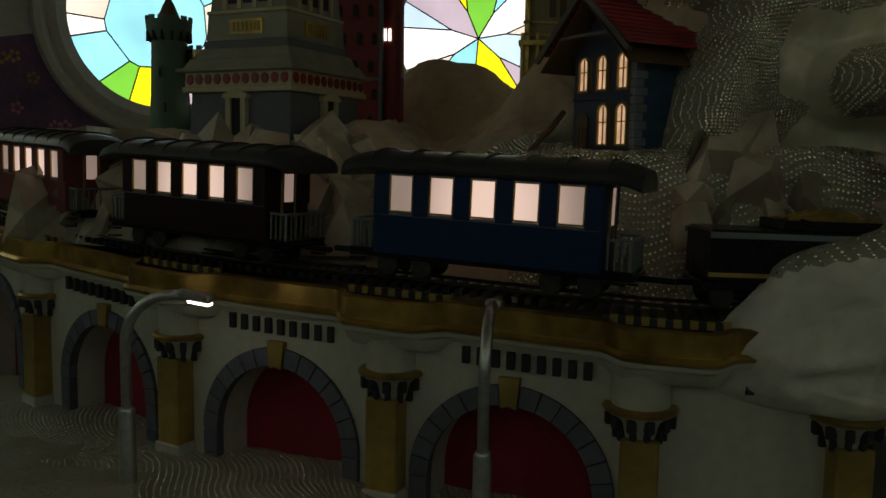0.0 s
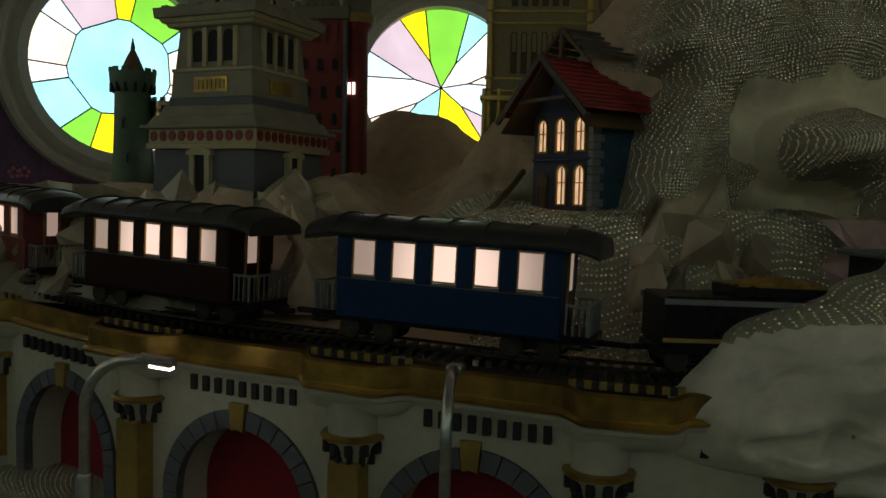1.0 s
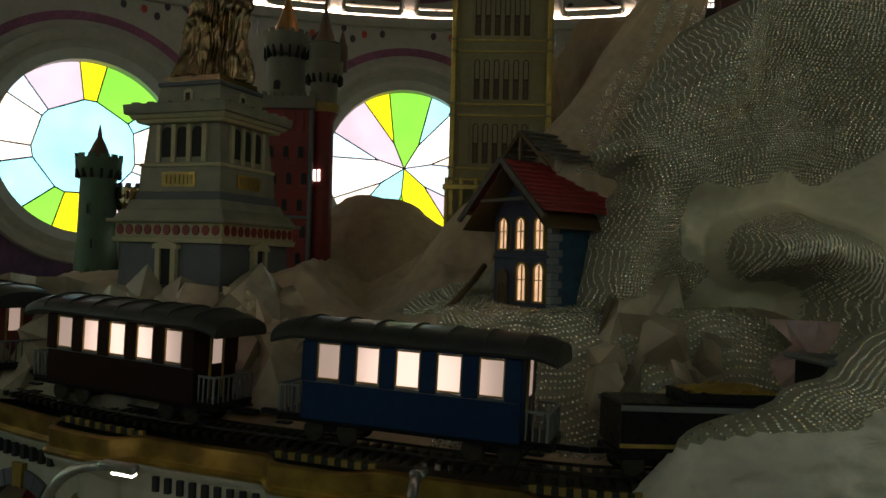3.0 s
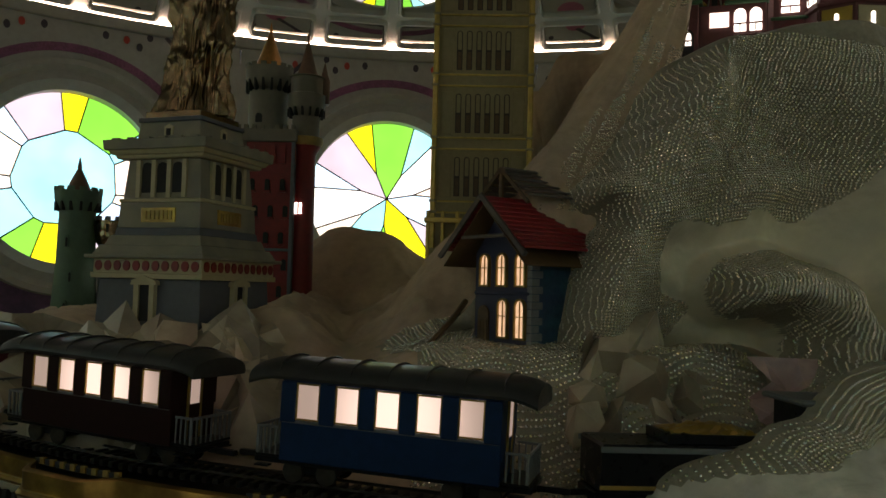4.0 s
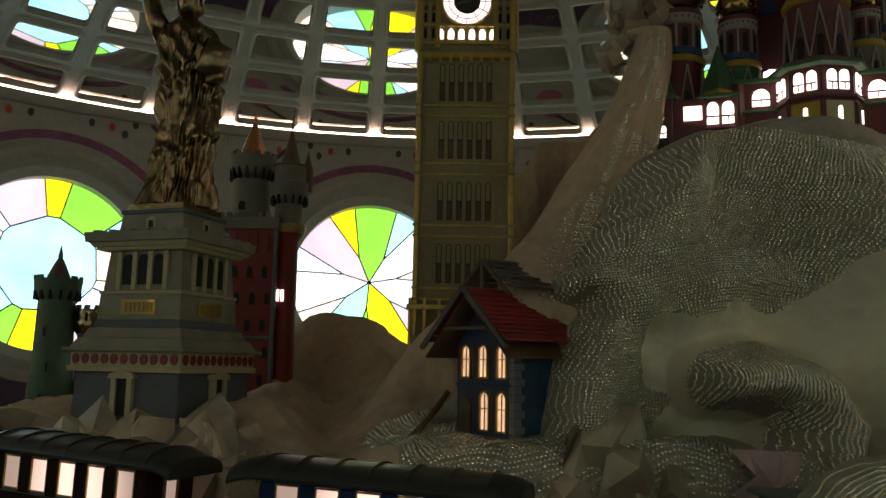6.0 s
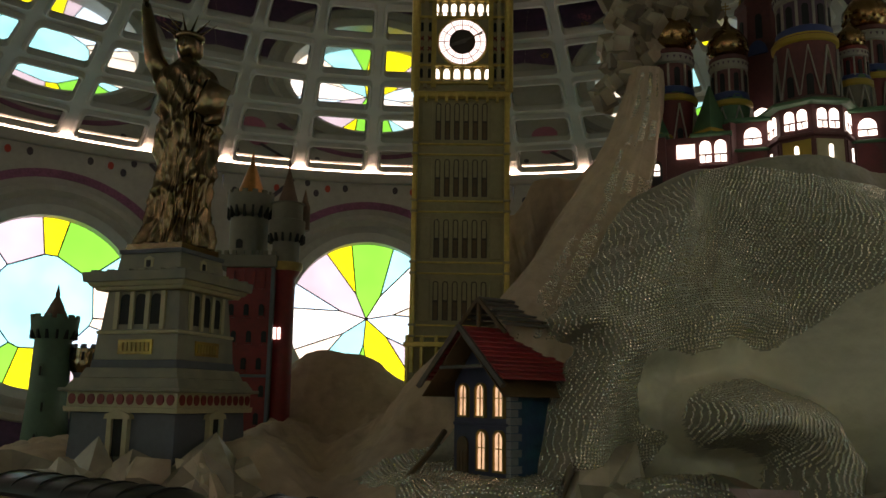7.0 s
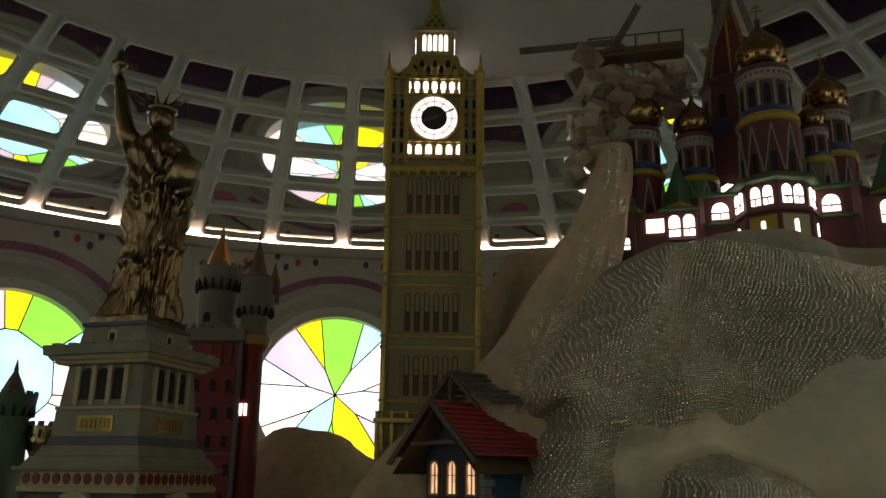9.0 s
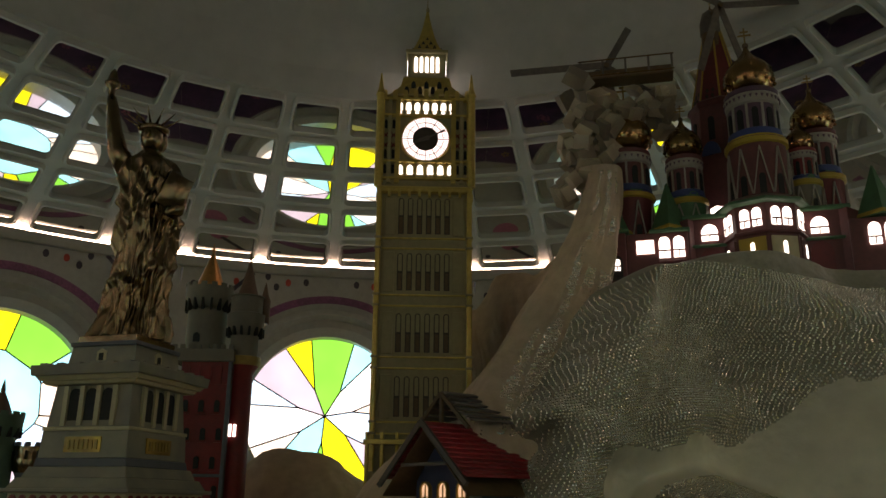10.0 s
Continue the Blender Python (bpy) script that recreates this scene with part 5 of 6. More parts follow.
for nm, mt, prof in (("lower_roof", bb_gold, [(0.235 * sq, 3.535), (0.2 * sq, 3.56), (0.15 * sq, 3.62), (0.135 * sq, 3.675)]), ("belfry", bb_stone, [(0.125 * sq, 3.675), (0.125 * sq, 3.69), (0.112 * sq, 3.695), (0.112 * sq, 3.815), (0.125 * sq, 3.82), (0.125 * sq, 3.835)]),
                     ("spire", bb_gold, [(0.1 * sq, 3.835), (0.075 * sq, 3.87), (0.05 * sq, 3.93), (0.03 * sq, 4.0), (0.014 * sq, 4.07), (0.005, 4.12)])):
    bm = bmesh.new()
    revolve(bm, prof, 4, a0=45, a1=405)
    part(nm, bm, mt, bb)
for face in ((0, -1), (-1, 0), (1, 0)):
    for k in range(5):
        o = (k - 2) * 0.032
        flat(arch_outline(0.019, 0.085, 5, 0.5), facing(face[0] * 0.112 + (0 if face[0] else o), face[1] * 0.112 + (o if face[0] else 0), 3.715, *face), 0.004, "lit_window", white_lit, bb, "white lit pointed window")
    for row, cnt in ((0, 4), (1, 3)):
        for k in range(cnt):
            o = (k - (cnt - 1) / 2) * 0.075
            d = 0.2 - 0.04 * row
            flat(arch_outline(0.026, 0.036, 4, 0.6), facing(face[0] * (d - 0.01) + (0 if face[0] else o), face[1] * (d - 0.01) + (o if face[0] else 0), 3.56 + 0.045 * row, *face), 0.02, "roof_lucarne", hole_shade_and_black, bb)
    for row, cnt in ((0, 3), (1, 2), (2, 1)):
        for k in range(cnt):
            o = (k - (cnt - 1) / 2) * 0.045
            d = 0.082 - 0.018 * row
            flat([(-0.011, 0), (0.011, 0), (0, 0.02)], facing(face[0] * d + (0 if face[0] else o), face[1] * d + (o if face[0] else 0), 3.862 + 0.03 * row, *face), 0.006, "spire_lucarne", bb_dark, bb)
turned("finial", bb_stone, bb, [(0.004, 4.1), (0.012, 4.125), (0.004, 4.14), (0.002, 4.19)], 8)

for o in bb.children_recursive:
    for v in o.data.vertices:
        if v.co.z > 3.5:
            v.co.z = 3.5 + (v.co.z - 3.5) * 1.21

# ---- red castle and green tower behind the pedestal ----
def crenels(parent, cx, cy, r, z, n, w, h, mat, d=0.012):
    for k in range(n):
        a = 360 * k / n
        boxed("merlon", mat, parent, -w / 2, w / 2, -r - d / 2, -r + d / 2, z, z + h, bevel=0.001, m=pose(cx, cy, 0, 0, 0, a))


castle = thing("toy_castle", pose(-0.455, 4.42, 0.035, 0, 0, -9), "dark red toy castle with beige round towers and lit slits", "castle")
boxed("wall", castle_red, castle, -0.16, 0.1, -0.02, 0.3, 1.0, 1.98)
boxed("wing", castle_red, castle, -0.2, -0.1, 0.02, 0.3, 1.0, 1.9)
boxed("parapet", castle_beige, castle, -0.215, 0.115, -0.05, 0.32, 1.975, 2.04)
for k in range(8):
    boxed("merlon", castle_beige, castle, -0.21 + 0.042 * k, -0.188 + 0.042 * k, -0.05, -0.03, 2.04, 2.062, bevel=0.001)
for k in range(5):
    o = -0.13 + 0.055 * k
    flat(arch_outline(0.034, 0.1), facing(o, -0.02, 1.86, 0, -1), 0.01, "blind_arch", dot_red, castle)
for row in range(5):
    for k in range(3):
        o = -0.12 + 0.08 * k + 0.02 * (row % 2)
        z = 1.72 - 0.14 * row
        win = flat(arch_outline(0.026, 0.06), facing(o, -0.021, z, 0, -1), 0.006, "window", hole_shade_and_black, castle)
        flat(rect(0.04, 0.008), facing(o, -0.02, z - 0.012, 0, -1), 0.014, "sill", castle_red, win)
boxed("string_course", castle_slate, castle, -0.165, 0.105, -0.03, 0.0, 1.4, 1.415)
boxed("buttress", castle_slate, castle, 0.085, 0.105, -0.035, 0.0, 1.0, 1.98)
# tower with copper cone
x, y = -0.095, 0.14
turned("tower_drum", castle_beige, castle, [(0.105, 2.0), (0.105, 2.27), (0.09, 2.28), (0.09, 2.31)], 24, x, y)
turned("tower_gallery", castle_beige, castle, [(0.1, 2.29), (0.125, 2.335), (0.128, 2.4), (0.118, 2.4), (0.118, 2.37)], 24, x, y)
for k in range(16):
    boxed("corbel", hole_shade_and_black, castle, -0.006, 0.006, -0.124, -0.095, 2.265, 2.33, bevel=0.001, m=pose(x, y, 0, 0, 0, 22.5 * k))
crenels(castle, x, y, 0.122, 2.4, 14, 0.03, 0.018, castle_beige)
turned("cone_roof", copper, castle, [(0.085, 2.39), (0.06, 2.46), (0.025, 2.56), (0.006, 2.61), (0.012, 2.622), (0.006, 2.635), (0.002, 2.66)], 16, x, y, "bright copper cone roof")
flat(arch_outline(0.035, 0.05), facing(x - 0.02, y - 0.104, 2.09, 0, -1), 0.006, "window", hole_shade_and_black, castle)
# slim tower at the corner
x, y = 0.135, 0.06
turned("corner_tower", castle_red, castle, [(0.062, 1.0), (0.06, 1.4), (0.062, 1.41), (0.06, 1.42), (0.057, 1.92), (0.085, 1.97), (0.09, 2.0), (0.08, 2.01), (0.07, 2.01), (0.07, 2.2)], 20, x, y)
turned("gallery_band", gold_paint, castle, [(0.086, 1.965), (0.094, 1.985), (0.094, 2.01), (0.086, 2.012)], 20, x, y)
turned("upper_drum", castle_beige, castle, [(0.072, 2.01), (0.072, 2.13), (0.07, 2.14)], 20, x, y)
turned("upper_gallery", castle_beige, castle, [(0.072, 2.12), (0.098, 2.18), (0.1, 2.24), (0.09, 2.245), (0.085, 2.245), (0.085, 2.33), (0.095, 2.335), (0.09, 2.34)], 20, x, y)
for k in range(14):
    boxed("corbel", hole_shade_and_black, castle, -0.005, 0.005, -0.1, -0.075, 2.12, 2.165, bevel=0.001, m=pose(x, y, 0, 0, 0, 360 / 14 * k))
turned("cone_roof", brown_cone, castle, [(0.062, 2.33), (0.04, 2.4), (0.015, 2.5), (0.004, 2.54), (0.008, 2.55), (0.001, 2.6)], 14, x, y)
turned("turret", brown_cone, castle, [(0.03, 2.2), (0.03, 2.33), (0.018, 2.36), (0.002, 2.43)], 10, x + 0.085, y + 0.04)
for z in (1.6,):
    for k in (-1, 1):
        flat(rect(0.014, 0.06), facing(x - 0.012 + k * 0.012, y - 0.061, z, -0.1, -1), 0.005, "lit_slit", white_lit, castle, "white lit slit window")
for k in range(4):
    boxed("pilaster", castle_slate, castle, x - 0.062, x - 0.05, y - 0.04, y - 0.02, 1.0, 1.95, bevel=0.002, m=None)

tower = thing("round_tower", pose(-1.415, 4.3, 0), "grey-green round toy tower with a crenellated crown and brown cone", "tower")
turned("shaft", tower_green, tower, [(0.115, 0.95), (0.105, 1.15), (0.092, 1.35), (0.086, 1.61)], 24)
turned("crown", tower_green, tower, [(0.086, 1.6), (0.108, 1.645), (0.113, 1.7), (0.1, 1.7), (0.1, 1.68)], 24)
for k in range(14):
    boxed("corbel", hole_shade_and_black, tower, -0.006, 0.006, -0.11, -0.08, 1.6, 1.645, bevel=0.001, m=pose(0, 0, 0, 0, 0, 360 / 14 * k))
crenels(tower, 0, 0, 0.107, 1.7, 12, 0.034, 0.02, tower_green)
turned("cone_roof", brown_cone, tower, [(0.066, 1.69), (0.03, 1.775), (0.01, 1.815), (0.012, 1.822), (0.002, 1.875)], 16)
for z, a in ((1.42, -4), (1.25, 4), (1.1, -2)):
    flat(arch_outline(0.018, 0.06), facing(0.09 * math.sin(radians(a)) * 2, -0.093 - (1.42 - z) * 0.05, z, 0, -1), 0.01, "slit_frame", tower_green, tower)
    flat(arch_outline(0.01, 0.045), facing(0.09 * math.sin(radians(a)) * 2, -0.1035 - (1.42 - z) * 0.05, z, 0, -1), 0.001, "slit", hole_shade_and_black, tower)
turret = thing("bartizan_tower", pose(-1.25, 4.32, 0), "low dark toy tower with a flared bronze gallery", "tower")
turned("shaft", castle_slate, turret, [(0.06, 0.95), (0.058, 1.42), (0.075, 1.46), (0.082, 1.5)], 20)
turned("gallery", bronze, turret, [(0.05, 1.42), (0.075, 1.45), (0.082, 1.5), (0.078, 1.51), (0.08, 1.56), (0.07, 1.56)], 20)
crenels(turret, 0, 0, 0.076, 1.56, 10, 0.026, 0.02, castle_slate)
for k in range(10):
    boxed("corbel", hole_shade_and_black, turret, -0.005, 0.005, -0.085, -0.07, 1.5, 1.54, bevel=0.001, m=pose(0, 0, 0, 0, 0, 36 * k))
flat(rect(0.02, 0.1), facing(-0.01, -0.06, 1.24, 0, -1), 0.005, "lit_slit", white_lit, turret, "white lit slit window")

# ---- cathedral with onion domes on the plateau ----
BX, BY, BZ = 1.975, 3.16, 2.245
cath = thing("onion_dome_cathedral", pose(BX + 0.005, BY, BZ + 0.028, 0, 0, -25) @ Matrix.Diagonal((1.0, 1.0, 1.1, 1.0)), "colourful toy cathedral with gilded onion domes and lit arcades", "cathedral")


def onion(parent, x, y, z, r, mat=None):
    prof = [(0.55 * r, 0.0), (0.62 * r, 0.05 * r), (0.86 * r, 0.25 * r), (1.0 * r, 0.6 * r), (0.93 * r, 0.95 * r), (0.66 * r, 1.3 * r), (0.36 * r, 1.55 * r), (0.16 * r, 1.8 * r), (0.05 * r, 2.1 * r)]
    dome = turned("onion_dome", mat or basil_gold, parent, [(a, z + b) for a, b in prof], 28, x, y, "gilded onion dome", lobes=14, lobe=0.025)
    for k in range(14):
        a = 2 * math.pi * k / 14
        bm = bmesh.new()
        bmesh.ops.create_icosphere(bm, subdivisions=1, radius=0.1 * r, matrix=pose(x + 0.95 * r * math.cos(a), y + 0.95 * r * math.sin(a), z + 0.42 * r))
        part("boss", bm, basil_gold, dome)
    bm = bmesh.new()
    top = z + 2.1 * r
    bmesh.ops.create_icosphere(bm, subdivisions=2, radius=0.13 * r, matrix=pose(x, y, top))
    part("ball", bm, wood_brown, dome)
    bm = bmesh.new()
    h = 0.75 * r
    box(bm, x - 0.03 * r, x + 0.03 * r, y - 0.03 * r, y + 0.03 * r, top, top + h)
    for f, w in ((0.55, 0.26), (0.75, 0.16)):
        box(bm, x - w * r, x + w * r, y - 0.025 * r, y + 0.025 * r, top + f * h, top + f * h + 0.06 * r)
    part("cross", bm, gold_paint, dome)


def drum_tower(parent, x, y, z0, z1, r, zig, body, n=8, drum_r=None, dome_r=None):
    """A tower: banded body with gables, arched drum and onion dome; zig is the share of its height with zigzags."""
    dr, dm = drum_r or 0.8 * r, dome_r or 0.95 * r
    zb = z0 + (z1 - z0) * zig
    turned("tower_body", body, parent, [(r, z0), (r * 0.97, zb), (r * 1.05, zb + 0.008), (r * 1.05, zb + 0.02), (dr, zb + 0.03)], n * 2, x, y)
    turned("band", ochre, parent, [(r * 1.0, zb - 0.006), (r * 1.07, zb), (r * 1.07, zb + 0.016), (r, zb + 0.022)], n * 2, x, y)
    turned("tower_drum", basil_purple if n > 8 else (basil_brick if body is not castle_beige else castle_red), parent, [(dr, zb + 0.02), (dr, z1 - 0.03), (dr * 1.12, z1 - 0.02), (dr * 1.12, z1 - 0.005), (dr * 0.7, z1)], n * 2, x, y)
    for k in range(n):
        a = 360 * (k + 0.5) / n
        ca, sa = math.cos(radians(a)), math.sin(radians(a))
        if sa > 0.45:
            continue
        flat(arch_outline(dr * 0.26, (z1 - zb) * 0.4, 6), facing(x + dr * 0.98 * ca, y + dr * 0.98 * sa, zb + (z1 - zb) * 0.22, ca, sa), 0.006, "drum_window", hole_shade_and_black, parent)
        flat(rect(dr * 0.1, (z1 - zb) * 0.48, 0.0), facing(x + dr * 0.97 * math.cos(radians(a + 180 / n)), y + dr * 0.97 * math.sin(radians(a + 180 / n)), zb + (z1 - zb) * 0.22, math.cos(radians(a + 180 / n)), math.sin(radians(a + 180 / n))), 0.009, "pilaster", basil_white, parent)
        w, h = r * 0.62, (zb - z0) * 0.8
        m = facing(x + r * 0.98 * ca, y + r * 0.98 * sa, z0 + 0.1 * (zb - z0), ca, sa)
        for sg in (-1, 1):
            t = 0.0025
            flat([(sg * w / 2 - t, 0), (sg * w / 2 + t, 0), (t, h), (-t, h)], m, 0.008, "gable_strip", basil_white, parent)
        flat(arch_outline(w * 0.35, h * 0.42, 5), m, 0.004, "gable_niche", hole_shade_and_black, parent)
        flat([(dr * 0.3 * math.cos(math.pi * i / 8), dr * 0.3 * math.sin(math.pi * i / 8)) for i in range(9)], facing(x + dr * 1.0 * ca, y + dr * 1.0 * sa, zb + 0.022, ca, sa), 0.008, "scallop", basil_blue if k % 2 else basil_green, parent)
    hd = z1 - zb
    turned("crown_band", basil_white, parent, [(dr * 1.0, z1 - 0.30 * hd), (dr * 1.1, z1 - 0.27 * hd), (dr * 1.12, z1 - 0.16 * hd), (dr * 1.16, z1 - 0.13 * hd), (dr * 1.1, z1 - 0.11 * hd)], n * 3, x, y)
    turned("blue_band", basil_blue, parent, [(dr * 1.02, zb + 0.12 * hd), (dr * 1.13, zb + 0.14 * hd), (dr * 1.1, zb + 0.25 * hd), (dr * 1.0, zb + 0.27 * hd)], n * 3, x, y)
    for k in range(3 * n):
        a = radians(360 * k / (3 * n))
        if math.sin(a) < 0.5:
            flat([(-0.05 * r, 0), (0.05 * r, 0), (0.0, -0.11 * r)], facing(x + dr * 1.12 * math.cos(a), y + dr * 1.12 * math.sin(a), z1 - 0.17 * hd, math.cos(a), math.sin(a)), 0.004, "tooth", basil_purple, parent)
    onion(parent, x, y, z1 - 0.004, dm)


def lit_arches(parent, x, y, nx, ny, z, count, w, h, gap):
    for k in range(count):
        o = (k - (count - 1) / 2) * gap
        u = Vector((0, 0, 1)).cross(Vector((nx, ny, 0)).normalized())
        m = facing(x + u.x * o, y + u.y * o, z, nx, ny)
        win = flat(arch_outline(w, h), m, 0.005, "lit_window", white_lit, parent, "white lit arched window")
        flat(rect(w * 1.02, 0.006, h * 0.30), m @ pose(0, 0, 0.005), 0.003, "transom", basil_brick, win)
        flat(rect(0.005, h * 0.3, 0), m @ pose(0, 0, 0.005), 0.003, "mullion", basil_brick, win)


# projecting octagonal bay below the great tower, with flanking galleries
OX, OY, OR = -0.03, -0.1, 0.17
turned("bay_wall", basil_brick, cath, [(OR, -0.06), (OR, 0.1), (OR + 0.012, 0.105), (OR + 0.012, 0.115), (OR - 0.004, 0.12), (OR - 0.004, 0.225), (OR + 0.02, 0.23), (OR + 0.02, 0.245), (OR - 0.03, 0.265)], 8, OX, OY, smooth=False)
turned("green_eave", basil_green, cath, [(OR + 0.016, 0.222), (OR + 0.03, 0.228), (OR + 0.03, 0.238), (OR - 0.02, 0.262)], 8, OX, OY, smooth=False)
ap = (OR - 0.004) * math.cos(math.pi / 8)
for k, w, gap in ((4, 0.026, 0.04), (5, 0.037, 0.05), (6, 0.037, 0.05), (7, 0.026, 0.04)):
    t = radians(22.5 + 45 * k)
    ca, sa = math.cos(t), math.sin(t)
    lit_arches(cath, OX + ap * ca, OY + ap * sa, ca, sa, 0.135, 2, w, 0.072, gap)
    flat(rect(0.11, 0.12), facing(OX + (ap + 0.004) * ca, OY + (ap + 0.004) * sa, -0.03, ca, sa), 0.006, "wall_panel", ochre if k == 5 else (stone_trim if k == 6 else basil_brick), cath)
    flat(arch_outline(0.016, 0.05), facing(OX + (ap + 0.01) * ca, OY + (ap + 0.01) * sa, 0.02, ca, sa), 0.003, "lit_slit", white_lit, cath, "white lit slit window")
boxed("gallery_wall", basil_brick, cath, -0.34, 0.29, -0.13, 0.4, -0.06, 0.215)
boxed("gallery_eave", basil_green, cath, -0.36, 0.31, -0.15, 0.4, 0.212, 0.228)
boxed("gallery_sill", basil_green, cath, -0.35, 0.30, -0.142, -0.13, 0.095, 0.107)
for x in (-0.25, 0.185):
    lit_arches(cath, x, -0.131, 0, -1, 0.122, 1, 0.068, 0.066, 0.1)
    flat(arch_outline(0.09, 0.12), facing(x, -0.13, -0.03, 0, -1), 0.004, "blind_arch", basil_red, cath)
lit_arches(cath, -0.345, -0.1, -0.75, -0.66, 0.1, 1, 0.07, 0.085, 0.1)
lit_arches(cath, 0.31, -0.105, 0.75, -0.66, 0.1, 1, 0.07, 0.085, 0.1)
for sg, x in ((-1, -0.34), (1, 0.29)):
    boxed("gallery_corner", basil_brick, cath, -0.05, 0.05, -0.05, 0.05, -0.06, 0.213, m=pose(x - sg * 0.0, -0.085, 0, 0, 0, 48))
# wings and porches
boxed("wing", basil_brick, cath, -0.6, -0.34, -0.17, 0.3, -0.06, 0.16)
boxed("wing", basil_brick, cath, 0.29, 0.78, -0.17, 0.3, -0.06, 0.16)
lit_arches(cath, -0.41, -0.171, 0, -1, 0.055, 2, 0.046, 0.085, 0.06)
flat(rect(0.075, 0.055), facing(-0.52, -0.171, 0.075, 0, -1), 0.005, "lit_window", pink_lit, cath, "pinkish lit window")
boxed("red_sill", basil_red, cath, -0.47, -0.35, -0.185, -0.17, 0.03, 0.043)
for x in (0.41, 0.58):
    lit_arches(cath, x, -0.171, 0, -1, 0.055, 2, 0.046, 0.085, 0.06)
boxed("porch", basil_brick, cath, -0.74, -0.6, -0.19, -0.05, -0.06, 0.165)
for x in (-0.7, -0.64):
    flat(arch_outline(0.045, 0.1), facing(x, -0.19, -0.03, 0, -1), 0.002, "porch_arch", hole_shade_and_black, cath)
lit_arches(cath, -0.64, -0.1925, 0, -1, 0.01, 1, 0.024, 0.045, 0.06)
boxed("cornice", basil_green, cath, -0.76, -0.585, -0.205, -0.04, 0.162, 0.177)
boxed("cornice", basil_green, cath, -0.5, -0.33, -0.19, -0.04, 0.157, 0.17)
for x, y, w, h in ((-0.67, -0.12, 0.1, 0.22), (-0.415, -0.1, 0.095, 0.22), (0.42, -0.1, 0.095, 0.22)):
    turned("pyramid_roof", basil_green, cath, [(w, 0.17), (w * 0.8, 0.2), (w * 0.25, 0.165 + h * 0.75), (0.004, 0.165 + h)], 4, x, y, "green pyramid roof", smooth=False)
    turned("roof_band", ochre, cath, [(w * 0.95, 0.173), (w * 1.0, 0.18), (w * 0.9, 0.192)], 4, x, y, smooth=False)
flat([(-0.03, 0), (-0.012, 0.0), (0, 0.03), (0, 0.06), (-0.03, 0.05)], facing(-0.2, 0.05, 0.26, -0.4, -0.9), 0.004, "lit_window", white_lit, cath, "white lit window")
flat([(0.03, 0), (0.012, 0.0), (0.002, 0.03), (0.002, 0.06), (0.03, 0.05)], facing(-0.2, 0.05, 0.26, -0.4, -0.9), 0.004, "lit_window", white_lit, cath, "white lit window")
# towers
drum_tower(cath, -0.585, 0.02, 0.13, 0.575, 0.112, 0.5, basil_red, drum_r=0.096, dome_r=0.12)
drum_tower(cath, -0.33, 0.02, 0.2, 0.53, 0.09, 0.35, basil_green, drum_r=0.074, dome_r=0.088)
drum_tower(cath, -0.02, -0.06, 0.26, 0.75, 0.126, 0.5, basil_brick, n=10, drum_r=0.104, dome_r=0.112)
turned("ornament_band", ochre, cath, [(0.11, 0.505), (0.126, 0.51), (0.126, 0.535), (0.108, 0.54)], 20, -0.02, -0.06)
drum_tower(cath, 0.175, 0.06, 0.25, 0.53, 0.075, 0.42, castle_beige, drum_r=0.06, dome_r=0.062)
drum_tower(cath, 0.27, 0.22, 0.2, 0.66, 0.105, 0.5, basil_red, drum_r=0.085, dome_r=0.1)
# tent-roofed middle tower
turned("tent_body", basil_brick, cath, [(0.17, 0.25), (0.17, 0.58), (0.145, 0.63), (0.14, 0.82), (0.155, 0.83), (0.15, 0.85), (0.12, 0.87)], 8, -0.135, 0.28, smooth=False)
turned("tent_roof", basil_red, cath, [(0.13, 0.84), (0.09, 1.03), (0.028, 1.29), (0.031, 1.295), (0.024, 1.32)], 8, -0.135, 0.28, "tall dark red tent roof", smooth=False)
for k in range(8):
    a = radians(45 * k)
    bm = bmesh.new()
    tube(bm, [(-0.135 + 0.132 * math.cos(a), 0.28 + 0.132 * math.sin(a), 0.845), (-0.135 + 0.03 * math.cos(a), 0.28 + 0.03 * math.sin(a), 1.29)], 0.005, 5)
    part("roof_rib", bm, ochre, cath)
    a2 = radians(45 * k + 22.5)
    ca, sa = math.cos(a2), math.sin(a2)
    flat([(0.045 * math.cos(math.pi * i / 8), 0.06 * math.sin(math.pi * i / 8)) for i in range(9)], facing(-0.135 + 0.158 * ca, 0.28 + 0.158 * sa, 0.58, ca, sa), 0.012, "kokoshnik", basil_blue if k % 2 else basil_green, cath)
    flat(arch_outline(0.03, 0.11), facing(-0.135 + 0.131 * ca, 0.28 + 0.131 * sa, 0.66, ca, sa), 0.006, "window", hole_shade_and_black, cath)
    for r_ in range(2):
        for q in (-1, 1):
            flat([(0, -0.012), (0.009, 0), (0, 0.012), (-0.009, 0)], facing(-0.135 + (0.116 - 0.012 * r_) * ca, 0.28 + (0.116 - 0.012 * r_) * sa, 0.875 + 0.032 * r_, ca, sa) @ pose(q * 0.014, 0, 0), 0.006, "roof_lozenge", bb_dark, cath)
onion(cath, -0.135, 0.28, 1.315, 0.032)

# ---- faceted crag with windmills ----
crag = random.Random(21)
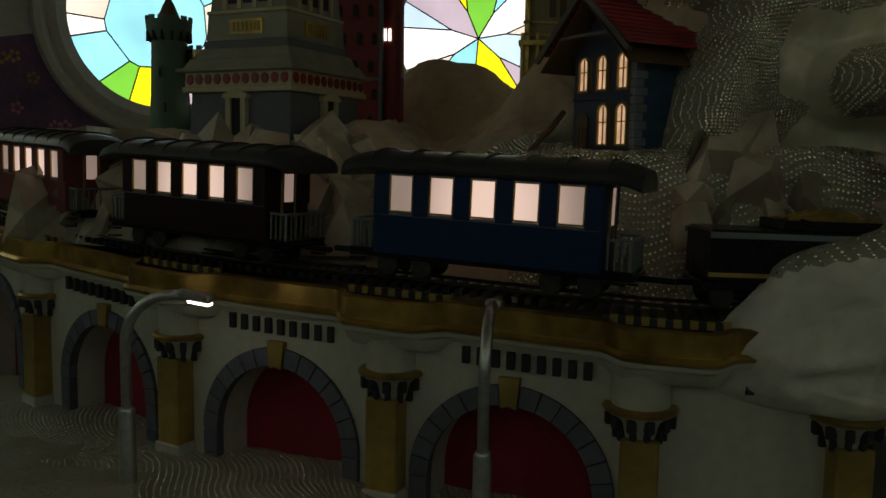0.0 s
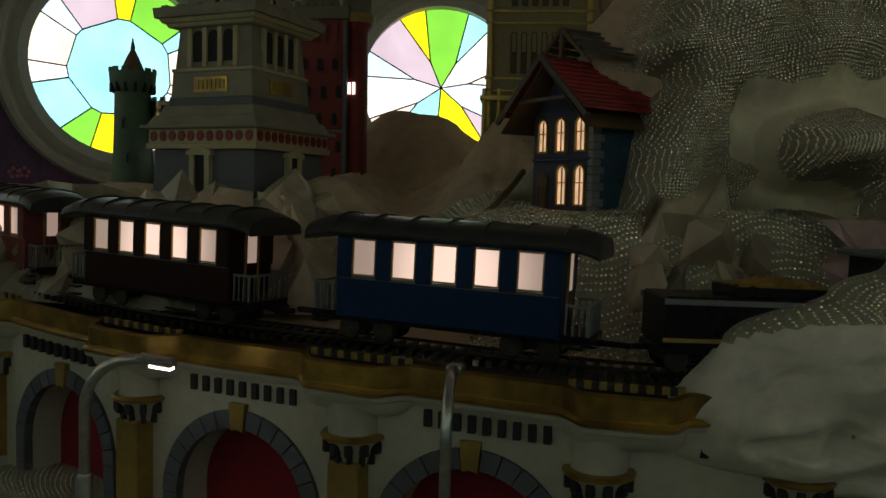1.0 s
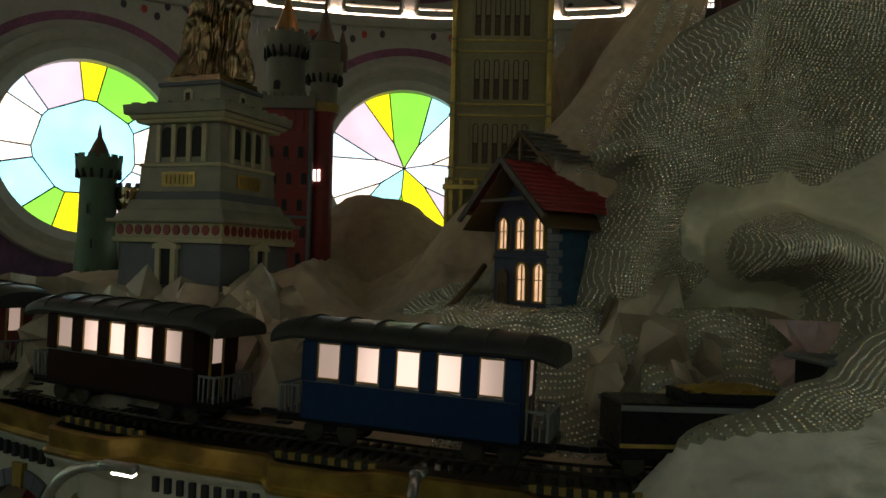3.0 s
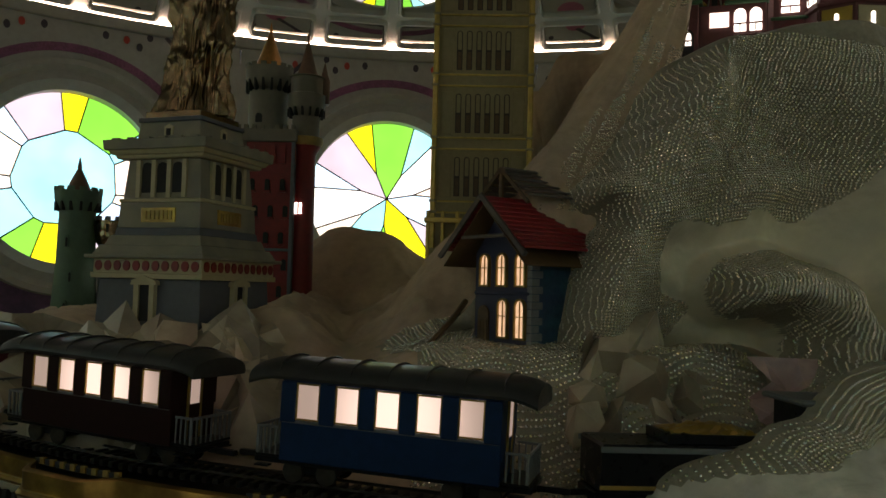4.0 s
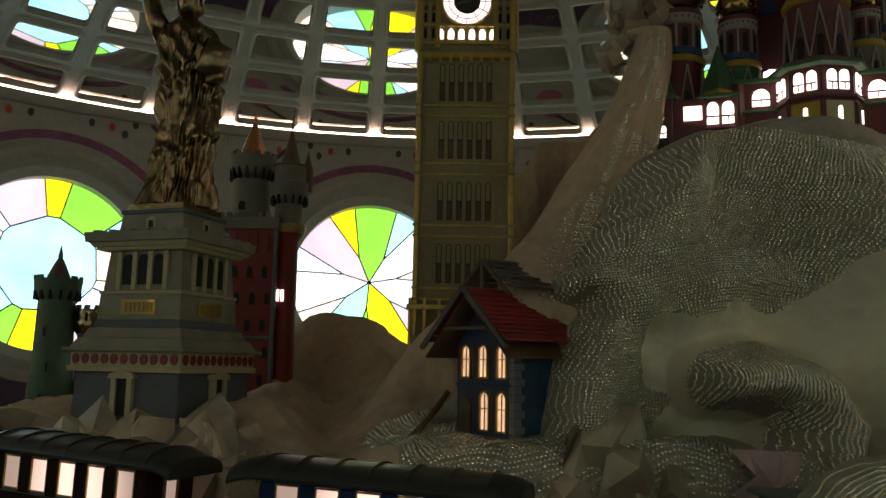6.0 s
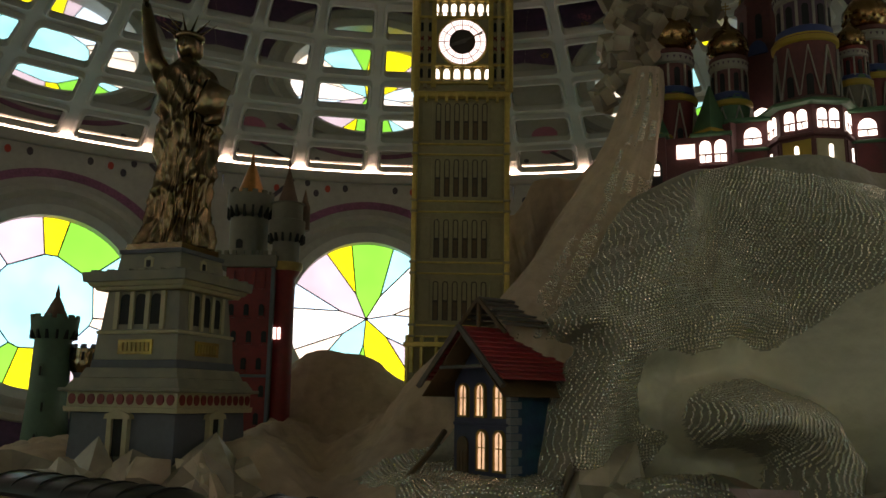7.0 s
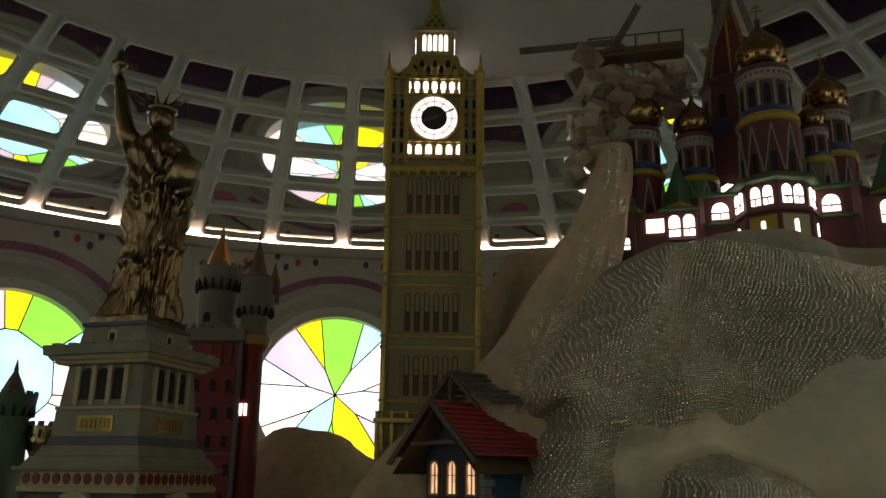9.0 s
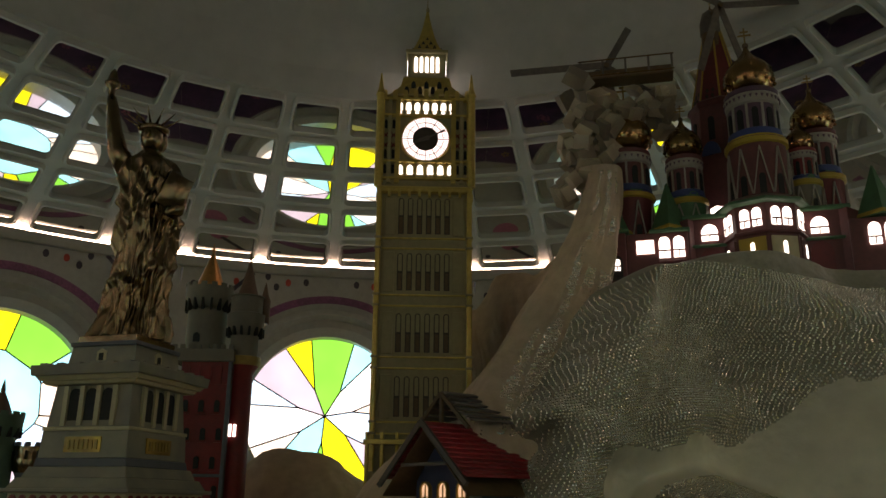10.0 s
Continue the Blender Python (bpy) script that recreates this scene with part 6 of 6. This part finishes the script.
for k in range(90):
    f = crag.random()
    if k < 52:
        x, z = 1.13 + 0.2 * crag.random() + 0.05 * f, 2.64 + 0.46 * f
    else:
        x, z = 1.16 + 0.55 * f, 3.08 + 0.18 * crag.random() - 0.05 * f
    bm = bmesh.new()
    w, d, h = crag.uniform(0.022, 0.052), crag.uniform(0.012, 0.04), crag.uniform(0.022, 0.052)
    box(bm, -w, w, -d, d, -h, h, 0.002)
    for v in bm.verts:
        v.co.x += 0.35 * v.co.z * crag.choice((-1, 1)) * 0.3
    ob = mesh_object("crag_block", bm, facet)
    ob.matrix_world = pose(x, 3.32 + 0.14 * crag.random(), z, crag.uniform(-60, 60), crag.uniform(-60, 60), crag.uniform(0, 90))
    tagged(ob, "pale angular plaster block of the crag", "rock", "crag blocks")


def windmill(x, y, z, arms):
    mill = thing("windmill", pose(x, y, z), "dark wooden toy windmill with board sails on the crag", "windmill", "windmills")
    turned("cap", wood_grey, mill, [(0.05, -0.1), (0.05, -0.03), (0.035, 0.02), (0.01, 0.04)], 10)
    turned("body", wood_brown, mill, [(0.06, -0.6), (0.045, -0.1)], 10)
    bm = bmesh.new()
    tube(bm, [(0, 0.02, 0), (0, -0.13, 0.0)], 0.014, 8)
    part("axle", bm, wood_brown, mill)
    for a, length in arms:
        boxed("sail", wood_grey, mill, 0.0, length, -0.004, 0.004, -0.022, 0.014, bevel=0.002, m=pose(0, -0.12, 0) @ pose(0, 0, 0, 0, -a, 0))


windmill(1.42, 3.65, 3.43, ((191, 0.5), (61, 0.26), (281, 0.4), (331, 0.4)))
windmill(1.96, 3.46, 3.72, ((161, 0.33), (10, 0.44), (251, 0.4), (287, 0.4)))
gallery = thing("crag_gallery", pose(1.36, 3.36, 3.24, 0, 0, -22), "gilt-edged timber gallery on top of the crag", "gallery")
boxed("deck", wood_brown, gallery, -0.13, 0.3, -0.05, 0.05, 0.0, 0.012)
boxed("gilt_edge", basil_gold, gallery, -0.135, 0.305, -0.056, -0.05, 0.012, 0.02)
boxed("gilt_edge", basil_gold, gallery, -0.135, 0.305, -0.056, -0.05, 0.09, 0.098)
for k in range(5):
    boxed("post", wood_grey, gallery, -0.13 + 0.105 * k, -0.12 + 0.105 * k, -0.055, -0.045, 0.012, 0.092)
boxed("back_wall", wood_brown, gallery, -0.13, 0.3, 0.03, 0.04, 0.012, 0.085)

# ---- train ----
def arc_point(dist, s0=3.0):
    """The track at a distance along it from the third column: place and heading."""
    s, step, left = s0, 0.004 if dist > 0 else -0.004, abs(dist)
    p = Vector(track(s))
    while left > 0 and 0.02 < s < 4.97:
        q = Vector(track(s + step))
        left -= (q - p).length
        p, s = q, s + step
    q = Vector(track(s + 0.01))
    h = q - p
    if left > 0:
        p = p + h.normalized() * left * (1 if dist > 0 else -1)
    return p, h.normalized()


def on_track(dist, half=0.22):
    a, b = arc_point(dist - half)[0], arc_point(dist + half)[0]
    h = (b - a).normalized()
    c = (a + b) / 2
    return pose(c.x, c.y, c.z, 0, -math.degrees(math.asin(h.z)), math.degrees(math.atan2(h.y, h.x)))


rails = thing("railway_track", pose(0, 0, 0), "dark model railway track on sleepers", "railway track")
for side_ in (-1, 1):
    bm = bmesh.new()
    pts = []
    for k in range(121):
        p, h = arc_point(-2.3 + 3.6 * k / 120)
        n = Vector((h.y, -h.x, 0))
        pts.append(p + n * side_ * 0.045 + Vector((0, 0, -0.004)))
    tube(bm, pts, 0.005, 4)
    part("rail", bm, rail_dark, rails)
sleeper_bm = bmesh.new()
box(sleeper_bm, -0.009, 0.009, -0.07, 0.07, -0.03, -0.012, 0.002)
first = part("sleeper", sleeper_bm, rail_dark, rails)
for k in range(95):
    o = first if k == 0 else new("sleeper", first.data)
    o.parent = rails
    p, h = arc_point(-2.2 + 0.036 * k)
    o.matrix_local = pose(p.x, p.y, p.z, 0, 0, math.degrees(math.atan2(h.y, h.x)))


def bogie(parent, x):
    fr = boxed("bogie_frame", loco_black, parent, x - 0.075, x + 0.075, -0.05, 0.05, 0.025, 0.06)
    for dx in (-0.048, 0.048):
        for sy in (-1, 1):
            bm = bmesh.new()
            revolve(bm, [(0.004, -0.008), (0.028, -0.008), (0.031, -0.004), (0.031, 0.002), (0.025, 0.004), (0.02, 0.001), (0.008, 0.006), (0.002, 0.006)], 16)
            bmesh.ops.transform(bm, matrix=pose(x + dx, sy * 0.052, 0.03, 90 * sy, 0, 0), verts=bm.verts)
            part("wheel", bm, rail_dark, fr, smooth=True)


def carriage(dist, paint, label):
    car = thing("passenger_carriage", on_track(dist), label, "train carriage", "train")
    L, W, Z0, Z1 = 0.29, 0.09, 0.062, 0.287
    boxed("underframe", loco_black, car, -0.375, 0.375, -W + 0.015, W - 0.015, 0.05, 0.066)
    boxed("lower_body", paint, car, -L, L, -W, W, Z0, 0.165)
    boxed("upper_body", paint, car, -L, L, -W, W, 0.268, Z1)
    boxed("waist_rail", grey_trim, car, -L - 0.002, L + 0.002, -W - 0.003, W + 0.003, 0.162, 0.17, bevel=0.002)
    for sy in (-1, 1):
        for k in range(6):
            x = -0.275 + 0.11 * k
            w = 0.0215
            boxed("post", paint, car, x - w, x + w, sy * W - 0.006, sy * W + 0.006, 0.165, 0.27, bevel=0.002)
        for k in range(5):
            x = -0.22 + 0.11 * k
            m = facing(x, sy * (W - 0.003), 0.173, 0, sy)
            win = flat(rect(0.068, 0.094), m, 0.002, "window", car_lit, car, "rosy lit carriage window")
            for u, v, w, h in ((-0.032, 0, 0.005, 0.096), (0.032, 0, 0.005, 0.096), (0, -0.001, 0.068, 0.004), (0, 0.091, 0.068, 0.004)):
                flat(rect(w, h), m @ pose(u, v, 0.002), 0.005, "frame", gold_paint, win)
    for sx in (-1, 1):
        boxed("end_wall", paint, car, sx * L - 0.006, sx * L + 0.006, -W, W, Z0, Z1)
        m = facing(sx * (L + 0.006), 0.0, 0.075, sx, 0)
        d = flat(rect(0.05, 0.195), m, 0.003, "end_door", paint, car)
        flat(rect(0.036, 0.09, 0.098), m @ pose(0, 0, 0.003), 0.002, "door_window", car_lit, d, "rosy lit door window")
        for q in (-1, 1):
            flat(rect(0.006, 0.195), m @ pose(q * 0.026, 0, 0), 0.006, "door_jamb", gold_paint, d)
        boxed("platform", loco_black, car, min(sx * L, sx * 0.37), max(sx * L, sx * 0.37), -W + 0.006, W - 0.006, 0.066, 0.074)
        rail_ = boxed("platform_rail", grey_trim, car, sx * 0.365 - 0.003, sx * 0.365 + 0.003, -W + 0.008, W - 0.008, 0.142, 0.149, bevel=0.001)
        for k in range(9):
            y = -W + 0.01 + (2 * W - 0.02) * k / 8
            boxed("baluster", grey_trim, rail_, sx * 0.365 - 0.002, sx * 0.365 + 0.002, y - 0.002, y + 0.002, 0.074, 0.144, bevel=0)
        for sy in (-1, 1):
            boxed("side_rail", grey_trim, car, min(sx * 0.305, sx * 0.365), max(sx * 0.305, sx * 0.365), sy * (W - 0.01) - 0.002, sy * (W - 0.01) + 0.002, 0.142, 0.149, bevel=0.001)
            for k in range(4):
                x = sx * (0.31 + 0.017 * k)
                boxed("baluster", grey_trim, car, x - 0.002, x + 0.002, sy * (W - 0.01) - 0.002, sy * (W - 0.01) + 0.002, 0.074, 0.144, bevel=0)
            for st in range(2):
                boxed("step", loco_black, car, min(sx * 0.32, sx * 0.36), max(sx * 0.32, sx * 0.36), sy * W - 0.012, sy * W + 0.012, 0.02 + 0.024 * st, 0.025 + 0.024 * st, bevel=0.001)
        bogie(car, sx * 0.22)
        boxed("coupler", loco_black, car, min(sx * 0.365, sx * 0.458), max(sx * 0.365, sx * 0.458), -0.01, 0.01, 0.045, 0.06)
    bm = bmesh.new()
    rows = []
    for i in range(25):
        x = -0.385 + 0.77 * i / 24
        droop = 0.018 * max(0, (abs(x) - 0.3) / 0.085) ** 2
        rows.append([bm.verts.new((x, y, z - droop)) for y, z in [((W + 0.022) * math.sin(t), 0.284 + 0.045 * math.cos(t) ** 0.8 if math.cos(t) > 0 else 0.284) for t in [radians(-90 + 15 * k) for k in range(13)]]] + [bm.verts.new((x, W + 0.018, 0.276 - droop)), bm.verts.new((x, -W - 0.018, 0.276 - droop))])
    for a, b in zip(rows, rows[1:]):
        for i in range(15):
            j = (i + 1) % 15
            bm.faces.new((a[i], a[j], b[j], b[i]))
    for r in (rows[0], rows[-1]):
        bm.faces.new(r)
    bmesh.ops.recalc_face_normals(bm, faces=bm.faces)
    roof = part("roof", bm, car_roof, car, smooth=True)
    for k in range(7):
        x = -0.3 + 0.1 * k
        bm = bmesh.new()
        tube(bm, [(x, (W + 0.02) * math.sin(t), 0.286 + 0.046 * max(0, math.cos(t)) ** 0.8) for t in [radians(-85 + 17 * q) for q in range(11)]], 0.003, 5)
        part("roof_rib", bm, car_roof, roof)
    return car


BLUE = 0.2
carriage(BLUE, car_blue, "dark blue toy passenger carriage with lit windows")
carriage(BLUE - 0.92, car_maroon, "dark maroon toy passenger carriage with lit windows")
carriage(BLUE - 1.84, car_red, "dull red toy passenger carriage with lit windows")
tender = thing("tender", on_track(BLUE + 0.73, 0.15), "black toy coal tender with gold lining", "tender", "train")
boxed("underframe", loco_black, tender, -0.24, 0.24, -0.07, 0.07, 0.045, 0.066)
boxed("tank", loco_black, tender, -0.23, 0.23, -0.09, 0.09, 0.066, 0.185, bevel=0.006)
for sy in (-1, 1):
    boxed("gold_line", gold_paint, tender, -0.235, 0.235, sy * 0.0905 - 0.003, sy * 0.0905 + 0.003, 0.078, 0.088, bevel=0.001)
    boxed("grey_line", grey_trim, tender, -0.235, 0.235, sy * 0.0905 - 0.003, sy * 0.0905 + 0.003, 0.166, 0.18, bevel=0.001)
boxed("coal_bunker", loco_black, tender, -0.06, 0.2, -0.075, 0.075, 0.185, 0.21)
bm = bmesh.new()
rows = [[bm.verts.new((-0.05 + 0.24 * i / 16, -0.068 + 0.136 * j / 10, 0.21 + 0.022 * math.sin(math.pi * i / 16) * math.sin(math.pi * j / 10) + 0.012 * noise.noise(Vector((i * 1.7, j * 1.3, 0))))) for j in range(11)] for i in range(17)]
for a, b in zip(rows, rows[1:]):
    for j in range(10):
        bm.faces.new((a[j], b[j], b[j + 1], a[j + 1]))
part("load", bm, gold_leaf, tender, "heaped golden load")
for x in (-0.14, 0.14):
    bogie(tender, x)
boxed("coupler", loco_black, tender, -0.3, -0.23, -0.01, 0.01, 0.045, 0.06)

loco = thing("steam_engine", on_track(BLUE + 1.3, 0.2), "black toy steam engine with cream cab panes and flared chimney", "steam engine", "train")
boxed("frame", loco_black, loco, -0.28, 0.3, -0.07, 0.07, 0.05, 0.085)
boxed("footplate", engine_red, loco, -0.28, 0.3, -0.09, 0.09, 0.085, 0.095)
boxed("cab", loco_black, loco, -0.27, -0.08, -0.09, 0.09, 0.095, 0.29)
boxed("cab_roof", grey_trim, loco, -0.3, -0.05, -0.105, 0.105, 0.29, 0.305, bevel=0.006)
for sy in (-1, 1):
    for x in (-0.21, -0.135):
        flat(rect(0.058, 0.07), facing(x, sy * 0.09, 0.2, 0, sy), 0.004, "cab_pane", cream_pane, loco, "cream cab pane")
    flat(rect(0.1, 0.06), facing(0.12, sy * 0.09, 0.13, 0, sy), 0.006, "side_plate", cream_pane, loco, "cream side plate")
bm = bmesh.new()
revolve(bm, [(0.075, 0.0), (0.078, 0.02), (0.075, 0.03), (0.075, 0.36), (0.08, 0.365), (0.06, 0.385), (0.01, 0.39)], 24)
bmesh.ops.transform(bm, matrix=pose(-0.08, 0, 0.175, 0, 90, 0), verts=bm.verts)
part("boiler", bm, loco_black, loco, smooth=True)
for x in (0.0, 0.07, 0.14):
    turned("steam_dome", loco_black, loco, [(0.022, 0.24), (0.022, 0.27), (0.03, 0.272), (0.03, 0.285), (0.018, 0.29)], 14, x, 0)
turned("chimney", loco_black, loco, [(0.02, 0.24), (0.024, 0.28), (0.05, 0.335), (0.05, 0.345)], 16, 0.24, 0)
turned("chimney_cap", engine_red, loco, [(0.05, 0.345), (0.052, 0.36), (0.048, 0.37)], 16, 0.24, 0, "red chimney cap")
turned("chimney_ring", gold_leaf, loco, [(0.051, 0.335), (0.054, 0.338), (0.054, 0.346), (0.051, 0.348)], 16, 0.24, 0)
for x in (-0.18, -0.02, 0.14):
    for sy in (-1, 1):
        bm = bmesh.new()
        revolve(bm, [(0.004, -0.006), (0.046, -0.006), (0.05, 0.0), (0.044, 0.004), (0.01, 0.006)], 20)
        bmesh.ops.transform(bm, matrix=pose(x, sy * 0.06, 0.05, 90 * sy, 0, 0), verts=bm.verts)
        part("driving_wheel", bm, engine_red, loco, smooth=True)

# ---- crystal studs in curving rows, past counting ----
def studs(name, places, r, label):
    vs, fs = [], []
    for c, n in places:
        t = n.orthogonal().normalized()
        b = n.cross(t)
        k0 = len(vs)
        for i in range(6):
            a = math.pi / 3 * i
            vs.append(c + r * (math.cos(a) * t + math.sin(a) * b))
        for i in range(6):
            a = math.pi / 3 * (i + 0.5)
            vs.append(c + 0.8 * r * (math.cos(a) * t + math.sin(a) * b) + 0.42 * r * n)
        vs.append(c + 0.72 * r * n)
        for i in range(6):
            j = (i + 1) % 6
            fs += [(k0 + i, k0 + j, k0 + 6 + i), (k0 + j, k0 + 6 + j, k0 + 6 + i), (k0 + 6 + i, k0 + 6 + j, k0 + 12)]
    me = bpy.data.meshes.new(name)
    me.from_pydata(vs, [], fs)
    me.materials.append(bead_mat)
    me.shade_smooth()
    return tagged(new(name, me), label, "crystal studs", kind="stuff")


def surface_normal(fn, a, b, toward):
    e = 0.006
    p = Vector(fn(a, b))
    n = (Vector(fn(a + e, b)) - p).cross(Vector(fn(a, b + e)) - p).normalized()
    return p, n if n.dot(toward) > 0 else -n


TOWARD = Vector((-0.3, -1, 0.4))
spots = []
STEP = 0.0108
j = 0
z = 0.72
while z < 2.14:
    i = 0
    x = cliff_left(z) + 0.01
    while x < 2.35:
        wx = x + 0.03 * math.sin(5 * z + 2 * x) + (STEP / 2 if j % 2 else 0) + random.uniform(-0.0012, 0.0012)
        wz = z + 0.05 * math.sin(4 * x + 1.5 * z) + 0.008 * math.sin(11 * x) + random.uniform(-0.0012, 0.0012)
        if 0.7 < wz < cliff_top(wx) and wx > cliff_left(wz) and not is_white_rock(wx, wz) and not (wz < 0.98 and wx < 1.1):
            k = 0.07 + 0.3 * smooth(-0.05, 0.35, fbm(3 * wx, 3 * wz, 15))
            c, n = surface_normal(lambda a, b: (a, cliff(a, b), b), wx, wz, TOWARD)
            spots.append((c, (n + Vector((random.uniform(-k, k), random.uniform(-k, k), random.uniform(-k, k)))).normalized()))
        # a second row where the swelling's sides turn away and the rows spread
        if swelling(wx, wz) < 1.0 and not is_white_rock(wx, wz):
            c, n = surface_normal(lambda a, b: (a, cliff(a, b), b), wx, wz + STEP * 0.46, TOWARD)
            spots.append((c, n))
        x += STEP
        i += 1
    z += STEP * 0.88
    j += 1
studs("mountain_studs", spots, 0.0051, "rows of clear crystal studs glued on the mountainside")

spots = []
for j in range(70):
    for i in range(85):
        x = 0.1 + 0.0138 * i + 0.02 * math.sin(j * 0.2) + (0.0069 if j % 2 else 0)
        y = 2.33 + 0.0125 * j + 0.03 * math.sin(i * 0.11)
        if is_studded_ground(Vector((x, y, ground_height(x, y)))) and not (0.5 < x < 0.9 and y > 2.75):
            c, n = surface_normal(lambda a, b: (a, b, ground_height(a, b)), x, y, Vector((0, -0.3, 1)))
            spots.append((c, (n + Vector([random.uniform(-0.13, 0.13) for _ in range(3)])).normalized()))
studs("slope_studs", spots, 0.0058, "rows of clear crystal studs on the slope below the house")

spots = []
for j in range(100):
    for i in range(120):
        v = 0.1 + 0.88 * j / 100
        if (i * 7 + j) % 120 > 120 * (0.25 + 2.6 * spire_axis(v)[2]):
            continue
        u = (0.5 + 0.5 * (i + (0.5 if j % 2 else 0)) / 120) % 1
        if u > 0.66 and fbm(6 * u, 5 * v, 12) > 0.0:
            u, v = u + random.uniform(-0.002, 0.002), v + random.uniform(-0.003, 0.003)
            c, n = surface_normal(spire_point, u, v, Vector((math.cos(2 * math.pi * u), math.sin(2 * math.pi * u), 0.1)))
            spots.append((c, (n + Vector([random.uniform(-0.13, 0.13) for _ in range(3)])).normalized()))
studs("spire_studs", spots, 0.0038, "rows of clear crystal studs on the rock spire")

spots = []
for j in range(120):
    for i in range(200):
        x = -1.9 + 0.0165 * i + 0.05 * math.sin(j * 0.12) + (0.008 if j % 2 else 0)
        y = 1.45 + 0.0135 * j + 0.04 * math.sin(i * 0.09)
        if fbm(1.6 * x + 3, 1.6 * y, 2) > 0.02 and x < 0.3 and y < 3.0:
            u, v = (x + 2.6) / 4.4, (y - 0.9) / 2.3
            c, n = surface_normal(front_ground, u, v, Vector((0, -0.3, 1)))
            spots.append((c, (n + Vector([random.uniform(-0.13, 0.13) for _ in range(3)])).normalized()))
studs("lower_studs", spots, 0.0036, "rows of clear crystal studs on the ground below the viaduct")

spots = []
for j in range(18):
    for i in range(104):
        u, v = 0.19 + 0.32 * (i + (0.5 if j % 2 else 0)) / 104, 0.99 - 0.0225 * j - 0.006 * math.sin(i * 0.2)
        if 1 - v < ribbon_width(u):
            c, n = surface_normal(rock_front, u, v, Vector((0, -1, 0.3)))
            spots.append((c, (n + Vector([random.uniform(-0.14, 0.14) for _ in range(3)])).normalized()))
studs("rock_edge_studs", spots, 0.005, "ribbon of clear crystal studs along the rock edge")
